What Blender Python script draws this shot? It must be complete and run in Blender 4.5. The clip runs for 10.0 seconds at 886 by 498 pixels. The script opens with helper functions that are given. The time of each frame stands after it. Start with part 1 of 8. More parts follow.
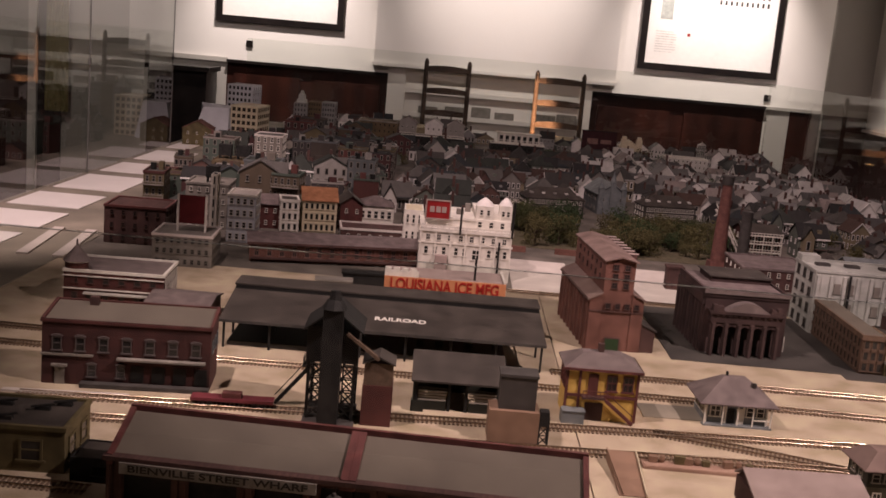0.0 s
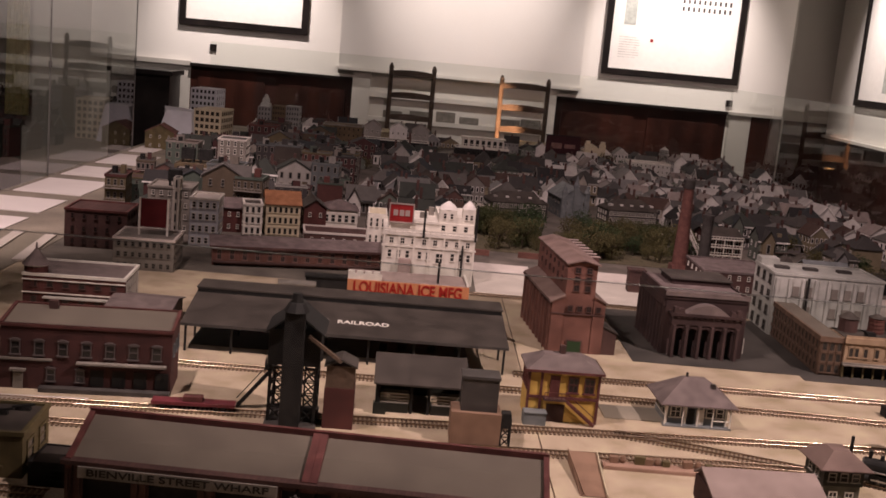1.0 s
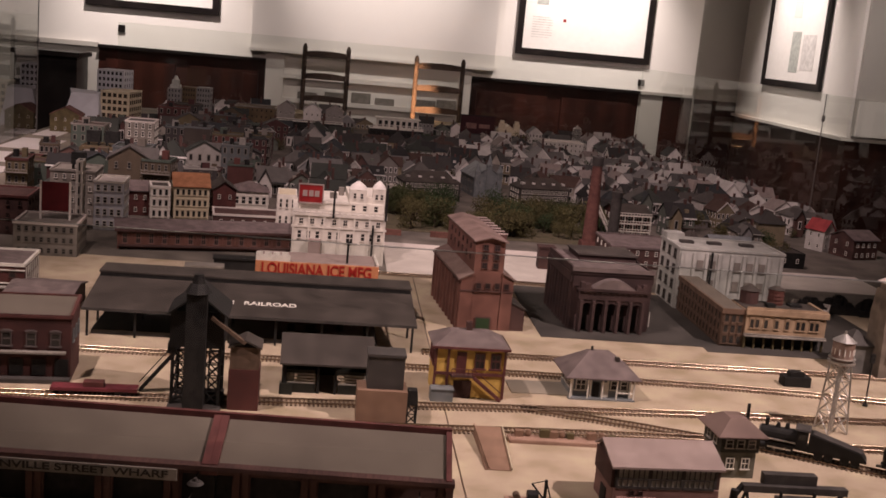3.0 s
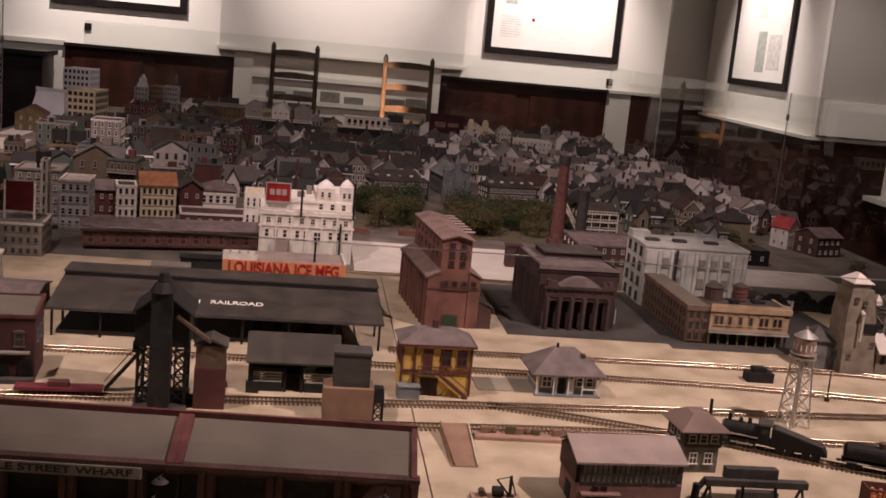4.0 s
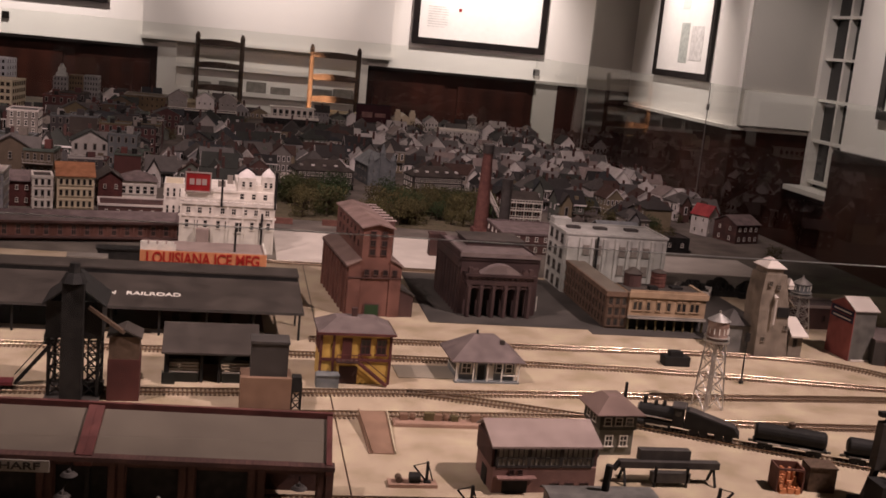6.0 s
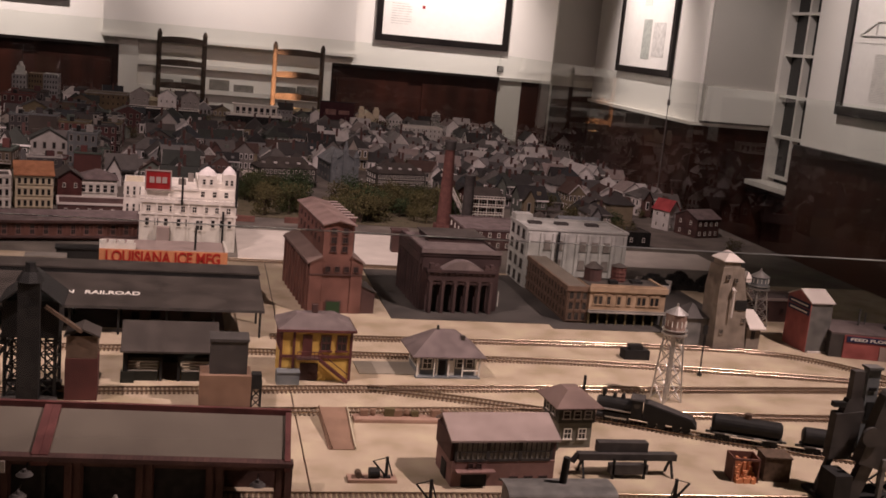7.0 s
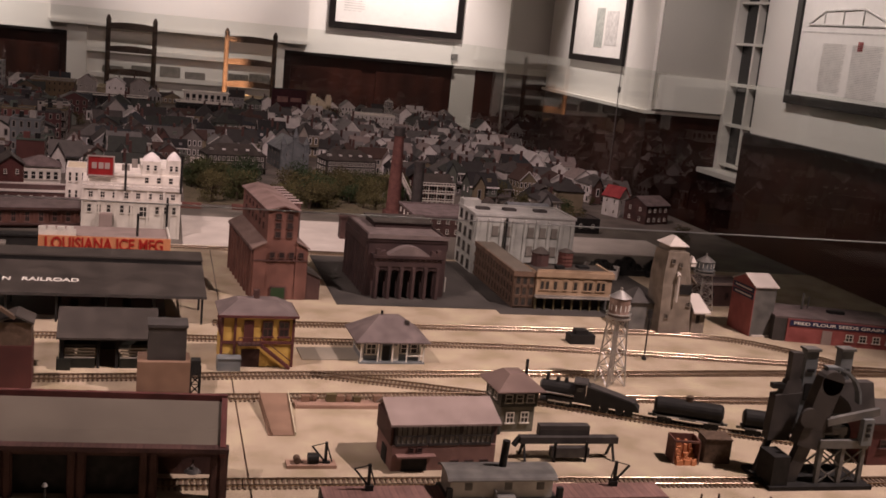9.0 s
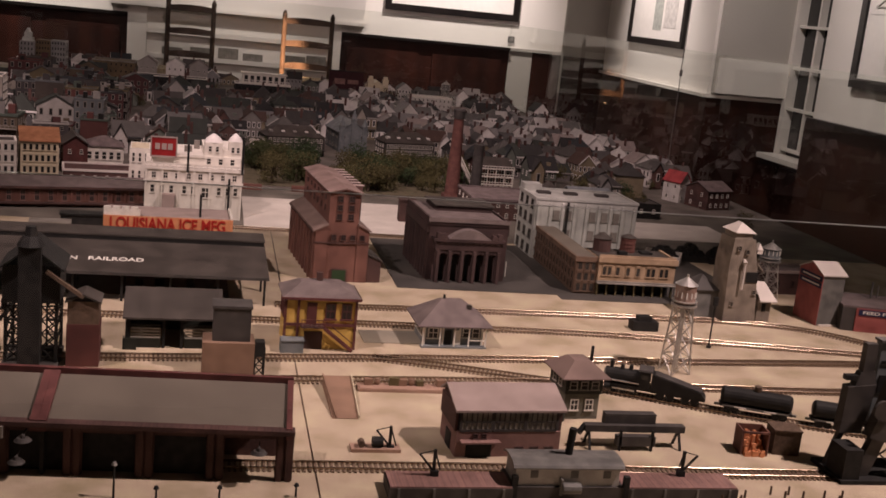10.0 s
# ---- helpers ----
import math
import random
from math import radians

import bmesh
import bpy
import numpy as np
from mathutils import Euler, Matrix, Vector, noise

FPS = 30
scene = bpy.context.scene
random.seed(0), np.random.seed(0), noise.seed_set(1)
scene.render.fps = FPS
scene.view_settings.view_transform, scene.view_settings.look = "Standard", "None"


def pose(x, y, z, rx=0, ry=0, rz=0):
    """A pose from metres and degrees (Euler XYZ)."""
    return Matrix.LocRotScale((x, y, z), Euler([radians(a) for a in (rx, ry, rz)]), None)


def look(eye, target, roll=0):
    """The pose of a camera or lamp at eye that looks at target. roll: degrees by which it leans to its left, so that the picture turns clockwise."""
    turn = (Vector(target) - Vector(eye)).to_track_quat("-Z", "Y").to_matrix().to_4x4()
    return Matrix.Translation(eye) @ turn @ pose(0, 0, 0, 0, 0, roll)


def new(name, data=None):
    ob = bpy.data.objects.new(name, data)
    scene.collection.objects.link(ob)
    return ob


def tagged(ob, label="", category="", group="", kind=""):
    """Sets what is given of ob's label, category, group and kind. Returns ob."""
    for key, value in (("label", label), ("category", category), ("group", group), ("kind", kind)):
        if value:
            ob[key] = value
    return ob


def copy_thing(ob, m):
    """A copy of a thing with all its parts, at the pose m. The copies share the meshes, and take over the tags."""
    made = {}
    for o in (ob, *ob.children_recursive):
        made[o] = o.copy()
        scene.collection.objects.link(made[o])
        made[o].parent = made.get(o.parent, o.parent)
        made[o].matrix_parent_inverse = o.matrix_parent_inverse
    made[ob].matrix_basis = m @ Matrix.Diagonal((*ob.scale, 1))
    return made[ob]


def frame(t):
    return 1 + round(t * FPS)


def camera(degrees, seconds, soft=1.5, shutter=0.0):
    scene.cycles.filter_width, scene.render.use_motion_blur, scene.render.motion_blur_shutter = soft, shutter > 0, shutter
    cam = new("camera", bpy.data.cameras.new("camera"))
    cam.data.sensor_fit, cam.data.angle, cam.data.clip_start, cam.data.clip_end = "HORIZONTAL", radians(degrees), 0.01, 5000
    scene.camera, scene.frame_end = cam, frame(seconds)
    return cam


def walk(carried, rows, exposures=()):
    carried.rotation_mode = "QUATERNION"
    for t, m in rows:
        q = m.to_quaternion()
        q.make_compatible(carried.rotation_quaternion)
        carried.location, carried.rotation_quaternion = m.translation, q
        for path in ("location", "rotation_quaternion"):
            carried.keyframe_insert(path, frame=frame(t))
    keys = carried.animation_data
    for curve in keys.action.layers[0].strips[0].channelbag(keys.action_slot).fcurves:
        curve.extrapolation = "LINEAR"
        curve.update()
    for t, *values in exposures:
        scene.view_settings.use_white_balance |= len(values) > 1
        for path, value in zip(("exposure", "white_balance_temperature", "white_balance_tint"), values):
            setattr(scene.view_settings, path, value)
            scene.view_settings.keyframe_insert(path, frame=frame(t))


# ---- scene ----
cam = camera(44.21, 10.0, soft=1.65)
# seconds, x, y, z, yaw, pitch, roll; the table top is z = 0
ROWS = [
    (0, 0.0069, 0.0106, 0.5095, 1.376, -10.872, -4.949),
    (0.5, 0.0088, 0.0070, 0.5090, 0.556, -10.644, -5.038),
    (1, 0.0122, 0.0063, 0.5078, -0.411, -10.465, -5.200),
    (1.5, 0.0185, 0.0084, 0.5066, -1.594, -10.555, -5.052),
    (2, 0.0250, 0.0115, 0.5044, -2.811, -10.794, -5.187),
    (2.5, 0.0316, 0.0094, 0.5044, -3.815, -11.023, -5.115),
    (4, 0.0412, -0.0015, 0.5046, -6.219, -10.948, -5.199),
    (4.5, 0.0473, -0.0000, 0.5030, -7.056, -10.825, -5.232),
    (5, 0.0533, 0.0002, 0.5020, -7.933, -10.855, -5.247),
    (5.5, 0.0568, -0.0014, 0.5011, -8.876, -10.998, -5.360),
    (7, 0.0702, -0.0119, 0.5013, -11.632, -11.056, -5.291),
    (7.5, 0.0756, -0.0131, 0.5005, -12.368, -10.926, -5.150),
    (8, 0.0828, -0.0095, 0.4982, -12.884, -10.850, -5.165),
    (8.5, 0.0932, -0.0082, 0.4952, -13.453, -10.954, -5.282),
    (9, 0.0927, -0.0076, 0.4938, -13.870, -11.393, -5.560),
    (9.5, 0.0861, -0.0003, 0.4921, -12.777, -11.992, -5.642),
    (10, 0.0791, 0.0076, 0.4913, -11.053, -12.562, -5.633),
]
walk(cam, [(t, pose(x, y, z, 90 + pitch, roll, yaw)) for t, x, y, z, yaw, pitch, roll in ROWS])

# ---- light ----
world = bpy.data.worlds.new("world")
scene.world = world
world.use_nodes = True
world.node_tree.nodes["Background"].inputs[0].default_value = (1.0, 0.86, 0.72, 1)
world.node_tree.nodes["Background"].inputs[1].default_value = 0.05
scene.view_settings.exposure = 0.0


def spot(name, eye, target, watts, degrees, blend=0.6, size=0.03, colour=(1.0, 0.80, 0.60)):
    lamp = bpy.data.lights.new(name, "SPOT")
    lamp.energy, lamp.spot_size, lamp.spot_blend, lamp.shadow_soft_size = watts, radians(degrees), blend, size
    lamp.color = colour
    ob = new(name, lamp)
    ob.matrix_world = look(eye, target)
    return ob


WARM = (1.0, 0.722, 0.700)
WALL_LIGHT = (1.0, 0.84, 0.80)
LAMPS = [
    # table spots on the ceiling track, left and right
    ((-0.66, 0.96, 1.8), (0.10, 1.84, 0.0), 126, 48, WARM),
    ((1.50, 0.78, 1.8), (0.56, 1.32, 0.0), 232, 54, WARM),
    ((0.2, 1.75, 1.9), (0.55, 3.9, 0.0), 138, 76, WARM),
    ((-1.05, 1.85, 1.9), (-1.40, 3.0, 0.0), 180, 60, WARM),
    # wall washers over the framed panels
    ((-1.25, 6.75, 1.9), (-1.27, 7.5, 0.66), 268, 62, WALL_LIGHT),
    ((0.20, 5.9, 1.9), (0.22, 7.4, 1.02), 210, 56, WALL_LIGHT),
    ((1.6, 6.75, 1.9), (1.62, 7.5, 0.64), 270, 62, WALL_LIGHT),
    ((2.2, 6.95, 1.9), (2.9, 6.95, 0.78), 205, 60, WALL_LIGHT),
    ((2.0, 4.3, 1.9), (2.9, 4.1, 0.55), 102, 80, WALL_LIGHT),
    # two fill spots added to brighten the left wall and the window alcove
    ((-2.4, 5.0, 1.9), (-3.1, 6.6, 0.5), 60, 110, WALL_LIGHT),
    ((2.2, 5.0, 1.9), (3.2, 6.05, 0.22), 92, 44, WALL_LIGHT),
    # the lamp that rakes the chair
    ((0.40, 6.1, 1.9), (0.461, 7.055, 0.06), 2900, 9, (1.0, 0.56, 0.33)),
]
for eye, target, watts, degrees, colour in LAMPS:
    spot("ceiling_spot", eye, target, watts, degrees, 0.95 if colour is WALL_LIGHT else 0.6, colour=colour)


# ---- materials ----
def mat(name, colours, rough=0.8, scale=60.0, fine=600.0, bump=0.1, metal=0.0, spread=0.25, by_object=False, brick=0.0, planks=0.0, spec=0.3):
    """colours: one or more base colours in linear light, spread over the surface by noise, or by object."""
    m = bpy.data.materials.new(name)
    m.use_nodes = True
    nt = m.node_tree
    n, l = nt.nodes, nt.links
    p = n["Principled BSDF"]
    p.inputs["Roughness"].default_value, p.inputs["Metallic"].default_value = rough, metal
    p.inputs["Specular IOR Level"].default_value = spec
    tc = n.new("ShaderNodeTexCoord")
    big = n.new("ShaderNodeTexNoise")
    big.inputs["Scale"].default_value, big.inputs["Detail"].default_value = scale, 5
    l.new(tc.outputs["Object"], big.inputs["Vector"])
    small = n.new("ShaderNodeTexNoise")
    small.inputs["Scale"].default_value, small.inputs["Detail"].default_value = fine, 4
    l.new(tc.outputs["Object"], small.inputs["Vector"])
    ramp = n.new("ShaderNodeValToRGB")
    ramp.color_ramp.interpolation = "CONSTANT" if by_object else "LINEAR"
    el = ramp.color_ramp.elements
    el.remove(el[1])
    for k, c in enumerate(colours):
        place = k / len(colours) if by_object else 0.3 + 0.4 * k / max(1, len(colours) - 1)
        e = el[0] if k == 0 else el.new(place)
        e.position, e.color = place, (*c, 1)
    if by_object:
        info = n.new("ShaderNodeObjectInfo")
        l.new(info.outputs["Random"], ramp.inputs[0])
    else:
        l.new(big.outputs["Fac"], ramp.inputs[0])
    colour = ramp.outputs[0]
    # stains and grain, two scales, as a brightness factor
    add = n.new("ShaderNodeMath")
    add.operation = "ADD"
    l.new(big.outputs["Fac"], add.inputs[0])
    l.new(small.outputs["Fac"], add.inputs[1])
    rng = n.new("ShaderNodeMapRange")
    rng.inputs[1].default_value, rng.inputs[2].default_value = 0.6, 1.4
    rng.inputs[3].default_value, rng.inputs[4].default_value = 1 - spread, 1 + spread
    l.new(add.outputs[0], rng.inputs[0])
    mul = n.new("ShaderNodeMix")
    mul.data_type, mul.blend_type = "RGBA", "MULTIPLY"
    mul.inputs[0].default_value = 1.0
    l.new(colour, mul.inputs[6])
    l.new(rng.outputs[0], mul.inputs[7])
    colour = mul.outputs[2]
    height = small.outputs["Fac"]
    if brick or planks:
        step = brick or planks
        tex = n.new("ShaderNodeTexBrick") if brick else n.new("ShaderNodeTexWave")
        mp = n.new("ShaderNodeMapping")
        l.new(tc.outputs["Object"], mp.inputs[0])
        if brick:
            mp.inputs["Rotation"].default_value = (radians(90), 0, radians(12))
            tex.inputs["Scale"].default_value = step
            tex.inputs["Mortar Size"].default_value = 0.03
            tex.inputs["Color1"].default_value = (0.85, 0.85, 0.85, 1)
            tex.inputs["Color2"].default_value = (1.15, 1.1, 1.05, 1)
            tex.inputs["Mortar"].default_value = (0.75, 0.72, 0.7, 1)
        else:
            tex.inputs["Scale"].default_value = step
            tex.inputs["Distortion"].default_value = 0.4
        l.new(mp.outputs[0], tex.inputs[0])
        m2 = n.new("ShaderNodeMix")
        m2.data_type, m2.blend_type = "RGBA", "MULTIPLY"
        m2.inputs[0].default_value = 0.8 if brick else 0.35
        l.new(colour, m2.inputs[6])
        l.new(tex.outputs["Color"], m2.inputs[7])
        colour = m2.outputs[2]
    l.new(colour, p.inputs["Base Color"])
    if bump:
        b = n.new("ShaderNodeBump")
        b.inputs["Strength"].default_value, b.inputs["Distance"].default_value = bump, 0.001
        l.new(height, b.inputs["Height"])
        l.new(b.outputs[0], p.inputs["Normal"])
    return m


SAND = mat("sand", [(0.350, 0.290, 0.185), (0.435, 0.355, 0.262), (0.465, 0.400, 0.275)], 0.75, 17, 330, 0.3, spread=0.20)
ASPHALT = mat("asphalt", [(0.040, 0.036, 0.033), (0.070, 0.063, 0.057)], 0.85, 14, 800, 0.2, spread=0.15)
STREET = mat("street", [(0.095, 0.083, 0.072), (0.165, 0.147, 0.125)], 0.85, 12, 500, 0.1)
QUAY = mat("quay", [(0.20, 0.18, 0.145), (0.27, 0.24, 0.19)], 0.8, 6, 400, 0.15)
PAPER = mat("paper", [(0.66, 0.63, 0.60), (0.74, 0.71, 0.68)], 0.8, 4, 300, 0.03, spread=0.05)
LOT = mat("lot", [(0.52, 0.47, 0.43), (0.62, 0.57, 0.52)], 0.8, 14, 300, 0.08, spread=0.1)
PINK_STRIP = mat("pink_strip", [(0.30, 0.19, 0.14), (0.36, 0.24, 0.18)], 0.8, 20, 400, 0.1)
BRICK = mat("brick", [(0.125, 0.058, 0.046), (0.185, 0.090, 0.072)], 0.85, 30, 700, 0.2, brick=160)
BRICK_DARK = mat("brick_dark", [(0.058, 0.033, 0.030), (0.095, 0.052, 0.047)], 0.85, 26, 700, 0.2, brick=160)
BRICK_RED = mat("brick_red", [(0.066, 0.023, 0.021), (0.105, 0.038, 0.034)], 0.8, 30, 700, 0.15, brick=160)
BRICK_PINK = mat("brick_pink", [(0.19, 0.11, 0.098), (0.25, 0.15, 0.135)], 0.85, 30, 700, 0.15, brick=160)
MAROON = mat("maroon", [(0.085, 0.028, 0.026), (0.125, 0.044, 0.040)], 0.6, 60, 900, 0.1)
ROOF_GREY = mat("roof_grey", [(0.115, 0.098, 0.080), (0.145, 0.125, 0.100)], 0.85, 16, 700, 0.15, spread=0.1)
STATION_DARK = mat("station_dark_brick", [(0.034, 0.021, 0.021), (0.058, 0.035, 0.034)], 0.85, 26, 700, 0.2, brick=160)
FREIGHT_BRICK = mat("freight_brick", [(0.044, 0.018, 0.017), (0.072, 0.029, 0.027)], 0.8, 30, 700, 0.15, brick=160)
ROOF_BROWN = mat("roof_brown", [(0.155, 0.108, 0.094), (0.205, 0.145, 0.126)], 0.85, 30, 700, 0.15)
# paler brick copy for the lit parts; their light is in the colour
STATION_BRICK_LIT = mat("station_brick_lit", [(0.046, 0.029, 0.029), (0.074, 0.047, 0.045)], 0.85, 26, 700, 0.2, brick=160)
ROOF_DARK = mat("roof_dark", [(0.037, 0.031, 0.027), (0.064, 0.054, 0.047)], 0.75, 28, 700, 0.2)
ROOF_PINK = mat("roof_pink", [(0.30, 0.235, 0.215), (0.36, 0.285, 0.26)], 0.8, 40, 700, 0.1, spread=0.1)
ROOF_MAUVE = mat("roof_mauve", [(0.12, 0.095, 0.092), (0.17, 0.135, 0.13)], 0.85, 50, 700, 0.2)
ROOF_ORANGE = mat("roof_orange", [(0.24, 0.105, 0.05), (0.30, 0.14, 0.07)], 0.8, 50, 700, 0.1)
WHITE = mat("white_paint", [(0.62, 0.59, 0.53), (0.72, 0.69, 0.62)], 0.6, 60, 800, 0.05, spread=0.1)
CREAM = mat("cream_paint", [(0.52, 0.46, 0.33), (0.60, 0.53, 0.38)], 0.6, 60, 800, 0.05, spread=0.1)
SIGN_DARK = mat("sign_dark_red", [(0.075, 0.008, 0.010), (0.10, 0.012, 0.014)], 0.5, 40, 800, 0.03, spread=0.1)
BILLBOARD = mat("billboard_maroon", [(0.026, 0.005, 0.008), (0.042, 0.008, 0.012)], 0.5, 40, 800, 0.03, spread=0.15)
ROOF_RED = mat("roof_red", [(0.24, 0.035, 0.04), (0.30, 0.05, 0.05)], 0.6, 60, 800, 0.05)
WAGON_RED = mat("wagon_red", [(0.11, 0.020, 0.028), (0.16, 0.034, 0.042)], 0.6, 60, 900, 0.1)
CHIMNEY_RED = mat("chimney_brick", [(0.105, 0.046, 0.040), (0.15, 0.068, 0.058)], 0.85, 60, 700, 0.15, brick=200)
WHITEWASH = mat("whitewash", [(0.36, 0.37, 0.34), (0.47, 0.475, 0.44)], 0.75, 30, 700, 0.08, spread=0.2)
PALE_GREEN = mat("pale_green_paint", [(0.33, 0.35, 0.32), (0.42, 0.44, 0.40)], 0.7, 40, 800, 0.05, spread=0.15)
YELLOW = mat("yellow_paint", [(0.56, 0.36, 0.085), (0.66, 0.44, 0.12)], 0.55, 70, 800, 0.08, spread=0.12)
TAN = mat("tan_paint", [(0.20, 0.125, 0.085), (0.26, 0.165, 0.115)], 0.7, 40, 700, 0.08, spread=0.1)
WING_TAN = mat("wing_brick_tan", [(0.115, 0.075, 0.054), (0.16, 0.106, 0.077)], 0.8, 40, 700, 0.1, brick=170)
OCHRE = mat("ochre_paint", [(0.27, 0.19, 0.122), (0.35, 0.252, 0.168)], 0.7, 60, 800, 0.05)
CURTAIN = mat("olive_cloth", [(0.16, 0.14, 0.05), (0.22, 0.19, 0.075)], 0.95, 30, 300, 0.2)
OLIVE = mat("olive_paint", [(0.085, 0.068, 0.032), (0.13, 0.104, 0.050)], 0.7, 40, 700, 0.08)
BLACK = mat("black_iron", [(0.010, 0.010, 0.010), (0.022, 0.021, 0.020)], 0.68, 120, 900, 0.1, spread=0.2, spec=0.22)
DARKGREEN = mat("dark_green_paint", [(0.013, 0.015, 0.012), (0.024, 0.026, 0.021)], 0.6, 90, 900, 0.1)
GREYBOX = mat("grey_paint", [(0.042, 0.038, 0.036), (0.065, 0.059, 0.055)], 0.7, 60, 800, 0.1)
STEELGREY = mat("steel_grey_paint", [(0.10, 0.10, 0.095), (0.16, 0.155, 0.145)], 0.55, 60, 800, 0.08)
SLATE = mat("slate_paint", [(0.13, 0.145, 0.15), (0.18, 0.195, 0.20)], 0.6, 60, 800, 0.05)
WOODGREY = mat("weathered_wood", [(0.19, 0.158, 0.125), (0.275, 0.232, 0.188)], 0.85, 60, 900, 0.3, planks=90)
REDPAINT = mat("red_paint", [(0.26, 0.070, 0.066), (0.33, 0.100, 0.094)], 0.55, 60, 800, 0.05)
ORANGE = mat("orange_sign", [(0.48, 0.19, 0.085), (0.58, 0.25, 0.12)], 0.7, 40, 800, 0.03, spread=0.1)
SIGNRED = mat("sign_red", [(0.22, 0.012, 0.013), (0.27, 0.018, 0.019)], 0.5, 40, 800, 0.03, spread=0.1)
LETTER_RED = mat("letter_red", [(0.34, 0.02, 0.014)], 0.6, spread=0.1)
LETTER_WHITE = mat("letter_white", [(0.75, 0.72, 0.66)], 0.6, spread=0.1)
LETTER_DARK = mat("letter_dark", [(0.02, 0.018, 0.016)], 0.6, spread=0.1)
NAVY = mat("navy", [(0.02, 0.025, 0.07)], 0.5, spread=0.1)
SILVER = mat("silver_paint", [(0.50, 0.48, 0.46), (0.62, 0.60, 0.57)], 0.38, 60, 800, 0.05, metal=0.75)
TANKBROWN = mat("rusty_tank", [(0.20, 0.115, 0.085), (0.33, 0.25, 0.21)], 0.6, 60, 500, 0.1)
TRACK_TIE = mat("track_sleeper", [(0.145, 0.100, 0.070), (0.20, 0.142, 0.100)], 0.8, 200, 900, 0.2)
RAIL = mat("nickel_rail", [(0.42, 0.32, 0.24), (0.54, 0.43, 0.33)], 0.23, 40, 900, 0.0, metal=1.0, spread=0.1)
TIE = mat("sleeper", [(0.075, 0.050, 0.034), (0.12, 0.082, 0.058)], 0.8, 200, 900, 0.2)
DULL_SASH = mat("dull_sash", [(0.070, 0.058, 0.056), (0.105, 0.088, 0.085)], 0.7, 60, 700, 0.05)
MACHINE_PANE = mat("dusty_pane", [(0.21, 0.195, 0.165), (0.33, 0.31, 0.265)], 0.45, 90, 500, 0.05, spec=0.5)
TOWER_GREEN = mat("grey_green_boards", [(0.125, 0.122, 0.096), (0.18, 0.172, 0.138)], 0.75, 60, 700, 0.1, planks=140)
TUG_WHITE = mat("tug_grey_white", [(0.36, 0.35, 0.33), (0.46, 0.45, 0.43)], 0.65, 50, 700, 0.06, spread=0.15)
GLASS_DARK = mat("dark_pane", [(0.012, 0.012, 0.013), (0.03, 0.029, 0.028)], 0.15, 60, 300, 0.0, spec=0.5)
DOOR_GREEN = mat("door_green", [(0.02, 0.045, 0.018)], 0.6)
FOLIAGE = mat("foliage", [(0.065, 0.075, 0.03), (0.095, 0.085, 0.036), (0.045, 0.07, 0.03), (0.11, 0.10, 0.042)], 0.9, 70, 500, 0.3, by_object=True, spread=0.5)
LAWN = mat("lawn_flock", [(0.075, 0.07, 0.038), (0.12, 0.10, 0.065), (0.055, 0.06, 0.03)], 0.95, 45, 700, 0.3, spread=0.4)
BARK = mat("bark", [(0.06, 0.042, 0.03)], 0.9)
CITY_WALL = mat("city_wall", [(0.15, 0.13, 0.11), (0.075, 0.030, 0.026), (0.27, 0.255, 0.235), (0.11, 0.118, 0.12), (0.07, 0.088, 0.072), (0.11, 0.088, 0.05), (0.10, 0.038, 0.033), (0.055, 0.045, 0.038),
                              (0.060, 0.025, 0.024), (0.20, 0.18, 0.16), (0.045, 0.04, 0.04), (0.085, 0.065, 0.045)],
                0.8, 40, 600, 0.1, by_object=True)
HOUSE_WALL = mat("house_wall", [(0.50, 0.47, 0.44), (0.17, 0.158, 0.146), (0.32, 0.29, 0.25), (0.10, 0.055, 0.047), (0.23, 0.228, 0.225), (0.60, 0.57, 0.54), (0.12, 0.132, 0.112), (0.075, 0.06, 0.052), (0.20, 0.165, 0.11), (0.14, 0.125, 0.12)],
                 0.75, 40, 600, 0.1, by_object=True)
PALE_WALL = mat("pale_wall", [(0.70, 0.67, 0.64), (0.52, 0.50, 0.47), (0.76, 0.73, 0.70), (0.30, 0.28, 0.26)], 0.75, 40, 600, 0.1, by_object=True)
CITY_ROOF = mat("city_roof", [(0.024, 0.023, 0.023), (0.042, 0.039, 0.037), (0.066, 0.060, 0.056), (0.030, 0.034, 0.037), (0.062, 0.038, 0.031), (0.095, 0.088, 0.082), (0.034, 0.038, 0.033)],
                0.8, 50, 700, 0.2, by_object=True)
PALE_ROOF = mat("pale_roof", [(0.19, 0.183, 0.178), (0.075, 0.072, 0.070), (0.44, 0.42, 0.40), (0.040, 0.038, 0.037), (0.25, 0.21, 0.195), (0.12, 0.115, 0.11)], 0.75, 50, 700, 0.15, by_object=True)
BROWN_BLD = mat("brown_plaster", [(0.085, 0.062, 0.035), (0.12, 0.088, 0.05)], 0.8, 30, 600, 0.1)
GREY_BLD = mat("grey_plaster", [(0.17, 0.155, 0.135), (0.23, 0.21, 0.185)], 0.8, 30, 600, 0.1)
TOWER_GREY = mat("tower_grey", [(0.17, 0.17, 0.165), (0.22, 0.22, 0.21)], 0.7, 30, 600, 0.05)
CARD_BLUE = mat("card_blue_white", [(0.50, 0.52, 0.55), (0.56, 0.58, 0.61)], 0.7, 20, 500, 0.02, spread=0.06)
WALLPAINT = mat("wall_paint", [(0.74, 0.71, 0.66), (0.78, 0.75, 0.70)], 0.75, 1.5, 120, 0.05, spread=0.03)
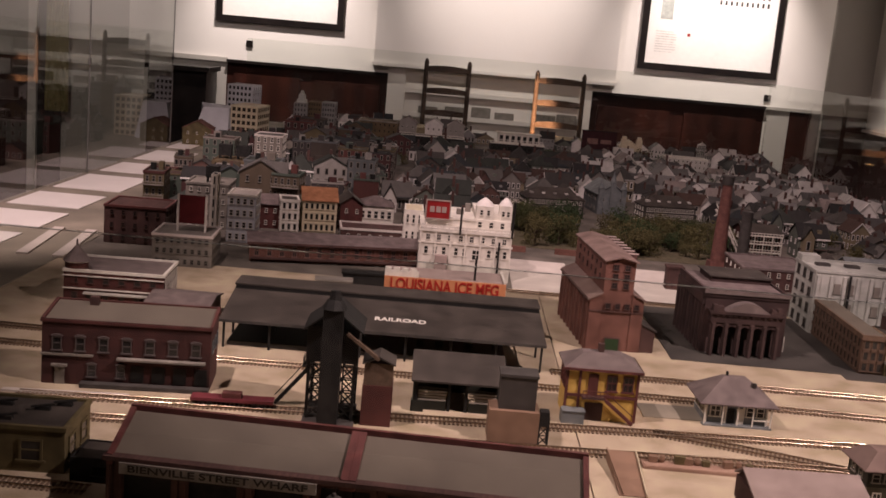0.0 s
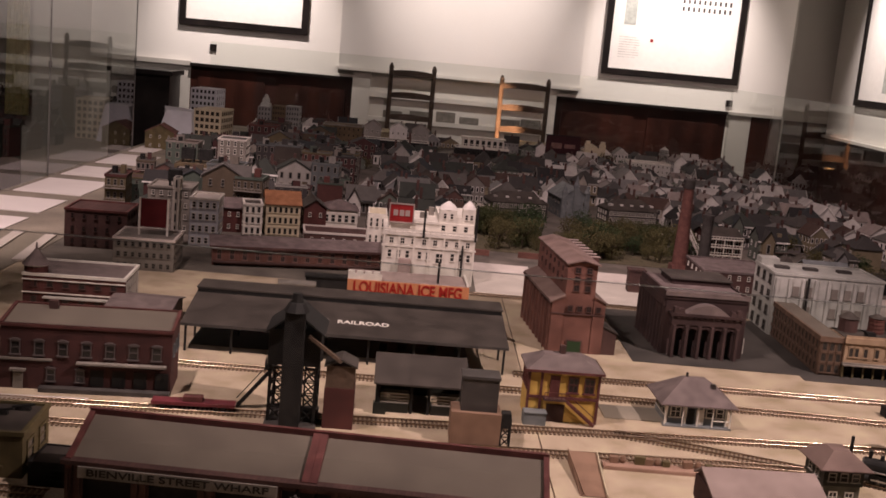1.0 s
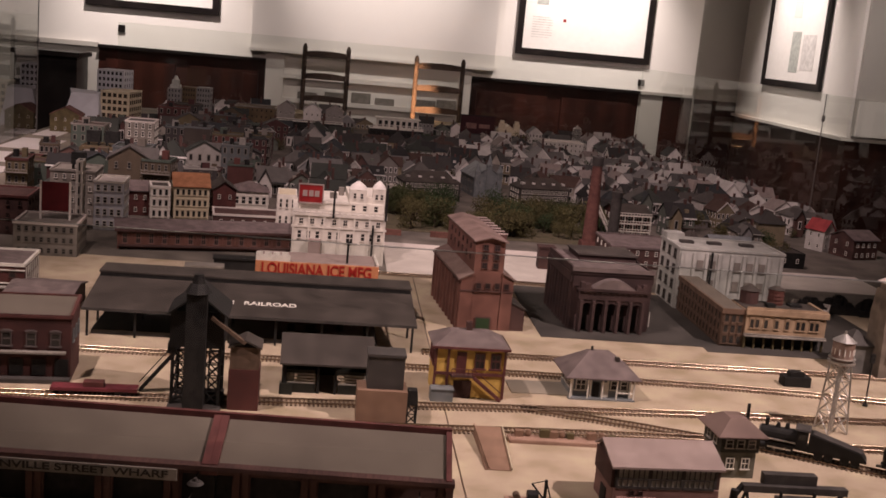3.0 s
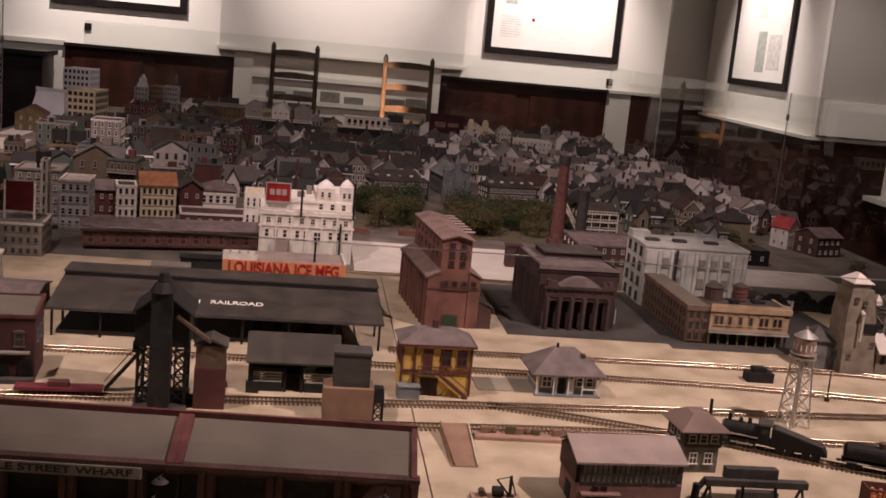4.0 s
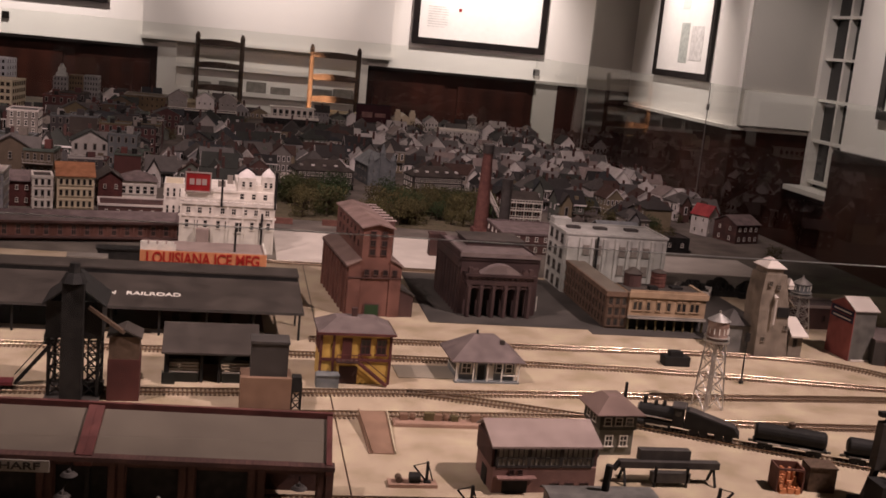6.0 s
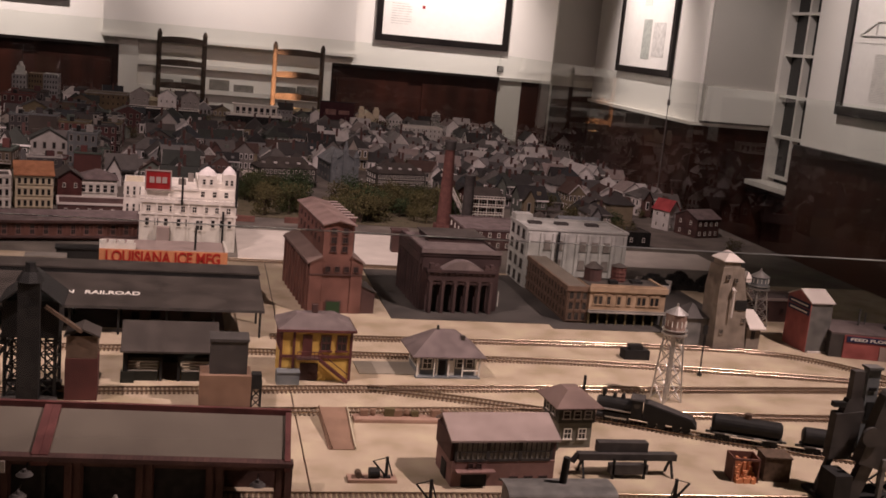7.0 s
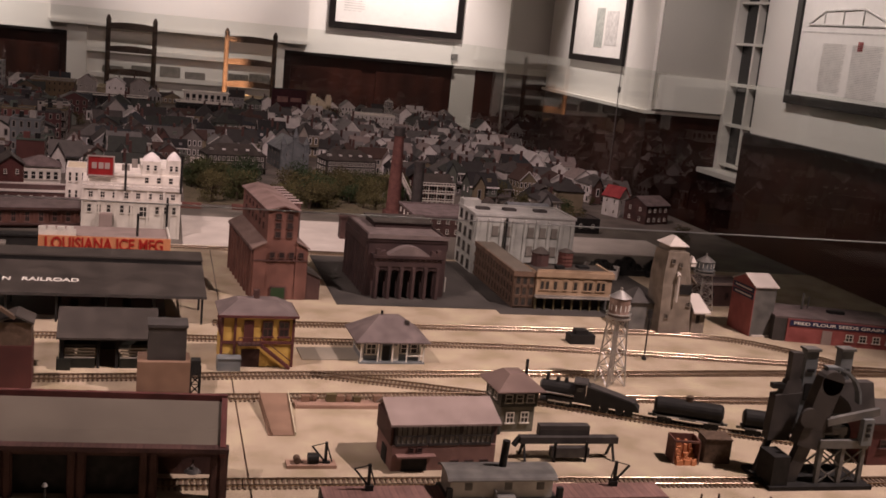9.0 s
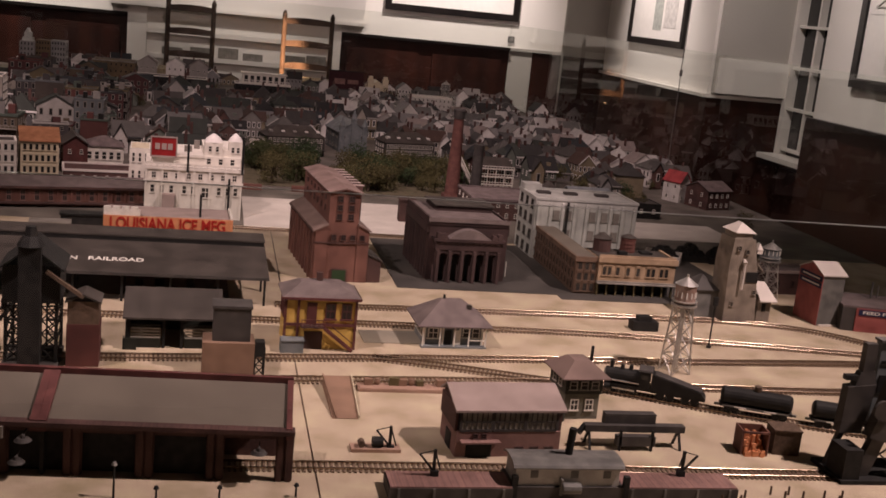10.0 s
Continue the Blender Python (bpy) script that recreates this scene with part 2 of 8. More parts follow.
# duller copy of the wall paint: shade put into the colour; also grey trims
SHADE_PAINT = mat("shade_and_trim_grey", [(0.40, 0.38, 0.34), (0.43, 0.41, 0.37)], 0.8, 1.5, 120, 0.05, spread=0.04)
WAINSCOT = mat("mahogany_panel", [(0.020, 0.0065, 0.0045), (0.042, 0.0125, 0.0080)], 0.38, 3, 40, 0.05, planks=2.2, spread=0.3)
CARPET = mat("carpet", [(0.05, 0.03, 0.025), (0.07, 0.045, 0.035)], 0.95, 5, 200, 0.3)
CEILING = mat("ceiling_paint", [(0.55, 0.53, 0.50)], 0.85, 2, 80, 0.05, spread=0.04)
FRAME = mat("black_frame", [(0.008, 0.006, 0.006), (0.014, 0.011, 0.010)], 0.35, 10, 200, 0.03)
PRINT = mat("print_paper", [(0.74, 0.71, 0.66), (0.80, 0.78, 0.74)], 0.6, 1.2, 30, 0.0, spread=0.05)
INK = mat("grey_ink", [(0.54, 0.52, 0.49), (0.60, 0.58, 0.55)], 0.7, 30, 200, 0.0)
CHAIRWOOD = mat("chair_wood", [(0.055, 0.036, 0.026), (0.10, 0.068, 0.050)], 0.5, 8, 90, 0.1)
RUSH = mat("rush_seat", [(0.30, 0.24, 0.16), (0.40, 0.33, 0.23)], 0.8, 30, 200, 0.3)
TABLESIDE = mat("table_side", [(0.05, 0.02, 0.014), (0.075, 0.03, 0.02)], 0.4, 4, 60, 0.05)
CABINET = mat("white_cabinet", [(0.62, 0.59, 0.54), (0.68, 0.65, 0.60)], 0.6, 2, 80, 0.03, spread=0.04)


def glass_mat(name, gloss):
    m = bpy.data.materials.new(name)
    m.use_nodes = True
    n, l = m.node_tree.nodes, m.node_tree.links
    for x in list(n):
        n.remove(x)
    out, mix = n.new("ShaderNodeOutputMaterial"), n.new("ShaderNodeMixShader")
    tr, gl, fr, mul = n.new("ShaderNodeBsdfTransparent"), n.new("ShaderNodeBsdfGlossy"), n.new("ShaderNodeFresnel"), n.new("ShaderNodeMath")
    fr.inputs["IOR"].default_value = 1.5
    mul.operation, mul.inputs[1].default_value = "MULTIPLY", gloss
    tr.inputs[0].default_value = (0.93, 0.95, 0.93, 1)
    gl.inputs["Roughness"].default_value = 0.01
    l.new(fr.outputs[0], mul.inputs[0])
    l.new(mul.outputs[0], mix.inputs[0])
    l.new(tr.outputs[0], mix.inputs[1])
    l.new(gl.outputs[0], mix.inputs[2])
    l.new(mix.outputs[0], out.inputs[0])
    return m


def clear_mat(name):
    m = bpy.data.materials.new(name)
    m.use_nodes = True
    n, l = m.node_tree.nodes, m.node_tree.links
    for x in list(n):
        n.remove(x)
    out, tr = n.new("ShaderNodeOutputMaterial"), n.new("ShaderNodeBsdfTransparent")
    tr.inputs[0].default_value = (0.96, 0.97, 0.96, 1)
    l.new(tr.outputs[0], out.inputs[0])
    return m


CLEAR = clear_mat("clear_glass_body")

GLASS = glass_mat("clear_glass", 1.7)
GLASS_EAST = glass_mat("clear_glass_side", 1.15)


def edge_mat(name):
    """A cut glass edge: mostly see-through, with a soft gloss."""
    m = bpy.data.materials.new(name)
    m.use_nodes = True
    n, l = m.node_tree.nodes, m.node_tree.links
    for x in list(n):
        n.remove(x)
    out, mix, tr, gl = n.new("ShaderNodeOutputMaterial"), n.new("ShaderNodeMixShader"), n.new("ShaderNodeBsdfTransparent"), n.new("ShaderNodeBsdfGlossy")
    mix.inputs[0].default_value = 0.45
    gl.inputs["Roughness"].default_value = 0.35
    gl.inputs[0].default_value = (0.85, 0.88, 0.86, 1)
    l.new(tr.outputs[0], mix.inputs[1])
    l.new(gl.outputs[0], mix.inputs[2])
    l.new(mix.outputs[0], out.inputs[0])
    return m


GLASS_EDGE = edge_mat("glass_edge")


# ---- mesh building ----
class Geo:
    """Collects vertices and faces of one mesh."""

    def __init__(self):
        self.v, self.f, self.m = [], [], []

    def poly(self, pts, mi=0):
        k = len(self.v)
        self.v += [tuple(p) for p in pts]
        self.f.append(tuple(range(k, k + len(pts))))
        self.m.append(mi)
        return self

    def hexa(self, p, mi=0):
        """Eight corners: bottom four counter-clockwise from above, then the top four."""
        k = len(self.v)
        self.v += [tuple(q) for q in p]
        for a in ((3, 2, 1, 0), (4, 5, 6, 7), (0, 1, 5, 4), (1, 2, 6, 5), (2, 3, 7, 6), (3, 0, 4, 7)):
            self.f.append(tuple(k + i for i in a))
            self.m.append(mi)
        return self

    def box(self, x0, x1, y0, y1, z0, z1, mi=0, taper=0.0):
        t = taper
        return self.hexa([(x0, y0, z0), (x1, y0, z0), (x1, y1, z0), (x0, y1, z0),
                          (x0 + t, y0 + t, z1), (x1 - t, y0 + t, z1), (x1 - t, y1 - t, z1), (x0 + t, y1 - t, z1)], mi)

    def beam(self, a, b, w, h=None, mi=0):
        """A bar of section w x h from a to b."""
        a, b, h = Vector(a), Vector(b), h or w
        d = (b - a).normalized()
        s = d.cross(Vector((0, 0, 1)))
        s = s.normalized() if s.length > 1e-4 else Vector((1, 0, 0))
        u = s.cross(d).normalized()
        c = [(-1, -1), (1, -1), (1, 1), (-1, 1)]
        k = len(self.v)
        self.v += [tuple(e + s * (i * w / 2) + u * (j * h / 2)) for e in (a, b) for i, j in c]
        for q in ((0, 1, 2, 3), (7, 6, 5, 4), (0, 4, 5, 1), (1, 5, 6, 2), (2, 6, 7, 3), (3, 7, 4, 0)):
            self.f.append(tuple(k + i for i in q))
            self.m.append(mi)
        return self

    def tube(self, a, b, r0, r1=None, n=12, mi=0):
        """A round bar or cone from a to b."""
        a, b, r1 = Vector(a), Vector(b), r0 if r1 is None else r1
        d = (b - a).normalized()
        s = d.cross(Vector((0, 0, 1)))
        s = s.normalized() if s.length > 1e-4 else Vector((1, 0, 0))
        u = s.cross(d).normalized()
        k = len(self.v)
        for e, r in ((a, r0), (b, max(r1, 1e-5))):
            self.v += [tuple(e + (s * math.cos(2 * math.pi * i / n) + u * math.sin(2 * math.pi * i / n)) * r) for i in range(n)]
        for i in range(n):
            self.f.append((k + i, k + (i + 1) % n, k + n + (i + 1) % n, k + n + i))
            self.m.append(mi)
        self.f += [tuple(k + i for i in range(n - 1, -1, -1)), tuple(k + n + i for i in range(n))]
        self.m += [mi, mi]
        return self

    def gable(self, x0, x1, y0, y1, z0, rise, along="x", over=0.0, mi=0, thick=0.0):
        """A gable roof with its ridge along x or y."""
        x0, x1, y0, y1 = x0 - over, x1 + over, y0 - over, y1 + over
        k = len(self.v)
        if along == "x":
            ym = (y0 + y1) / 2
            self.v += [(x0, y0, z0), (x1, y0, z0), (x1, y1, z0), (x0, y1, z0), (x0, ym, z0 + rise), (x1, ym, z0 + rise)]
            faces = ((3, 2, 1, 0), (0, 1, 5, 4), (2, 3, 4, 5), (0, 4, 3), (1, 2, 5))
        else:
            xm = (x0 + x1) / 2
            self.v += [(x0, y0, z0), (x1, y0, z0), (x1, y1, z0), (x0, y1, z0), (xm, y0, z0 + rise), (xm, y1, z0 + rise)]
            faces = ((3, 2, 1, 0), (0, 4, 5, 3), (1, 2, 5, 4), (0, 1, 4), (3, 5, 2))
        for q in faces:
            self.f.append(tuple(k + i for i in q))
            self.m.append(mi)
        return self

    def hip(self, x0, x1, y0, y1, z0, rise, over=0.0, mi=0, flat=0.0):
        """A hipped roof; flat: the share of the span left level on top."""
        x0, x1, y0, y1 = x0 - over, x1 + over, y0 - over, y1 + over
        r = min(x1 - x0, y1 - y0) / 2 * (1 - flat) * 0.96
        return self.hexa([(x0, y0, z0), (x1, y0, z0), (x1, y1, z0), (x0, y1, z0),
                          (x0 + r, y0 + r, z0 + rise), (x1 - r, y0 + r, z0 + rise), (x1 - r, y1 - r, z0 + rise), (x0 + r, y1 - r, z0 + rise)], mi)

    def sweep(self, pts, r, n=8, mi=0):
        """One round bar along a level line of points."""
        k0, m = len(self.v), len(pts)
        for k, p in enumerate(pts):
            d = (pts[min(k + 1, m - 1)] - pts[max(k - 1, 0)]).normalized()
            s = Vector((-d.y, d.x, 0))
            self.v += [tuple(p + s * (math.cos(2 * math.pi * i / n) * r) + Vector((0, 0, math.sin(2 * math.pi * i / n) * r))) for i in range(n)]
        for k in range(m - 1):
            for i in range(n):
                a, b = k0 + k * n + i, k0 + k * n + (i + 1) % n
                self.f.append((a, a + n, b + n, b))
                self.m.append(mi)
        return self

    def mesh(self, name, *mats):
        me = bpy.data.meshes.new(name)
        me.from_pydata(self.v, [], self.f)
        for m in mats:
            me.materials.append(m)
        me.polygons.foreach_set("material_index", self.m)
        me.update()
        return me


def thing(name, x, y, z=0.0, rz=0.0, label="", category="", group="", kind=""):
    ob = new(name)
    ob.empty_display_size = 0.02
    ob.matrix_world = pose(x, y, z, 0, 0, rz)
    return tagged(ob, label, category, group, kind)


def part(name, g, mats, parent, label=""):
    me = g.mesh(name, *(mats if isinstance(mats, tuple) else (mats,)))
    ob = new(name, me)
    ob.parent = parent
    return tagged(ob, label)


def structure(name, g, mats, label, category):
    return tagged(new(name, g.mesh(name, *(mats if isinstance(mats, tuple) else (mats,)))), label, category, kind="structure")


def lone(name, g, mats, label, category, group="", x=0, y=0, z=0, rz=0):
    ob = new(name, g.mesh(name, *(mats if isinstance(mats, tuple) else (mats,))))
    ob.matrix_world = pose(x, y, z, 0, 0, rz)
    return tagged(ob, label, category, group)


def lettering(name, text, size, material, parent, m, width=0.0, depth=0.0006):
    """Raised letters, centred; width squeezes the line to a length."""
    cu = bpy.data.curves.new(name, "FONT")
    cu.body, cu.size, cu.align_x, cu.align_y, cu.extrude, cu.offset = text, size, "CENTER", "CENTER", depth, size * 0.02
    tmp = bpy.data.objects.new(name, cu)
    scene.collection.objects.link(tmp)
    bpy.context.view_layer.update()
    me = bpy.data.meshes.new_from_object(tmp.evaluated_get(bpy.context.evaluated_depsgraph_get()))
    bpy.data.objects.remove(tmp)
    xs = [v.co.x for v in me.vertices]
    if width:
        k = width / (max(xs) - min(xs))
        for v in me.vertices:
            v.co.x *= k
    me.materials.clear()
    me.materials.append(material)
    ob = new(name, me)
    ob.parent = parent
    ob.matrix_basis = m
    return ob


WINDOW_MESHES = {}


def window_mesh(frame_mat, panes=2, arched=False):
    """A window of unit width and height, looking to -y, on the wall plane y = 0."""
    key = (frame_mat.name, panes, arched)
    if key not in WINDOW_MESHES:
        g, f, d = Geo(), 0.10, 0.0016
        g.box(-0.5, 0.5, -0.0006, 0.0006, 0, 1, 1)
        g.box(-0.5, -0.5 + f, -d, 0.0006, 0, 1).box(0.5 - f, 0.5, -d, 0.0006, 0, 1)
        g.box(-0.5 + f, 0.5 - f, -d, 0.0006, 1 - f, 1).box(-0.62, 0.62, -d * 1.5, 0.0006, -0.05, f * 0.5)
        if panes > 1:
            g.box(-0.5 + f, 0.5 - f, -d * 0.8, 0.0006, 0.48, 0.54)
        if panes > 2:
            g.box(-0.03, 0.03, -d * 0.8, 0.0006, f * 0.5, 1 - f)
        if arched:
            g.box(-0.6, 0.6, -d * 1.4, 0.0006, 1.0, 1.08).box(-0.35, 0.35, -d * 1.4, 0.0006, 1.08, 1.16)
        WINDOW_MESHES[key] = g.mesh("window", frame_mat, GLASS_DARK)
    return WINDOW_MESHES[key]


def windows(parent, side, a0, a1, n, plane, z, w, h, frame_mat=None, panes=2, arched=False, name="window"):
    """A row of n windows on a side of a building: s, n look along y, e, w along x; a0 to a1 is the stretch of wall, plane its place."""
    me = window_mesh(frame_mat or WHITE, panes, arched)
    for k in range(n):
        a = a0 + (a1 - a0) * (k + 0.5) / n
        ob = new(name, me)
        ob.parent = parent
        rz = {"s": 0, "e": 90, "n": 180, "w": -90}[side]
        ob.matrix_basis = (pose(a, plane, z, 0, 0, rz) if side in "sn" else pose(plane, a, z, 0, 0, rz)) @ Matrix.Diagonal((w, 1, h, 1))


def walls(w, d, h, t=0.0025, rise=0.0, along="x"):
    """A hollow block of walls centred on the origin, with gable ends where rise is given."""
    g = Geo()
    x, y = w / 2, d / 2
    g.box(-x, x, -y, -y + t, 0, h).box(-x, x, y - t, y, 0, h)
    g.box(-x, -x + t, -y + t, y - t, 0, h).box(x - t, x, -y + t, y - t, 0, h)
    g.box(-x + t, x - t, -y + t, y - t, h - 0.004, h - 0.002)
    if rise:
        for s in (-1, 1):
            if along == "x":
                g.poly([(s * x, -y, h), (s * x, y, h), (s * x, 0, h + rise)])
            else:
                g.poly([(-x, s * y, h), (x, s * y, h), (0, s * y, h + rise)])
    return g


def roof_shell(w, d, h, rise, along="x", over=0.004, t=0.0022):
    """Two roof slabs with thickness."""
    g = Geo()
    x, y = w / 2 + over, d / 2 + over
    if along == "x":
        lo = h - rise * over / (d / 2)
        for s in (-1, 1):
            g.hexa([(-x, s * y, lo), (x, s * y, lo), (x, 0, h + rise), (-x, 0, h + rise),
                    (-x, s * y, lo + t), (x, s * y, lo + t), (x, 0, h + rise + t), (-x, 0, h + rise + t)])
    else:
        lo = h - rise * over / (w / 2)
        for s in (-1, 1):
            g.hexa([(s * x, -y, lo), (s * x, y, lo), (0, y, h + rise), (0, -y, h + rise),
                    (s * x, -y, lo + t), (s * x, y, lo + t), (0, y, h + rise + t), (0, -y, h + rise + t)])
    return g


def building(name, label, x0, x1, y0, y1, h, wall, roof, style="flat", rise=0.02, rz=0.0, floors=2, south=4, side=3, ww=0.007, wh=0.011,
             frame=None, trim=None, along="x", over=0.004, group="", panes=2, arched=False, category="building", sides="sew", skip_ground=False):
    """One model building with walls, roof, cornice and a window for every opening."""
    w, d = x1 - x0, y1 - y0
    ob = thing(name, (x0 + x1) / 2, (y0 + y1) / 2, 0, rz, label, category, group)
    if style == "flat":
        part("wall", walls(w, d, h), wall, ob)
        g = Geo().box(-w / 2 + 0.003, w / 2 - 0.003, -d / 2 + 0.003, d / 2 - 0.003, h - 0.0035, h - 0.0012)
        part("roof", g, roof, ob)
        if trim:
            c = Geo()
            e, t = 0.0018, 0.0032
            for a, b, c0, c1 in ((-w / 2 - e, w / 2 + e, -d / 2 - e, -d / 2 + t), (-w / 2 - e, w / 2 + e, d / 2 - t, d / 2 + e),
                                 (-w / 2 - e, -w / 2 + t, -d / 2 + t, d / 2 - t), (w / 2 - t, w / 2 + e, -d / 2 + t, d / 2 - t)):
                c.box(a, b, c0, c1, h - 0.003, h + 0.002)
            part("cornice", c, trim, ob)
    elif style == "gable":
        part("wall", walls(w, d, h, rise=rise * 0.97, along=along), wall, ob)
        part("roof", roof_shell(w, d, h, rise, along, over), roof, ob)
    elif style == "hip":
        part("wall", walls(w, d, h), wall, ob)
        part("roof", Geo().box(-w / 2 - over, w / 2 + over, -d / 2 - over, d / 2 + over, h, h + 0.0016).hip(-w / 2, w / 2, -d / 2, d / 2, h + 0.0016, rise, over), roof, ob)
    for k in range(floors):
        if skip_ground and k == 0:
            continue
        fh = h / floors
        z = fh * k + (fh - wh) * 0.5
        if "s" in sides and south:
            windows(ob, "s", -w / 2 * 0.94, w / 2 * 0.94, south, -d / 2, z, ww, wh, frame, panes, arched)
        for s, sg in (("e", 1), ("w", -1)):
            if s in sides and side:
                windows(ob, s, -d / 2 * 0.92, d / 2 * 0.92, side, sg * w / 2, z, ww, wh, frame, panes, arched)
    return ob


def arcs(path, step):
    """Points along a polyline at even steps, with the direction there."""
    pts = [Vector((*p, 0)) for p in path]
    out, left = [], 0.0
    for a, b in zip(pts, pts[1:]):
        d, length = (b - a).normalized(), (b - a).length
        s = left
        while s < length:
            out.append((a + d * s, d))
            s += step
        left = s - length
    return out


def smooth_path(pts, n=6):
    """Rounds a polyline by a Catmull-Rom spline."""
    p = [Vector((*q, 0)) for q in pts]
    p = [p[0] * 2 - p[1]] + p + [p[-1] * 2 - p[-2]]
    out = []
    for a, b, c, d in zip(p, p[1:], p[2:], p[3:]):
        for k in range(n):
            t = k / n
            out.append(0.5 * (2 * b + (c - a) * t + (2 * a - 5 * b + 4 * c - d) * t * t + (3 * b - a - 3 * c + d) * t ** 3))
    out.append(p[-2])
    return [(q.x, q.y) for q in out]


def track(path, label):
    path = smooth_path(path)
    ob = thing("railway_track", 0, 0, 0, 0, label, "railway track", "tracks of the yard")
    ties = Geo()
    for q, d in arcs(path, 0.0060):
        s = Vector((-d.y, d.x, 0))
        ties.beam(q - s * 0.0130 + Vector((0, 0, 0.0009)), q + s * 0.0130 + Vector((0, 0, 0.0009)), 0.0028, 0.0016)
    tagged(part("sleepers", ties, TRACK_TIE, ob, "rows of brown wooden sleepers"), kind="stuff")
    for sg in (-1, 1):
        g = Geo()
        pts = []
        for k, q in enumerate(path):
            a, b = Vector(path[max(k - 1, 0)]), Vector(path[min(k + 1, len(path) - 1)])
            d = (b - a).normalized()
            pts.append(Vector((q[0] - d.y * sg * 0.00825, q[1] + d.x * sg * 0.00825, 0)))
        g.sweep([q + Vector((0, 0, 0.0034)) for q in pts], 0.00115, 12)
        g.sweep([q + Vector((0, 0, 0.0022)) for q in pts], 0.0005, 6)
        r = part("rail", g, RAIL, ob)
        for p in r.data.polygons:
            p.use_smooth = True
    return ob


# ---- the room ----
FLOOR, TOP = -0.85, 2.0
YB, XR, XL = 7.5, 2.9, -3.4
structure("floor", Geo().box(XL - 0.2, 4.0, -2.2, 8.4, FLOOR - 0.1, FLOOR), CARPET, "dark brown carpeted gallery floor", "floor")
structure("ceiling", Geo().box(XL - 0.2, 4.0, -2.2, 8.4, TOP, TOP + 0.1), CEILING, "plain off-white gallery ceiling", "ceiling")
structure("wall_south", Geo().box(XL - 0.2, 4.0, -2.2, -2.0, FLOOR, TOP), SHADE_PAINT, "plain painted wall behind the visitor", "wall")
structure("wall_west", Geo().box(XL - 0.2, XL, -2.0, 8.2, FLOOR, TOP), SHADE_PAINT, "side wall with shade painted in grey-beige", "wall")
RAIL_Z = 0.255
# far wall: white above, with the recess at its right end
g = Geo().box(-2.3, 2.42, YB, YB + 0.2, RAIL_Z, TOP).box(-2.3, 2.42, YB + 0.02, YB + 0.2, FLOOR, RAIL_Z)
structure("wall_north", g, WALLPAINT, "white painted far wall above dark panelling", "wall")
structure("wall_alcove", Geo().box(2.42, 3.0, YB + 0.45, YB + 0.6, FLOOR, TOP).box(2.42, 2.5, YB + 0.2, YB + 0.45, FLOOR, TOP), SHADE_PAINT, "corner recess wall with shade painted in grey", "wall")
structure("wall_northwest", Geo().box(XL, -2.3, YB + 0.3, YB + 0.5, FLOOR, TOP).box(-2.3, -2.2, YB + 0.2, YB + 0.3, FLOOR, TOP), SHADE_PAINT, "wall behind the glass with shade painted in grey", "wall")
for name, x0, x1 in (("wainscot_1", -1.62, -0.52), ("wainscot_2", 0.86, 2.04)):
    ob = thing(name, 0, 0, 0, 0, "dark red-brown polished mahogany wall panelling", "wainscot", kind="structure")
    n = 2
    part("panel_back", Geo().box(x0, x1, YB - 0.002, YB + 0.02, FLOOR, RAIL_Z - 0.02), WAINSCOT, ob)
    for k in range(n):
        a, b = x0 + (x1 - x0) * k / n, x0 + (x1 - x0) * (k + 1) / n
        part("panel", Geo().box(a + 0.05, b - 0.05, YB - 0.016, YB - 0.003, FLOOR + 0.12, RAIL_Z - 0.09, taper=0.0), WAINSCOT, ob)
    part("chair_rail", Geo().box(x0, x1, YB - 0.04, YB + 0.02, RAIL_Z - 0.02, RAIL_Z), FRAME, ob)
structure("trim", Geo().box(-2.3, -1.62, YB - 0.02, YB + 0.02, RAIL_Z - 0.02, RAIL_Z + 0.01).box(2.04, 2.42, YB - 0.02, YB + 0.02, RAIL_Z - 0.02, RAIL_Z), SHADE_PAINT, "grey painted chair rail", "trim")
structure("wall_lower", Geo().box(-2.3, -1.62, YB - 0.004, YB + 0.02, FLOOR, RAIL_Z - 0.02).box(2.04, 2.21, YB - 0.004, YB + 0.02, FLOOR, RAIL_Z - 0.02), SHADE_PAINT, "grey painted lower wall", "wall")
structure("wainscot_4", Geo().box(2.21, 2.42, YB - 0.006, YB + 0.02, FLOOR, RAIL_Z - 0.02).box(2.42, XR - 0.005, YB + 0.43, YB + 0.448, FLOOR, RAIL_Z - 0.04), WAINSCOT, "dark mahogany panelling in the corner recess", "wainscot")
# white projecting chimney breast over a white recessed cabinet
g = Geo().box(-0.62, 1.0, 7.40, YB, 0.318, TOP).box(-0.635, 1.015, 7.385, YB, 0.305, 0.328)
structure("chimney_breast", g, WALLPAINT, "white painted projecting wall box above the recess", "wall")
ob = thing("wall_recess", 0, 0, 0, 0, "white panelled recess with grey shelves", "wall recess", kind="structure")
part("back_panel", Geo().box(-0.515, 0.855, YB - 0.02, YB, FLOOR, 0.305), CABINET, ob)
part("jamb", Geo().box(-0.52, -0.40, 7.43, YB - 0.02, FLOOR, 0.305), CABINET, ob)
part("jamb", Geo().box(0.78, 0.86, 7.43, YB - 0.02, FLOOR, 0.305), CABINET, ob)
for z in (0.14, -0.02, -0.18):
    part("shelf", Geo().box(-0.40, 0.78, 7.435, YB - 0.02, z, z + 0.030), CABINET, ob)
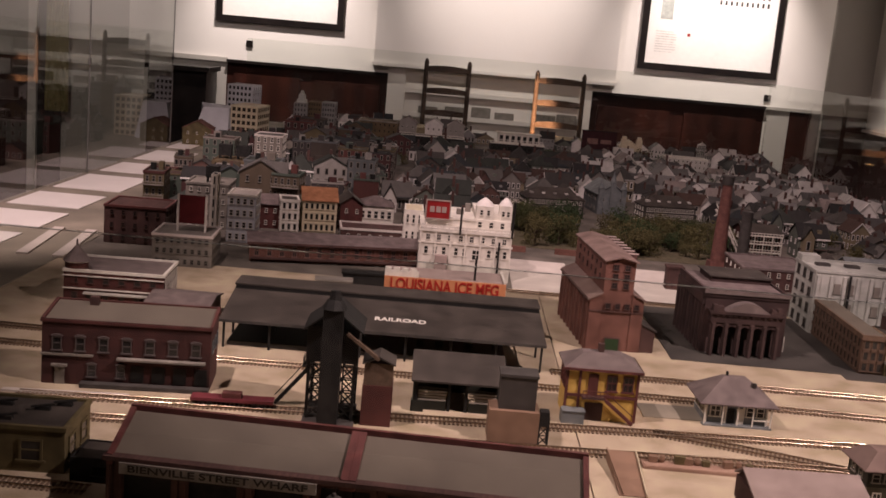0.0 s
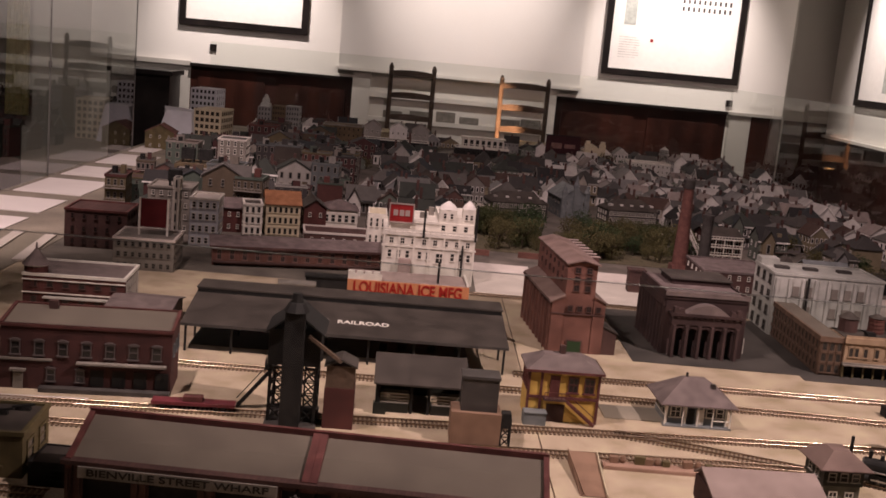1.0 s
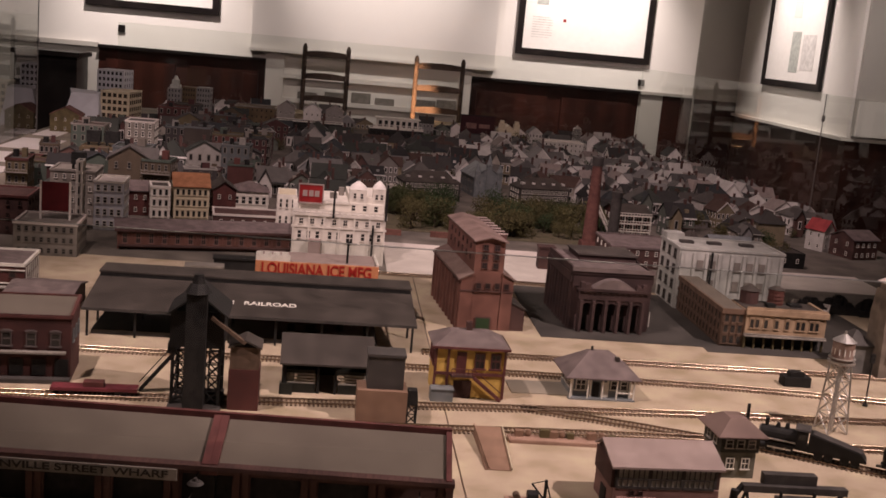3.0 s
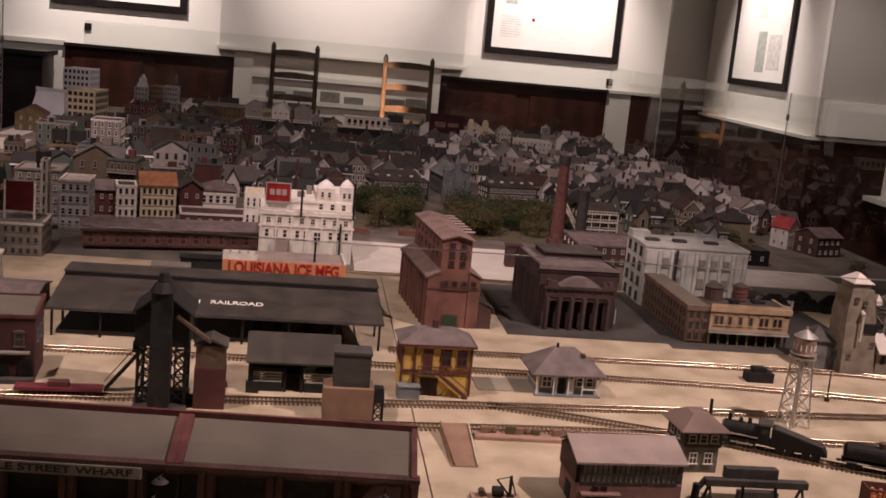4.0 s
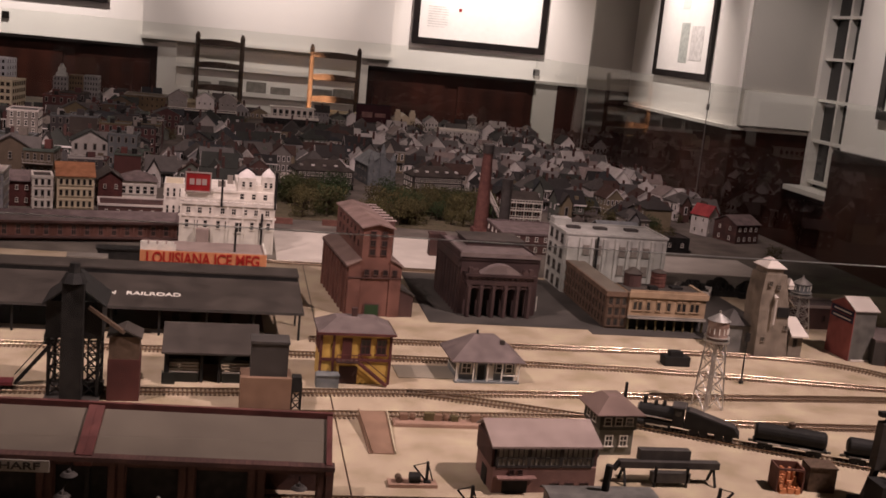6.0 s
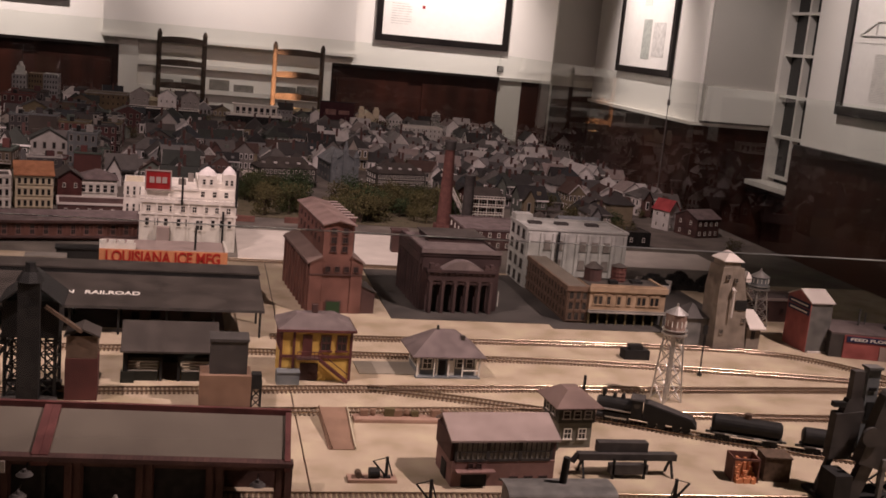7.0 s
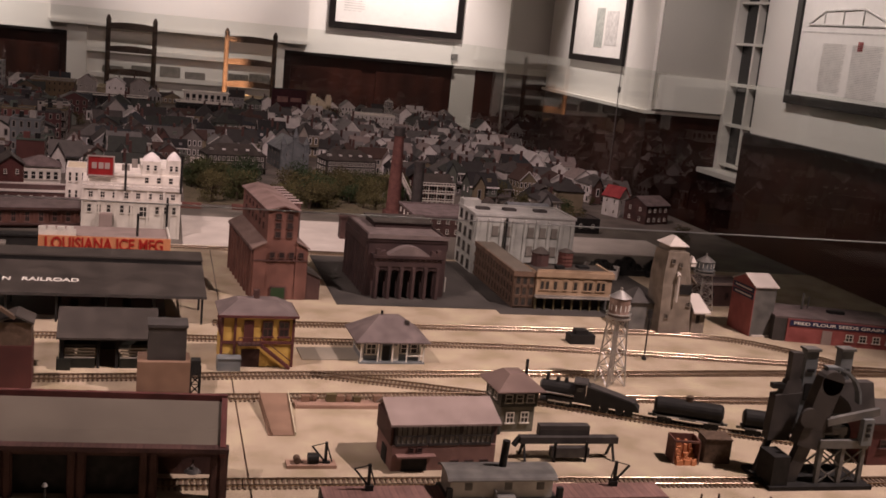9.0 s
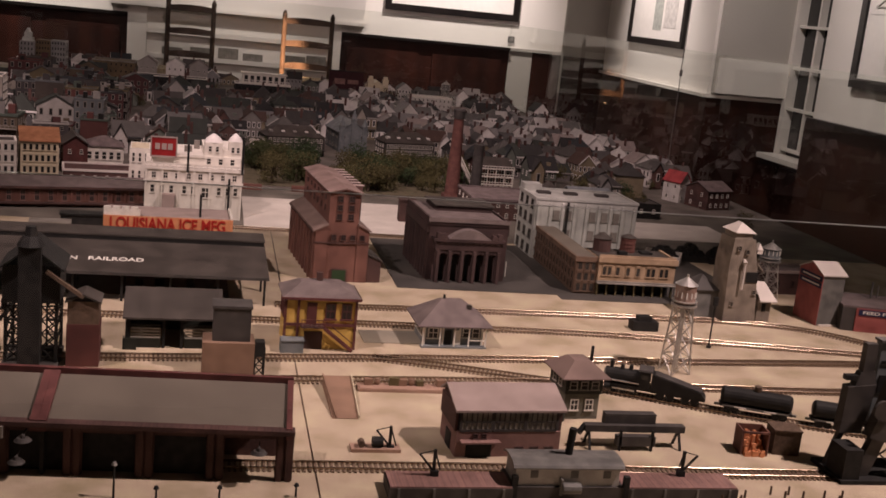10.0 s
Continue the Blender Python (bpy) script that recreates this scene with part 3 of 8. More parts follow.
# added blocks stand in for the darker grey band across the recess
for k, x in enumerate((-0.3, -0.12, 0.06, 0.22, 0.5, 0.64)):
    lone("shelf_box", Geo().box(0, 0.13, 0, 0.04, 0, 0.045 + 0.012 * (k % 3)), GREY_BLD, "grey block added on a recess shelf", "box", "shelf boxes", x, 7.437, 0.0105)


def panel_picture(label, m, w, h, rows):
    """A black-framed printed exhibition panel; m places its lower left corner, looking to -y."""
    ob = thing("framed_panel", 0, 0, 0, 0, label, "picture", "framed panels on the walls")
    ob.matrix_world = m
    t, d = 0.043, 0.022
    for name, b in (("frame_bar", (0, w, -d, 0, 0, t)), ("frame_bar", (0, w, -d, 0, h - t, h)), ("frame_bar", (0, t, -d, 0, t, h - t)), ("frame_bar", (w - t, w, -d, 0, t, h - t))):
        part(name, Geo().box(*b), FRAME, ob, "black frame bar")
    part("print", Geo().box(t, w - t, -d * 0.4, -0.001, t, h - t), PRINT, ob, "white printed sheet")
    for x0, x1, z0, z1, mt in rows:
        part("print_block", Geo().box(x0, x1, -d * 0.4 - 0.0015, -d * 0.4 + 0.001, z0, z1), mt, ob)
    return ob


def text_block(x0, x1, z0, z1, n, mt=None):
    step = (z1 - z0) / n
    return [(x0, x1 - (0.02 if k % 4 == 0 else 0), z0 + k * step, z0 + k * step + step * 0.32, mt or INK) for k in range(n)]


panel_picture("black-framed white printed panel on the far wall", pose(-1.71, YB - 0.002, 0.505), 0.86, 1.1, [])
rows = text_block(0.10, 0.24, 0.12, 0.27, 9) + [(0.31, 0.33, 0.235, 0.255, SIGNRED), (0.12, 0.20, 0.34, 0.62, PALE_GREEN)]
for k in range(10):
    for j in range(2):
        rows.append((0.50 + k * 0.035, 0.515 + k * 0.035, 0.46 + j * 0.05, 0.49 + j * 0.05, GREYBOX))
panel_picture("black-framed plan print with a small red mark", pose(1.145, YB - 0.002, 0.435), 0.935, 1.1, rows)
panel_picture("black-framed tall print on the side pier", pose(XR - 0.002, 7.46, 0.375, 0, 0, -90), 0.96, 1.1,
              [(0.42, 0.56, 0.10, 0.36, PALE_GREEN), (0.60, 0.80, 0.12, 0.34, INK), (0.40, 0.52, 0.45, 0.8, CABINET)])
rows = text_block(0.235, 0.405, 0.075, 0.285, 30) + text_block(0.455, 0.66, 0.06, 0.285, 32) + [(0.49, 0.525, 0.255, 0.295, REDPAINT)]
pic3 = panel_picture("black-framed printed panel with a bridge drawing", pose(XR - 0.002, 4.57, 0.315, 0, 0, -90), 0.98, 1.1, rows + [(0.06, 0.92, 0.325, 0.33, INK)])
g = Geo()
for a, b in (((0.10, 0.36), (0.22, 0.42)), ((0.22, 0.42), (0.50, 0.43)), ((0.50, 0.43), (0.72, 0.36)), ((0.10, 0.36), (0.72, 0.36)), ((0.22, 0.42), (0.22, 0.36)), ((0.36, 0.425), (0.36, 0.36)), ((0.50, 0.43), (0.50, 0.36))):
    g.beam((a[0], -0.0115, a[1]), (b[0], -0.0115, b[1]), 0.004, 0.006)
part("bridge_drawing", g, INK, pic3)
for x, z in ((-1.476, 0.368), (2.045, 0.31)):
    lone("wall_socket", Geo().box(-0.022, 0.022, -0.012, 0, -0.022, 0.022), FRAME, "small black square socket plate on the wall", "socket", "black wall sockets", x, YB, z)

# right wall: two piers with a deep window alcove between them
RZ = 0.14
for name, y0, y1 in (("wall_pier_1", 6.08, 8.2), ("wall_pier_2", -2.0, 4.86)):
    structure(name, Geo().box(XR, 4.0, y0, y1, RZ, TOP), WALLPAINT, "white painted pier of the side wall", "wall")
    structure(name.replace("wall_pier", "pier_wainscot"), Geo().box(XR - 0.004, 3.98, y0 - 0.004, y1 + (0.06 if y0 < 0 else 0), FLOOR, RZ - 0.02), WAINSCOT, "dark mahogany panelling of the pier", "wainscot")
    structure(name.replace("wall_pier", "pier_rail"), Geo().box(XR - 0.035, 3.98, y0 - 0.02, y1, RZ - 0.02, RZ), FRAME if y0 < 0 else CABINET, "moulded rail along the pier", "trim")
structure("alcove_reveal", Geo().box(XR + 0.02, 3.40, 6.05, 6.078, RZ + 0.01, TOP), SHADE_PAINT, "window alcove reveal with shade painted in grey", "wall")
# brightness low on the reveal is put into colour as a white strip
structure("alcove_band", Geo().box(XR + 0.03, 3.40, 6.030, 6.050, RZ + 0.012, RZ + 0.215), WALLPAINT, "window alcove band with its brightness painted white", "wall")
structure("alcove_back", Geo().box(3.42, 3.98, 4.86, 6.05, FLOOR, -0.26), WAINSCOT, "dark panelling below the window", "wall")
ob = thing("window_1", 3.40, 5.4, -0.175, 0, "tall white sash window with dark night panes", "window", kind="structure")
part("window_frame", Geo().box(-0.03, 0.05, 0.61, 0.65, 0, 2.2).box(-0.03, 0.05, -0.54, -0.44, 0, 2.2), CABINET, ob)
part("window_sill", Geo().box(-0.14, 0.05, -0.44, 0.65, -0.028, 0.0), CABINET, ob)
for k in range(9):
    part("glazing_bar", Geo().box(-0.015, 0.03, -0.44, 0.61, 0.025 + k * 0.24, 0.041 + k * 0.24), CABINET, ob)
for k in range(4):
    part("glazing_bar", Geo().box(-0.012, 0.03, -0.432 + k * 0.24 + 0.11, -0.412 + k * 0.24 + 0.11, 0.05, 2.2), CABINET, ob)
part("pane", Geo().box(0.03, 0.04, -0.44, 0.61, 0.0, 2.2), GLASS_DARK, ob)
# things seen through the glass at the left
structure("wainscot_3", Geo().box(XL, -3.09, 7.785, 7.80, FLOOR, 0.14), WAINSCOT, "dark mahogany panelling beside the doorway", "wainscot")
ob = thing("door_1", 0, 0, 0, 0, "dark open doorway with a pale painted casing", "door", kind="structure")
part("casing", Geo().box(-3.09, -3.03, 7.76, 7.80, FLOOR, 1.6), CABINET, ob, "pale door casing")
# near-black sheet stands in for the unlit space beyond the doorway
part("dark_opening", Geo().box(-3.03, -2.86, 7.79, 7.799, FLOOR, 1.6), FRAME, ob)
g = Geo()
for k in range(7):
    g.tube((-0.07 + k * 0.023, 0.006 * (k % 2), 0), (-0.052 + k * 0.018, 0.006 * (k % 2), 1.75), 0.016, 0.013, 8)
lone("curtain", g, CURTAIN, "narrow olive-yellow hanging curtain by the doorway", "curtain", "", -2.86, 7.70, -0.22)
lone("dark_cabinet", Geo().box(-0.19, 0.19, 0, 0.3, 0, 1.02).box(-0.21, 0.21, -0.02, 0.32, 1.02, 1.05), FRAME, "dark low wooden cabinet against the wall", "cabinet", "", -1.86, 7.12, FLOOR)


SEAT = 0.815


def ladder_chair(x, y, w, top):
    ob = thing("ladder_back_chair", x, y, FLOOR, 0, "tall dark wooden ladder-back chair facing the table", "chair", "chairs at the far end")
    for sx in (-1, 1):
        g = Geo().tube((sx * w / 2, 0, 0), (sx * w / 2, 0.03, top), 0.016, 0.0145, 10)
        g.tube((sx * w / 2, 0.03, top), (sx * w / 2, 0.03, top + 0.03), 0.018, 0.006, 10)
        part("back_post", g, CHAIRWOOD, ob)
        part("front_leg", Geo().tube((sx * (w / 2 + 0.03), -0.30, 0), (sx * (w / 2 + 0.03), -0.30, SEAT - 0.04), 0.019, 0.019, 10), CHAIRWOOD, ob)
    for z in (top - 0.05, top - 0.19, top - 0.33):
        g = Geo()
        for k in range(4):
            a, b = -w / 2 + w * k / 4, -w / 2 + w * (k + 1) / 4
            dz = lambda q: 0.010 * (1 - (2 * q / w) ** 2)
            g.hexa([(a, 0.02, z), (b, 0.02, z), (b, 0.036, z), (a, 0.036, z), (a, 0.02, z + 0.031 + dz(a)), (b, 0.02, z + 0.031 + dz(b)), (b, 0.036, z + 0.031 + dz(b)), (a, 0.036, z + 0.031 + dz(a))])
        part("slat", g, CHAIRWOOD, ob)
    part("seat", Geo().box(-w / 2 - 0.04, w / 2 + 0.04, -0.30, 0.02, SEAT - 0.04, SEAT), RUSH, ob, "pale woven rush seat")
    for sx in (-1, 1):
        part("rung", Geo().tube((sx * w / 2, 0, 0.25), (sx * (w / 2 + 0.03), -0.30, 0.25), 0.011), CHAIRWOOD, ob)
    part("rung", Geo().tube((-w / 2, -0.30, 0.3), (w / 2, -0.30, 0.3), 0.011), CHAIRWOOD, ob)
    return ob


ladder_chair(-0.115, 7.05, 0.275, 1.205)
ladder_chair(0.61, 7.05, 0.30, 1.19)

# ---- the table ----
TX0, TX1, TY0, TY1 = -1.17, 1.62, 0.66, 5.85
ob = thing("display_table", 0, 0, FLOOR, 0, "large dark wooden display table carrying the model city", "table")
part("tabletop", Geo().box(TX0, TX1, TY0, TY1, 0.80, 0.85 - 0.002), TABLESIDE, ob)
for x0, x1, y0, y1 in ((TX0 + 0.05, TX1 - 0.05, TY0 + 0.05, TY0 + 0.08), (TX0 + 0.05, TX1 - 0.05, TY1 - 0.08, TY1 - 0.05), (TX0 + 0.05, TX0 + 0.08, TY0 + 0.08, TY1 - 0.08), (TX1 - 0.08, TX1 - 0.05, TY0 + 0.08, TY1 - 0.08)):
    part("apron", Geo().box(x0, x1, y0, y1, 0.0, 0.80), TABLESIDE, ob)
# model ground: sheets with a joint between them
structure("ground", Geo().box(TX0, 0.1985, TY0, 2.26, -0.002, 0), SAND, "sand-coloured model ground of the railway yard", "ground")
structure("ground_east", Geo().box(0.2005, TX1, TY0, 2.26, -0.002, 0), SAND, "sand-coloured model ground of the yard, second board", "ground")
structure("city_ground", Geo().box(TX0, TX1, 2.26, TY1, -0.002, -0.0004), STREET, "grey-brown model street ground of the city", "ground")
structure("quay_ground", Geo().box(TX0, -0.80, 1.75, TY1, -0.0003, 0.0012), QUAY, "olive-grey model riverside ground", "ground")
structure("station_plaza", Geo().box(0.405, 0.70, 1.845, 2.24, 0, 0.0012).box(0.70, 1.10, 1.815, 2.24, 0, 0.0010), ASPHALT, "dark grey model paving round the station", "pavement")
for k, (x0, x1, y0, y1) in enumerate(((0.145, 0.285, 2.285, 2.62), (0.40, 0.555, 2.285, 2.63))):
    structure("lot_%d" % (k + 1), Geo().box(x0, x1, y0, y1, -0.0003, 0.0016), LOT, "pale empty building lot", "ground")
track([(-0.1, 2.262), (0.3, 2.262), (0.62, 2.255)], "narrow brown track between the lots and the yard")
# white sheets along the river side
for k, (y0, y1, x0, x1) in enumerate(((2.06, 2.40, -1.142, -0.955), (2.47, 2.68, -1.142, -0.95), (2.76, 2.98, -1.142, -0.955), (3.08, 3.38, -1.142, -0.95), (3.48, 3.72, -1.142, -0.945), (3.84, 4.14, -1.142, -0.985), (4.26, 4.52, -1.142, -1.05))):
    lone("paper_sheet", Geo().box(x0, x1, y0, y1, 0, 0.0022), PAPER, "white blank sheet lying beside the model river front", "sheet", "white sheets on the quay", 0, 0, 0.0014)
for x in (-0.875, -0.80):
    lone("model_dock", Geo().box(-0.012, 0.012, 0, 0.30, 0, 0.004), LOT, "narrow pale model landing strip", "model dock", "landing strips", x, 2.20, 0.0014, 6)

# ---- glass round the table ----
case = thing("glass_enclosure", 0, 0, 0, 0, "clear frameless glass enclosure standing round the model table", "glass enclosure")


def pane(name, x0, x1, y0, y1, z0, z1, label, face, gloss=None):
    """A glass pane; face: the box side turned to the model or the visitor, which carries the gloss."""
    g = Geo().box(x0, x1, y0, y1, z0, z1)
    g.m = [1 if k == face else 0 for k in range(6)]
    ob = new(name, g.mesh(name, CLEAR, gloss or GLASS))
    ob.visible_shadow = False
    ob.parent = case
    return tagged(ob, label)


GX = 1.60
pane("pane", GX, GX + 0.008, 0.75, 3.50, 0.004, 0.43, "clear upright glass pane beside the model", 5, GLASS_EAST)
pane("pane", GX, GX + 0.008, 3.506, 5.84, 0.004, 0.43, "clear upright glass pane beside the model", 5, GLASS_EAST)
pane("pane", -1.158, -1.15, 0.75, 3.38, 0.004, 1.3, "clear upright glass pane on the river side", 3)
pane("pane", -1.158, -1.15, 3.386, 4.34, 0.004, 1.3, "clear upright glass pane on the river side", 3)
pane("pane", -1.15, 1.60, 5.80, 5.808, 0.004, 0.43, "clear upright glass pane at the far end", 2)
ob = pane("front_pane", -1.15, GX, 0.705, 0.708, 0.0, 0.366, "low clear glass pane along the front edge", 2)
part("polished_edge", Geo().box(-1.15, GX, 0.7050, 0.7080, 0.3662, 0.3667), GLASS_EDGE, ob, "bright polished glass edge")
for x, y, z1 in ((1.598, 3.503, 0.43), (-1.149, 3.383, 1.3), (-1.149, 4.342, 1.3)):
    part("joint", Geo().box(-0.0012, 0.0012, -0.0012, 0.0012, 0.004, z1).box(-0.003, 0.003, -0.006, 0.006, 0.34, 0.36), STEELGREY, case, "thin metal joint and clip").location = (x, y, 0)

# ---- tracks of the yard ----
track([(0.185, 1.703), (0.5, 1.71), (0.8, 1.713), (0.97, 1.71), (1.09, 1.68), (1.18, 1.61), (1.24, 1.52)], "straight nickel model track curving away past the mill")
track([(-1.15, 1.70), (-0.9, 1.695), (-0.62, 1.688), (-0.36, 1.68)], "model track behind the freight house")
track([(-1.15, 1.60), (-0.6, 1.604), (0.0, 1.615), (0.5, 1.612), (0.75, 1.60), (1.1, 1.552), (1.3, 1.515)], "long nickel model track past the platform shed")
track([(-0.55, 1.386), (-0.3, 1.405), (0.05, 1.43), (0.3, 1.451), (0.55, 1.468), (0.8, 1.480), (1.1, 1.496), (1.4, 1.50)], "model track past the coaling tower")
track([(-1.15, 1.30), (-0.6, 1.315), (-0.2, 1.335), (0.2, 1.355), (0.5, 1.370), (0.8, 1.365), (1.3, 1.362)], "model track behind the wharf")
track([(0.31, 1.455), (0.44, 1.414), (0.54, 1.378), (0.615, 1.350), (0.75, 1.281), (0.855, 1.234), (0.95, 1.196), (1.15, 1.12)], "diagonal siding carrying the tank train")
track([(-1.15, 1.125), (-0.9, 1.118), (-0.36, 1.110)], "front model track beside the olive warehouse")
track([(0.098, 1.089), (0.3, 1.088), (0.5, 1.086), (0.8, 1.079), (1.4, 1.075)], "front model track along the barges")


# ---- the yard: wharf and buildings along the front ----
def wharf():
    ob = thing("wharf_shed", -0.07, 1.0235, 0, -3, "long maroon brick wharf shed with two grey roof fields", "model wharf")
    x0, x1, yf, yb, zf, zb = -0.262, 0.238, 0.036, 0.108, 0.060, 0.089
    zr = lambda y: zf + (zb - zf) * (y - yf) / (yb - yf)
    part("back_wall", Geo().box(x0, x1, yb - 0.003, yb, 0, zb), BRICK_DARK, ob)
    for xa, xb in ((x0, -0.012), (-0.004, x1)):
        part("roof", Geo().hexa([(xa, yf, zf - 0.006), (xb, yf, zf - 0.006), (xb, yb, zb - 0.006), (xa, yb, zb - 0.006), (xa, yf, zf - 0.004), (xb, yf, zf - 0.004), (xb, yb, zb - 0.004), (xa, yb, zb - 0.004)]), ROOF_GREY, ob)
    for xa, w in ((x0, 0.006), (-0.017, 0.008), (-0.0088, 0.008), (x1 - 0.006, 0.006)):
        part("parapet", Geo().hexa([(xa, yf, zf - 0.012), (xa + w, yf, zf - 0.012), (xa + w, yb, zb - 0.012), (xa, yb, zb - 0.012), (xa, yf, zf), (xa + w, yf, zf), (xa + w, yb, zb), (xa, yb, zb)]), MAROON, ob)
    part("parapet", Geo().box(x0, x1, yb - 0.0035, yb + 0.002, zb - 0.012, zb + 0.001), MAROON, ob)
    part("eave_beam", Geo().box(x0 - 0.003, x1 + 0.003, yf - 0.005, yf + 0.009, zf - 0.0058, zf - 0.001), BRICK_DARK, ob)
    n = 7
    for k in range(n + 1):
        x = x0 + 0.006 + (x1 - x0 - 0.012) * k / n
        g = Geo().box(x - 0.009, x + 0.009, yf + 0.008, yf + 0.013, 0, zf - 0.006).box(x - 0.0075, x - 0.0015, yf + 0.005, yf + 0.008, 0, zf - 0.007).box(x + 0.0015, x + 0.0075, yf + 0.005, yf + 0.008, 0, zf - 0.007)
        part("pier", g, BRICK_DARK, ob)
        if k < n:
            xa = x + 0.008
            xb = x0 + 0.006 + (x1 - x0 - 0.012) * (k + 1) / n - 0.008
            part("lintel", Geo().box(xa + 0.001, xb - 0.001, yf + 0.0085, yf + 0.0125, zf - 0.015, zf - 0.006), BRICK_DARK, ob)
            # black sheets put the shade inside the bays into colour
            if k < n - 1:
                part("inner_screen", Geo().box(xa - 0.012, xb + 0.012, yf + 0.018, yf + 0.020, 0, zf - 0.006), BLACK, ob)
    part("side_wall", Geo().box(x0, x0 + 0.003, yf, yb, 0, zf - 0.012), BRICK_DARK, ob)
    # one more black sheet for the dark interior, across the middle
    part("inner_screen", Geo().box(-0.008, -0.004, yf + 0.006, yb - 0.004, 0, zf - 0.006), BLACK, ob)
    board = part("name_board", Geo().box(-0.246, -0.040, yf - 0.0075, yf - 0.0052, 0.0425, 0.0545), GREY_BLD, ob, "pale name board with dark letters")
    lettering("letters", "BIENVILLE STREET WHARF", 0.0105, LETTER_DARK, board, pose(-0.143, yf - 0.0078, 0.0485, 90), 0.188, 0.0003)
    for x, z in ((-0.021, 0.041), (-0.027, 0.018), (0.206, 0.036)):
        part("lamp_shade", Geo().tube((x, yf - 0.007, z), (x, yf - 0.007, z + 0.003), 0.0085, 0.0055, 16).tube((x, yf - 0.007, z + 0.003), (x, yf - 0.007, z + 0.006), 0.0025, 0.002, 8).beam((x, yf + 0.008, z + 0.006), (x, yf - 0.007, z + 0.0055), 0.0012), GREYBOX, ob, "dark enamel lamp shade")
    return ob


wharf()


def olive_block():
    ob = building("warehouse", "olive-yellow model warehouse with a dark flat roof and skylights", -0.70, -0.402, 1.138, 1.236, 0.052, OLIVE, ROOF_DARK, rz=3, floors=1, south=5, side=2, ww=0.026, wh=0.026, frame=OLIVE, trim=OLIVE, sides="se")
    for x, y in ((0.06, 0.02), (0.105, 0.012), (0.075, -0.025), (0.0, 0.01), (0.125, 0.03)):
        part("skylight", Geo().box(x - 0.009, x + 0.009, y - 0.004, y + 0.004, 0.049, 0.055, taper=0.001).beam((x - 0.012, y - 0.006, 0.056), (x + 0.012, y + 0.004, 0.057), 0.004, 0.002), BLACK, ob)
    return ob


olive_block()
building("lean_to_shed", "low dark wooden lean-to beside the wharf", -0.388, -0.322, 1.13, 1.185, 0.028, BLACK, ROOF_DARK, floors=1, south=1, side=0, ww=0.02, wh=0.012, frame=BLACK, sides="s")


def freight_house():
    ob = thing("freight_house", -0.430, 1.492, 0, 6, "two-storey red-brown brick freight house with a grey roof", "model building")
    w, d, h = 0.228, 0.085, 0.092
    part("wall", walls(w, d, h), FREIGHT_BRICK, ob)
    part("roof", Geo().hexa([(-w / 2, -d / 2, h - 0.005), (w / 2, -d / 2, h - 0.005), (w / 2, d / 2, h + 0.004), (-w / 2, d / 2, h + 0.004), (-w / 2, -d / 2, h - 0.003), (w / 2, -d / 2, h - 0.003), (w / 2, d / 2, h + 0.006), (-w / 2, d / 2, h + 0.006)]), ROOF_GREY, ob)
    g = Geo()
    for a, b, c, e in ((-w / 2 - 0.002, w / 2 + 0.002, -d / 2 - 0.002, -d / 2 + 0.002), (-w / 2 - 0.002, w / 2 + 0.002, d / 2 - 0.002, d / 2 + 0.002)):
        z = h + (-0.001 if c < 0 else 0.008)
        g.box(a, b, c, e, h - 0.0045, z)
    part("cornice", g, BRICK_RED, ob)
    for s in (-1, 1):
        x = s * w / 2
        part("cornice", Geo().hexa([(x - 0.002, -d / 2, h - 0.004), (x + 0.002, -d / 2, h - 0.004), (x + 0.002, d / 2, h + 0.004), (x - 0.002, d / 2, h + 0.004), (x - 0.002, -d / 2, h + 0.001), (x + 0.002, -d / 2, h + 0.001), (x + 0.002, d / 2, h + 0.009), (x - 0.002, d / 2, h + 0.009)]), BRICK_RED, ob)
    part("chimney", Geo().box(-0.066, -0.054, d / 2 - 0.018, d / 2 - 0.008, h - 0.004, h + 0.016), BRICK_DARK, ob)
    windows(ob, "s", -w / 2 * 0.96, w / 2 * 0.96, 7, -d / 2, 0.048, 0.013, 0.020, DULL_SASH, 2, True)
    windows(ob, "s", -0.066, 0.012, 2, -d / 2, 0.012, 0.012, 0.018, DULL_SASH, 2, True)
    part("canopy", Geo().box(-0.012, 0.108, -d / 2 - 0.010, -d / 2, 0.040, 0.0425), GREY_BLD, ob, "grey loading canopy")
    part("belt_course", Geo().box(-w / 2 - 0.001, -0.045, -d / 2 - 0.003, -d / 2, 0.041, 0.044), GREY_BLD, ob)
    for k in range(4):
        x = 0.006 + k * 0.029
        part("loading_door", Geo().box(x, x + 0.018, -d / 2 - 0.0012, -d / 2 + 0.001, 0.008, 0.031), BLACK, ob)
    part("front_door", Geo().box(-0.096, -0.083, -d / 2 - 0.0018, -d / 2, 0.0, 0.024), GREY_BLD, ob, "grey front door with a hood")
    part("door_hood", Geo().box(-0.100, -0.079, -d / 2 - 0.006, -d / 2, 0.026, 0.029), GREY_BLD, ob)
    part("platform", Geo().box(-0.06, w / 2, -d / 2 - 0.014, -d / 2, 0, 0.006), GREYBOX, ob)
    for s, sg in (("e", 1),):
        windows(ob, s, -d / 2 * 0.9, d / 2 * 0.9, 3, sg * w / 2, 0.052, 0.010, 0.018, SLATE)
    return ob


freight_house()
lone("pavement_strip", Geo().box(-0.105, 0.06, -0.005, 0.005, 0, 0.003), LOT, "pale model pavement before the freight house", "model pavement", "", -0.47, 1.405, 0, 6)


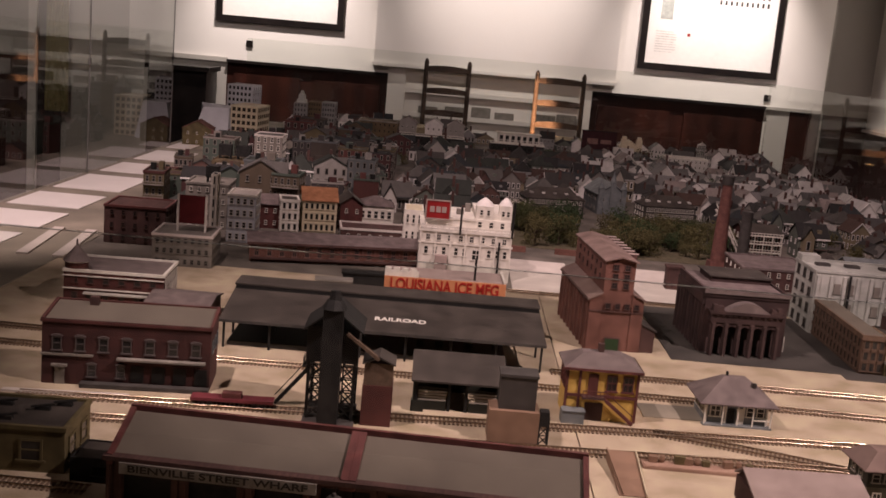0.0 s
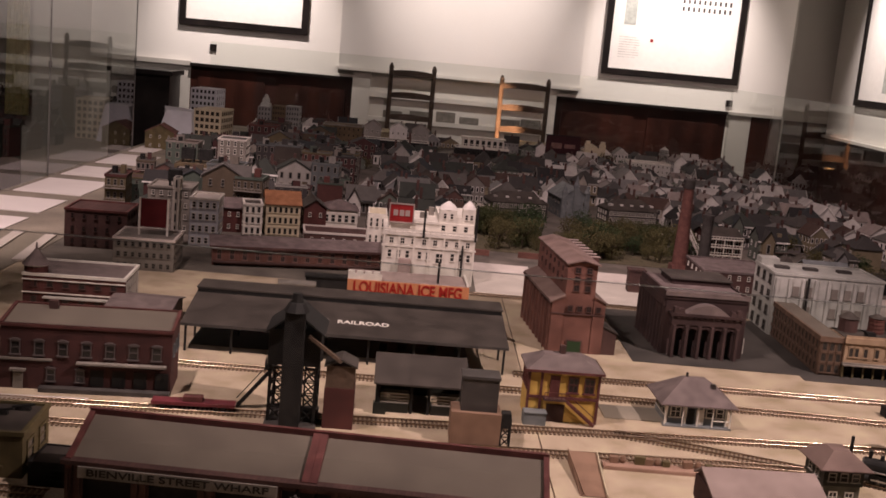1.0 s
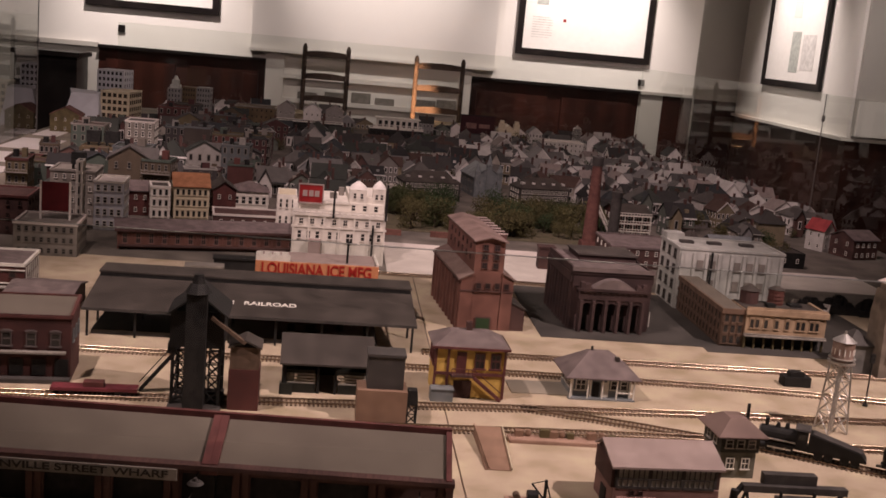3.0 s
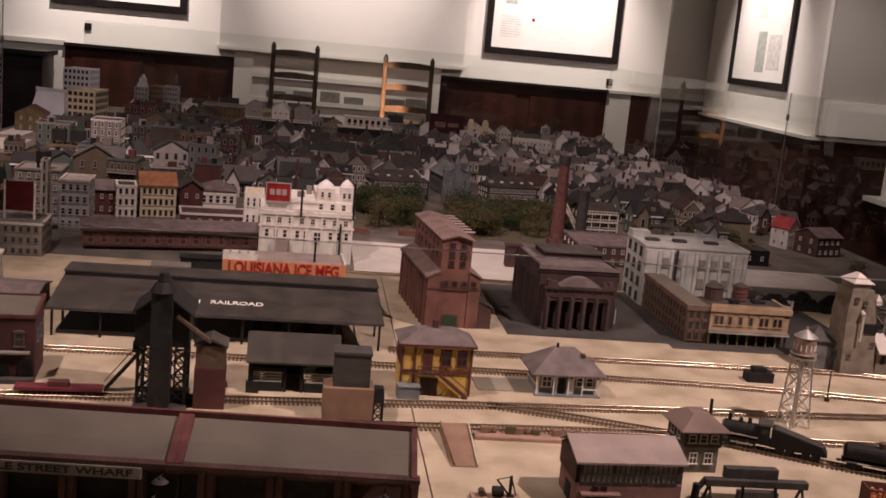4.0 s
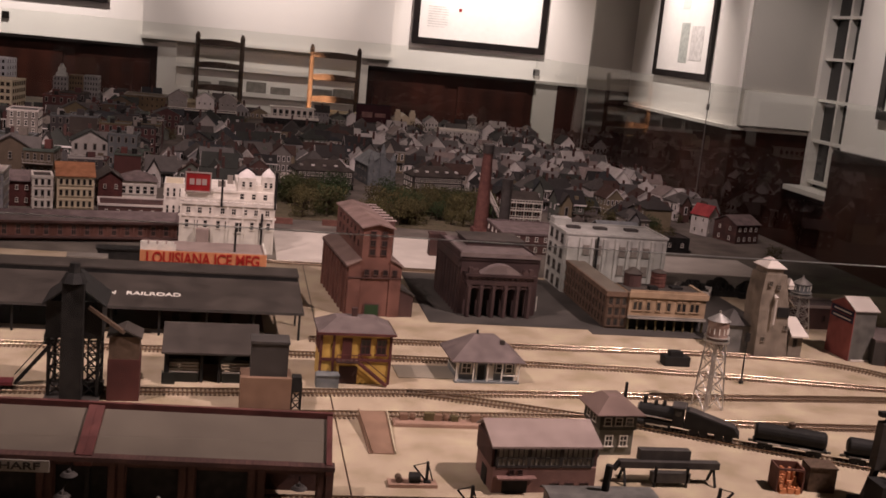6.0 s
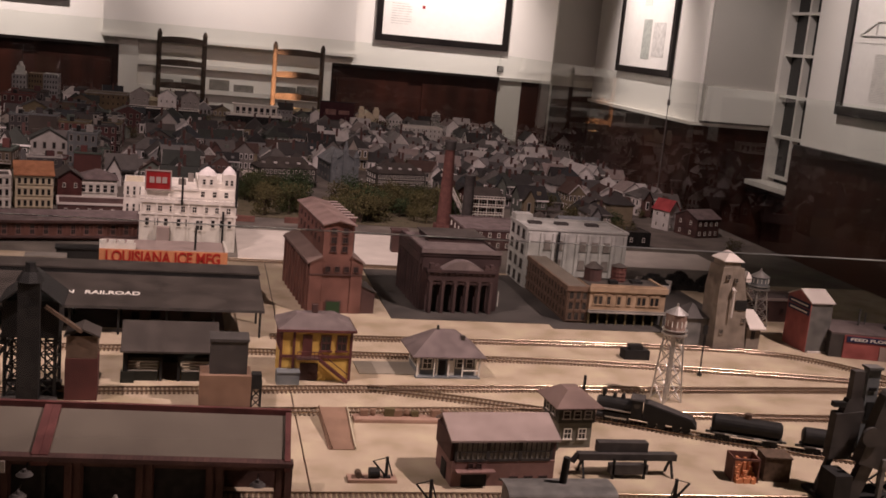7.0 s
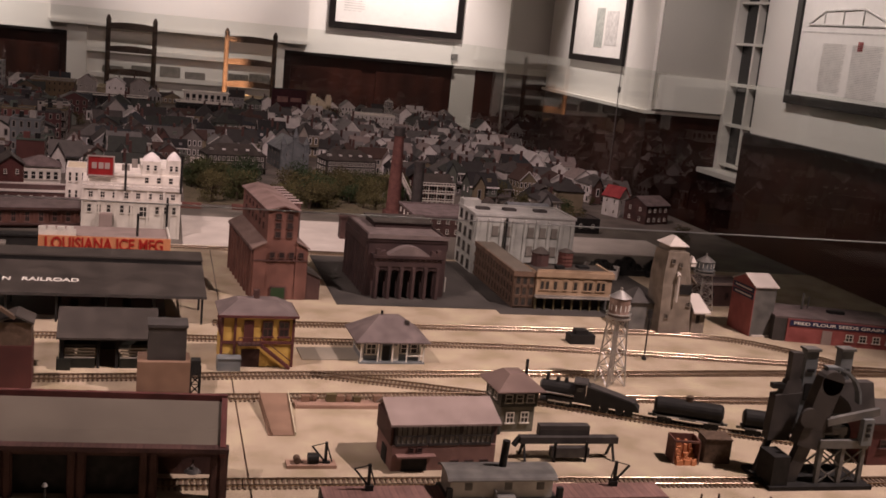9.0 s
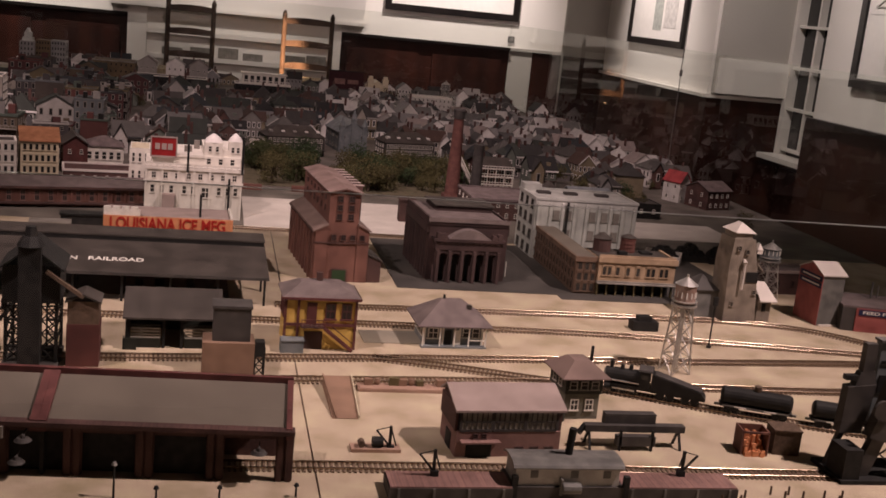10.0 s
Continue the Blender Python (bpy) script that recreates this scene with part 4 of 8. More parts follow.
def turret_house():
    ob = building("corner_store", "red brick corner store with white trim and a round turret", -0.668, -0.495, 1.865, 1.99, 0.060, BRICK_RED, ROOF_MAUVE, rz=4, floors=2, south=6, side=5, ww=0.011, wh=0.014, frame=BRICK_DARK, trim=WHITE, sides="sew")
    w, d = 0.173, 0.125
    tx, ty = -w / 2 + 0.017, -d / 2 + 0.019
    t = part("turret", Geo().tube((tx, ty, 0.030), (tx, ty, 0.073), 0.020, 0.020, 16), BRICK_RED, ob, "round brick corner turret")
    part("turret_band", Geo().tube((tx, ty, 0.0725), (tx, ty, 0.0745), 0.0215, 0.0215, 16), WHITE, t)
    part("turret_roof", Geo().tube((tx, ty, 0.0745), (tx, ty, 0.100), 0.024, 0.003, 16).tube((tx, ty, 0.098), (tx, ty, 0.112), 0.0025, 0.0012, 8), ROOF_MAUVE, t, "grey cone roof")
    part("belt_course", Geo().box(-w / 2 - 0.002, w / 2 + 0.002, -d / 2 - 0.003, -d / 2, 0.027, 0.0288), WHITE, ob)
    part("belt_course", Geo().box(-w / 2 - 0.002, w / 2 + 0.002, -d / 2 - 0.003, -d / 2, 0.050, 0.0516), WHITE, ob)
    part("awning", Geo().box(-0.05, 0.07, -d / 2 - 0.014, -d / 2, 0.021, 0.023), SHADE_PAINT, ob)
    for k in range(7):
        part("baluster_post", Geo().box(w / 2 + 0.001, w / 2 + 0.003, -d / 2 + 0.008 + k * 0.016, -d / 2 + 0.011 + k * 0.016, 0.0, 0.055), WHITE, ob)
    return ob


turret_house()
building("storehouse", "low grey-roofed storehouse between the freight house and shed", -0.50, -0.395, 1.80, 1.90, 0.030, BRICK_DARK, ROOF_MAUVE, "gable", 0.008, floors=1, south=3, side=0, ww=0.012, wh=0.012, sides="s")


def platform_shed():
    ob = thing("platform_shed", -0.09, 1.69, 0, 1.5, "long open railway platform shed with a dark grey roof", "model shed")
    x0, x1 = -0.26, 0.262
    ye, yr, yb, ze, zr = -0.008, 0.142, 0.285, 0.047, 0.067
    for a, b, za, zb, nm in ((ye, yr, ze, zr, "front_slope"), (yr, yb, zr, ze, "back_slope")):
        part(nm, Geo().hexa([(x0, a, za - 0.002), (x1, a, za - 0.002), (x1, b, zb - 0.002), (x0, b, zb - 0.002), (x0, a, za), (x1, a, za), (x1, b, zb), (x0, b, zb)]), ROOF_DARK, ob)
    part("ridge_vent", Geo().box(x0 + 0.002, x1 - 0.002, yr - 0.012, yr + 0.012, zr - 0.003, zr + 0.005), BLACK, ob)
    part("ridge_cap", Geo().box(x0, x1, yr - 0.013, yr + 0.05, zr + 0.005, zr + 0.008), ROOF_DARK, ob)
    part("eave_board", Geo().box(x0, x1, ye - 0.0015, ye, ze - 0.004, ze + 0.0005), GREYBOX, ob)
    part("platform", Geo().box(x0 + 0.012, x1 - 0.06, 0.012, 0.255, 0, 0.007), GREYBOX, ob, "dark platform slab")
    for k in range(8):
        x = x0 + 0.008 + (x1 - x0 - 0.014) * k / 7
        for y in (0.0, 0.085, 0.27):
            z = ze + (zr - ze) * min(max((y - ye) / (yr - ye), 0), 1) if y < 0.2 else ze
            part("post", Geo().box(x - 0.0017, x + 0.0017, y - 0.0017, y + 0.0017, 0, z - 0.002), BLACK, ob)
        part("truss", Geo().beam((x, 0, ze - 0.004), (x, 0.27, ze - 0.004), 0.002).beam((x, 0, ze - 0.012), (x, 0.018, ze - 0.002), 0.0015), BLACK, ob)
    sl = math.degrees(math.atan2(zr - ze, yr - ye))
    lettering("roof_letters", "N   RAILROAD", 0.0195, LETTER_WHITE, ob, pose(0.012, ye + 0.052, ze + (zr - ze) * 0.052 / (yr - ye) + 0.0009, sl), 0.112, 0.0004)
    return ob


platform_shed()
for k, x in enumerate((0.0, 0.02, 0.012, 0.05)):
    lone("platform_crate", Geo().box(-0.006, 0.006, -0.005, 0.005, 0, 0.011), BLACK, "small dark crate on the shed platform", "crate", "platform crates", x - 0.03 + 0.01 * k, 1.76 + 0.006 * k, 0.0075)


def coaling_tower():
    ob = thing("coaling_tower", -0.137, 1.42, 0, 2, "tall black coaling tower on latticed legs", "model coaling tower")
    hw, hd = 0.030, 0.032
    for sx in (-1, 1):
        for sy in (-1, 1):
            part("leg", Geo().box(sx * hw - 0.002, sx * hw + 0.002, sy * hd - 0.002, sy * hd + 0.002, 0, 0.082), BLACK, ob)
    g = Geo()
    for sy in (-1, 1):
        for x0, x1 in ((-hw, -0.010), (0.012, hw)):
            for k in range(4):
                z0, z1 = 0.018 * k + 0.005, 0.018 * (k + 1) + 0.005
                g.beam((x0, sy * hd, z0), (x1, sy * hd, z1), 0.0016).beam((x0, sy * hd, z1), (x1, sy * hd, z0), 0.0016).beam((x0, sy * hd, z1), (x1, sy * hd, z1), 0.0014)
            g.beam((x0 if x0 > 0 else x1, sy * hd, 0), (x0 if x0 > 0 else x1, sy * hd, 0.082), 0.0022)
    for sx in (-1, 1):
        for k in range(4):
            z0, z1 = 0.018 * k + 0.005, 0.018 * (k + 1) + 0.005
            g.beam((sx * hw, -hd, z0), (sx * hw, hd, z1), 0.0016).beam((sx * hw, -hd, z1), (sx * hw, hd, z0), 0.0016)
    part("lattice", g, BLACK, ob, "black crossed lattice braces")
    part("coal_house", Geo().box(-hw - 0.004, hw + 0.004, -hd - 0.004, hd + 0.004, 0.082, 0.130), BLACK, ob)
    part("house_roof", roof_shell(2 * hw + 0.008, 2 * hd + 0.008, 0.128, 0.026, "y", 0.005), BLACK, ob)
    part("hoist_shaft", Geo().box(-0.0135, 0.0125, -hd - 0.022, -hd - 0.004, 0, 0.158), BLACK, ob, "black boarded hoist shaft")
    part("shaft_roof", Geo().tube((0, -hd - 0.012, 0.158), (0, -hd - 0.012, 0.170), 0.017, 0.010, 8).tube((0, -hd - 0.012, 0.170), (0, -hd - 0.012, 0.182), 0.008, 0.006, 8), BLACK, ob)
    part("chute", Geo().beam((0.018, -hd - 0.008, 0.125), (0.062, -hd - 0.005, 0.092), 0.009, 0.004), TIE, ob, "brown wooden chute")
    st = Geo()
    for y in (0.018, 0.028):
        st.beam((-hw - 0.048, y, 0.001), (-hw - 0.002, y, 0.058), 0.002, 0.004)
    for k in range(9):
        t = (k + 0.5) / 9
        st.box(-hw - 0.048 + 0.046 * t - 0.002, -hw - 0.048 + 0.046 * t + 0.003, 0.018, 0.028, 0.057 * t, 0.057 * t + 0.001)
    st.beam((-hw - 0.048, 0.018, 0.014), (-hw - 0.002, 0.018, 0.072), 0.0012)
    part("stair", st, BLACK, ob)
    part("landing", Geo().box(-hw - 0.012, -hw, 0.012, 0.034, 0.058, 0.061).box(-hw - 0.012, -hw - 0.011, 0.012, 0.034, 0.061, 0.072), BLACK, ob)
    part("base", Geo().box(-hw - 0.004, hw + 0.004, -hd - 0.024, hd + 0.004, 0, 0.004), GREYBOX, ob)
    return ob


coaling_tower()


def sand_house():
    ob = thing("sand_house", -0.074, 1.405, 0, 2, "narrow tall red brick sand house with a brown wooden top", "model building")
    part("wall", walls(0.040, 0.040, 0.056), BRICK_RED, ob)
    part("upper_wall", Geo().box(-0.019, 0.019, -0.019, 0.019, 0.056, 0.086), TIE, ob)
    part("roof", roof_shell(0.040, 0.040, 0.085, 0.009, "y", 0.002), ROOF_DARK, ob)
    return ob


sand_house()


def slat_shed():
    ob = thing("slatted_shed", 0.033, 1.515, 0, 2, "dark green open shed with slatted sides and a grey roof", "model shed")
    w, d, h = 0.122, 0.086, 0.040
    part("back_wall", Geo().box(-w / 2, w / 2, d / 2 - 0.003, d / 2, 0, h), DARKGREEN, ob)
    for s in (-1, 1):
        part("side_wall", Geo().box(s * w / 2 - 0.0015, s * w / 2 + 0.0015, -d / 2, d / 2 - 0.003, 0, h), DARKGREEN, ob)
    for x in (-w / 2 + 0.003, -0.012, 0.012, w / 2 - 0.003):
        part("post", Geo().box(x - 0.002, x + 0.002, -d / 2 - 0.002, -d / 2 + 0.002, 0, h), BLACK, ob)
    for x0, x1 in ((-w / 2 + 0.006, -0.016), (0.016, w / 2 - 0.006)):
        for k in range(5):
            part("slat", Geo().box(x0, x1, -d / 2 - 0.0012, -d / 2 + 0.0004, 0.014 + k * 0.0042, 0.0158 + k * 0.0042), SHADE_PAINT if k < 4 else DARKGREEN, ob)
        part("lower_panel", Geo().box(x0, x1, -d / 2 - 0.001, -d / 2 + 0.001, 0, 0.013), DARKGREEN, ob)
    part("roof", Geo().hexa([(-w / 2 - 0.005, -d / 2 - 0.012, 0.043), (w / 2 + 0.005, -d / 2 - 0.012, 0.043), (w / 2 + 0.005, 0.012, 0.068), (-w / 2 - 0.005, 0.012, 0.068),
                             (-w / 2 - 0.005, -d / 2 - 0.012, 0.0455), (w / 2 + 0.005, -d / 2 - 0.012, 0.0455), (w / 2 + 0.005, 0.012, 0.0705), (-w / 2 - 0.005, 0.012, 0.0705)]), ROOF_DARK, ob)
    part("back_roof", Geo().hexa([(-w / 2 - 0.005, 0.012, 0.068), (w / 2 + 0.005, 0.012, 0.068), (w / 2 + 0.005, d / 2 + 0.006, 0.044), (-w / 2 - 0.005, d / 2 + 0.006, 0.044),
                                  (-w / 2 - 0.005, 0.012, 0.0705), (w / 2 + 0.005, 0.012, 0.0705), (w / 2 + 0.005, d / 2 + 0.006, 0.0465), (-w / 2 - 0.005, d / 2 + 0.006, 0.0465)]), ROOF_DARK, ob)
    part("fence", Geo().box(-w / 2 - 0.004, -w / 2 + 0.014, -d / 2 - 0.012, -d / 2 - 0.010, 0, 0.016).box(-w / 2 - 0.004, -w / 2 - 0.002, -d / 2 - 0.012, -d / 2, 0, 0.016), DARKGREEN, ob)
    return ob


slat_shed()


def grey_bin():
    ob = thing("storage_bin", 0.108, 1.388, 0, 1, "grey bin on a tan block with a black lattice stair", "model building")
    part("base_block", Geo().box(-0.033, 0.033, -0.022, 0.022, 0, 0.044), TAN, ob, "plain tan base block")
    part("bin", Geo().box(-0.021, 0.027, -0.014, 0.02, 0.044, 0.088), GREYBOX, ob)
    part("bin_lid", Geo().box(-0.0225, 0.0285, -0.0155, 0.0215, 0.088, 0.0915), GREYBOX, ob)
    g = Geo()
    for x in (0.034, 0.046):
        for y in (-0.021, -0.006):
            g.box(x - 0.001, x + 0.001, y - 0.001, y + 0.001, 0, 0.04)
    for k in range(3):
        z = 0.002 + k * 0.0125
        g.beam((0.034, -0.021, z), (0.046, -0.021, z + 0.0125), 0.0013).beam((0.046, -0.021, z), (0.034, -0.021, z + 0.0125), 0.0013).beam((0.034, -0.021, z + 0.0125), (0.046, -0.021, z + 0.0125), 0.001)
    part("lattice", g, BLACK, ob)
    part("hood", Geo().box(0.033, 0.047, -0.022, -0.004, 0.028, 0.046, taper=0.001), BLACK, ob)
    return ob


grey_bin()


def signal_tower():
    ob = thing("signal_tower", 0.235, 1.522, 0, 2, "two-storey yellow signal tower with maroon roof and stairs", "model tower")
    w, d, h = 0.100, 0.066, 0.074
    part("wall", walls(w, d, h), YELLOW, ob)
    part("roof", Geo().box(-w / 2 - 0.0055, w / 2 + 0.0055, -d / 2 - 0.0055, d / 2 + 0.0055, h, h + 0.002).hip(-w / 2, w / 2, -d / 2, d / 2, h + 0.002, 0.016, 0.0055, flat=0.25), ROOF_MAUVE, ob)
    part("eave_trim", Geo().box(-w / 2 - 0.008, w / 2 + 0.0065, -d / 2 - 0.0065, -d / 2 - 0.005, h - 0.0012, h + 0.0025).box(w / 2 + 0.0065, w / 2 + 0.0065, -d / 2 - 0.0065, d / 2 + 0.008, h - 0.0012, h + 0.0025), MAROON, ob)
    part("chimney", Geo().box(-0.005, 0.003, -0.003, 0.005, h + 0.012, h + 0.030), BRICK_DARK, ob)
    for x in (-w / 2, -w / 2 + 0.018, w / 2):
        part("corner_board", Geo().box(x - 0.0018, x + 0.0018, -d / 2 - 0.002, -d / 2 + 0.001, 0, h), MAROON, ob)
    part("belt_board", Geo().box(-w / 2, w / 2, -d / 2 - 0.0022, -d / 2, 0.034, 0.038), MAROON, ob)
    windows(ob, "s", 0.002, 0.048, 2, -d / 2, 0.044, 0.015, 0.024, MAROON, 3)
    windows(ob, "w", -0.028, 0.028, 3, -w / 2, 0.044, 0.012, 0.022, MAROON, 3)
    windows(ob, "e", -0.028, 0.028, 3, w / 2, 0.044, 0.012, 0.022, MAROON, 3)
    part("door", Geo().box(-0.020, -0.006, -d / 2 - 0.002, -d / 2, 0.038, 0.068), MAROON, ob, "maroon upper door")
    part("balcony", Geo().box(-0.028, 0.004, -d / 2 - 0.013, -d / 2 - 0.002, 0.034, 0.0365), BRICK_DARK, ob)
    g = Geo()
    for k in range(6):
        g.box(-0.028 + k * 0.006, -0.027 + k * 0.006, -d / 2 - 0.013, -d / 2 - 0.012, 0.0365, 0.046)
    g.beam((-0.028, -d / 2 - 0.0125, 0.046), (0.006, -d / 2 - 0.0125, 0.046), 0.0013)
    part("railing", g, MAROON, ob)
    st = Geo()
    for y in (-d / 2 - 0.013, -d / 2 - 0.004):
        st.beam((0.004, y, 0.034), (0.046, y, 0.001), 0.0016, 0.004)
    st.beam((0.004, -d / 2 - 0.013, 0.046), (0.046, -d / 2 - 0.013, 0.013), 0.0013)
    for k in range(8):
        t = (k + 0.5) / 8
        st.box(0.004 + 0.042 * t - 0.002, 0.004 + 0.042 * t + 0.003, -d / 2 - 0.013, -d / 2 - 0.004, 0.034 - 0.033 * t, 0.035 - 0.033 * t)
    part("stair", st, MAROON, ob)
    part("porch", Geo().box(-w / 2 - 0.006, -w / 2 + 0.026, -d / 2 - 0.022, -d / 2 - 0.002, 0, 0.017).box(-w / 2 - 0.0055, -w / 2 + 0.027, -d / 2 - 0.023, -d / 2 - 0.002, 0.017, 0.0185), SLATE, ob, "grey porch box")
    part("ground_opening", Geo().box(-0.022, 0.004, -d / 2 - 0.0012, -d / 2 + 0.001, 0.0, 0.026), BRICK_DARK, ob)
    return ob


signal_tower()
lone("model_yard_pad", Geo().box(-0.04, 0.05, -0.03, 0.03, 0, 0.0012), QUAY, "grey-beige paved pad beside the signal tower", "model pavement", "", 0.345, 1.555, 0.0, 2)


def yard_office():
    ob = thing("yard_office", 0.437, 1.555, 0, 2, "small white yard office with a wide grey hipped roof", "model building")
    w, d, h = 0.088, 0.066, 0.034
    part("wall", walls(w, d, h), SLATE, ob)
    part("roof", Geo().box(-w / 2 - 0.013, w / 2 + 0.013, -d / 2 - 0.013, d / 2 + 0.013, h - 0.002, h).hip(-w / 2, w / 2, -d / 2, d / 2, h, 0.030, 0.013, flat=0.08), ROOF_MAUVE, ob)
    part("chimney", Geo().box(-0.012, -0.009, 0.0, 0.003, h + 0.02, h + 0.036), BLACK, ob)
    part("chimney", Geo().box(0.022, 0.028, -0.02, -0.014, h + 0.010, h + 0.026), ROOF_DARK, ob)
    for x in (-w / 2, -0.016, 0.010, w / 2):
        part("corner_board", Geo().box(x - 0.0013, x + 0.0013, -d / 2 - 0.0018, -d / 2 + 0.001, 0, h - 0.002), WHITE, ob)
    part("base_board", Geo().box(-w / 2, w / 2, -d / 2 - 0.0016, -d / 2, 0.0, 0.002), SHADE_PAINT, ob)
    windows(ob, "s", -0.042, -0.020, 1, -d / 2, 0.012, 0.016, 0.017, WHITE, 3)
    windows(ob, "s", 0.012, 0.042, 2, -d / 2, 0.014, 0.011, 0.015, WHITE, 2)
    part("door", Geo().box(-0.013, -0.003, -d / 2 - 0.0014, -d / 2 + 0.001, 0, 0.025), BLACK, ob)
    part("door", Geo().box(0.0, 0.009, -d / 2 - 0.0018, -d / 2 + 0.001, 0, 0.025), WHITE, ob)
    windows(ob, "e", -0.028, 0.028, 3, w / 2, 0.013, 0.012, 0.016, WHITE, 2)
    windows(ob, "w", -0.028, 0.028, 3, -w / 2, 0.013, 0.012, 0.016, WHITE, 2)
    for x in (-w / 2 - 0.004, -0.022, 0.0, 0.022, w / 2 + 0.004):
        part("porch_post", Geo().box(x - 0.0009, x + 0.0009, -d / 2 - 0.0095, -d / 2 - 0.0077, 0, h - 0.002), WHITE, ob)
    part("porch_deck", Geo().box(-w / 2 - 0.006, w / 2 + 0.006, -d / 2 - 0.011, -d / 2, 0, 0.0025), SLATE, ob)
    part("porch_rail", Geo().box(0.022, w / 2 + 0.004, -d / 2 - 0.0092, -d / 2 - 0.008, 0.0115, 0.013), WHITE, ob)
    return ob


yard_office()


def grain_elevator():
    ob = thing("brick_elevator", 0.298, 1.988, 0, 6, "tall red-brown brick grain elevator with stepped side wings", "model building")
    y0, y1 = -0.124, 0.126
    xa, xm, xt, xb = -0.056, -0.034, 0.019, 0.040
    part("wing_wall", Geo().hexa([(xa, y0, 0), (xm, y0, 0), (xm, y1, 0), (xa, y1, 0), (xa, y0, 0.091), (xm, y0, 0.102), (xm, y1, 0.102), (xa, y1, 0.091)]), BRICK, ob)
    part("wing_roof", Geo().hexa([(xa - 0.004, y0 - 0.003, 0.0905), (xm, y0 - 0.003, 0.1025), (xm, y1, 0.1025), (xa - 0.004, y1, 0.0905), (xa - 0.004, y0 - 0.003, 0.093), (xm, y0 - 0.003, 0.105), (xm, y1, 0.105), (xa - 0.004, y1, 0.093)]), ROOF_BROWN, ob)
    part("east_wing_wall", Geo().hexa([(xt, y0, 0), (xb, y0, 0), (xb, y1, 0), (xt, y1, 0), (xt, y0, 0.103), (xb, y0, 0.092), (xb, y1, 0.092), (xt, y1, 0.103)]), BRICK, ob)
    part("east_wing_roof", Geo().hexa([(xt, y0 - 0.003, 0.1035), (xb + 0.003, y0 - 0.003, 0.0915), (xb + 0.003, y1, 0.0915), (xt, y1, 0.1035), (xt, y0 - 0.003, 0.106), (xb + 0.003, y0 - 0.003, 0.094), (xb + 0.003, y1, 0.094), (xt, y1, 0.106)]), ROOF_BROWN, ob)
    xc, ze, zp = (xm + xt) / 2, 0.1605, 0.1675
    g = Geo().box(xm, xt, y0 + 0.002, y1, 0, ze)
    g.poly([(xm, y0 + 0.002, ze), (xt, y0 + 0.002, ze), (xc, y0 + 0.002, zp)])
    g.poly([(xt, y1, ze), (xm, y1, ze), (xc, y1, zp)])
    part("tower_wall", g, BRICK, ob)
    r = part("tower_roof", roof_shell(xt - xm, y1 - y0, ze, zp - ze, "y", 0.004), ROOF_BROWN, ob)
    r.location = (xc, 0, 0)
    for k in range(9):
        y = y0 + 0.006 + k * 0.0295
        part("pilaster", Geo().box(xa - 0.003, xa, y - 0.0035, y + 0.0035, 0, 0.0895), BRICK, ob)
    # vents in a row on the far slope, with pale caps
    for k in range(7):
        y = y0 + 0.078 + k * 0.0285
        part("roof_vent", Geo().box(xt + 0.001, xt + 0.021, y, y + 0.006, 0.094, 0.160), BRICK_DARK, ob)
        part("vent_cap", Geo().box(xt, xt + 0.0235, y - 0.001, y + 0.007, 0.160, 0.1615), ROOF_PINK, ob)
    for z in (0.112, 0.128, 0.144):
        windows(ob, "s", xm + 0.008, xt - 0.004, 2, y0 + 0.002, z, 0.010, 0.0105, BRICK_DARK, 3)
    windows(ob, "s", xm + 0.002, xb - 0.004, 4, y0, 0.076, 0.009, 0.010, BRICK_DARK, 3)
    windows(ob, "w", y0 + 0.02, y1 - 0.02, 6, xm, 0.122, 0.006, 0.010, BRICK_DARK, 2)
    windows(ob, "w", y0 + 0.02, y1 - 0.02, 6, xm, 0.142, 0.006, 0.008, BRICK_DARK, 2)
    part("belt_course", Geo().box(xa - 0.001, xb + 0.001, y0 - 0.0012, y0, 0.0700, 0.0722), BRICK_DARK, ob)
    part("gutter", Geo().box(xa - 0.0055, xa - 0.0035, y0 - 0.003, y1, 0.0885, 0.0905), BRICK_DARK, ob)
    part("door_frame", Geo().box(-0.0245, 0.0045, y0 - 0.001, y0, 0, 0.0245), BRICK_DARK, ob)
    part("door", Geo().box(-0.022, 0.002, y0 - 0.0016, y0 + 0.001, 0, 0.022), DOOR_GREEN, ob, "dark green loading door")
    part("annex_wall", Geo().hexa([(xb, y0 + 0.002, 0), (xb + 0.026, y0 + 0.002, 0), (xb + 0.026, y0 + 0.08, 0), (xb, y0 + 0.08, 0), (xb, y0 + 0.002, 0.050), (xb + 0.026, y0 + 0.002, 0.038), (xb + 0.026, y0 + 0.08, 0.038), (xb, y0 + 0.08, 0.050)]), BRICK_DARK, ob)
    part("annex_roof", Geo().hexa([(xb, y0, 0.0505), (xb + 0.029, y0, 0.038), (xb + 0.029, y0 + 0.082, 0.038), (xb, y0 + 0.082, 0.0505), (xb, y0, 0.0525), (xb + 0.029, y0, 0.040), (xb + 0.029, y0 + 0.082, 0.040), (xb, y0 + 0.082, 0.0525)]), ROOF_DARK, ob)
    return ob


grain_elevator()


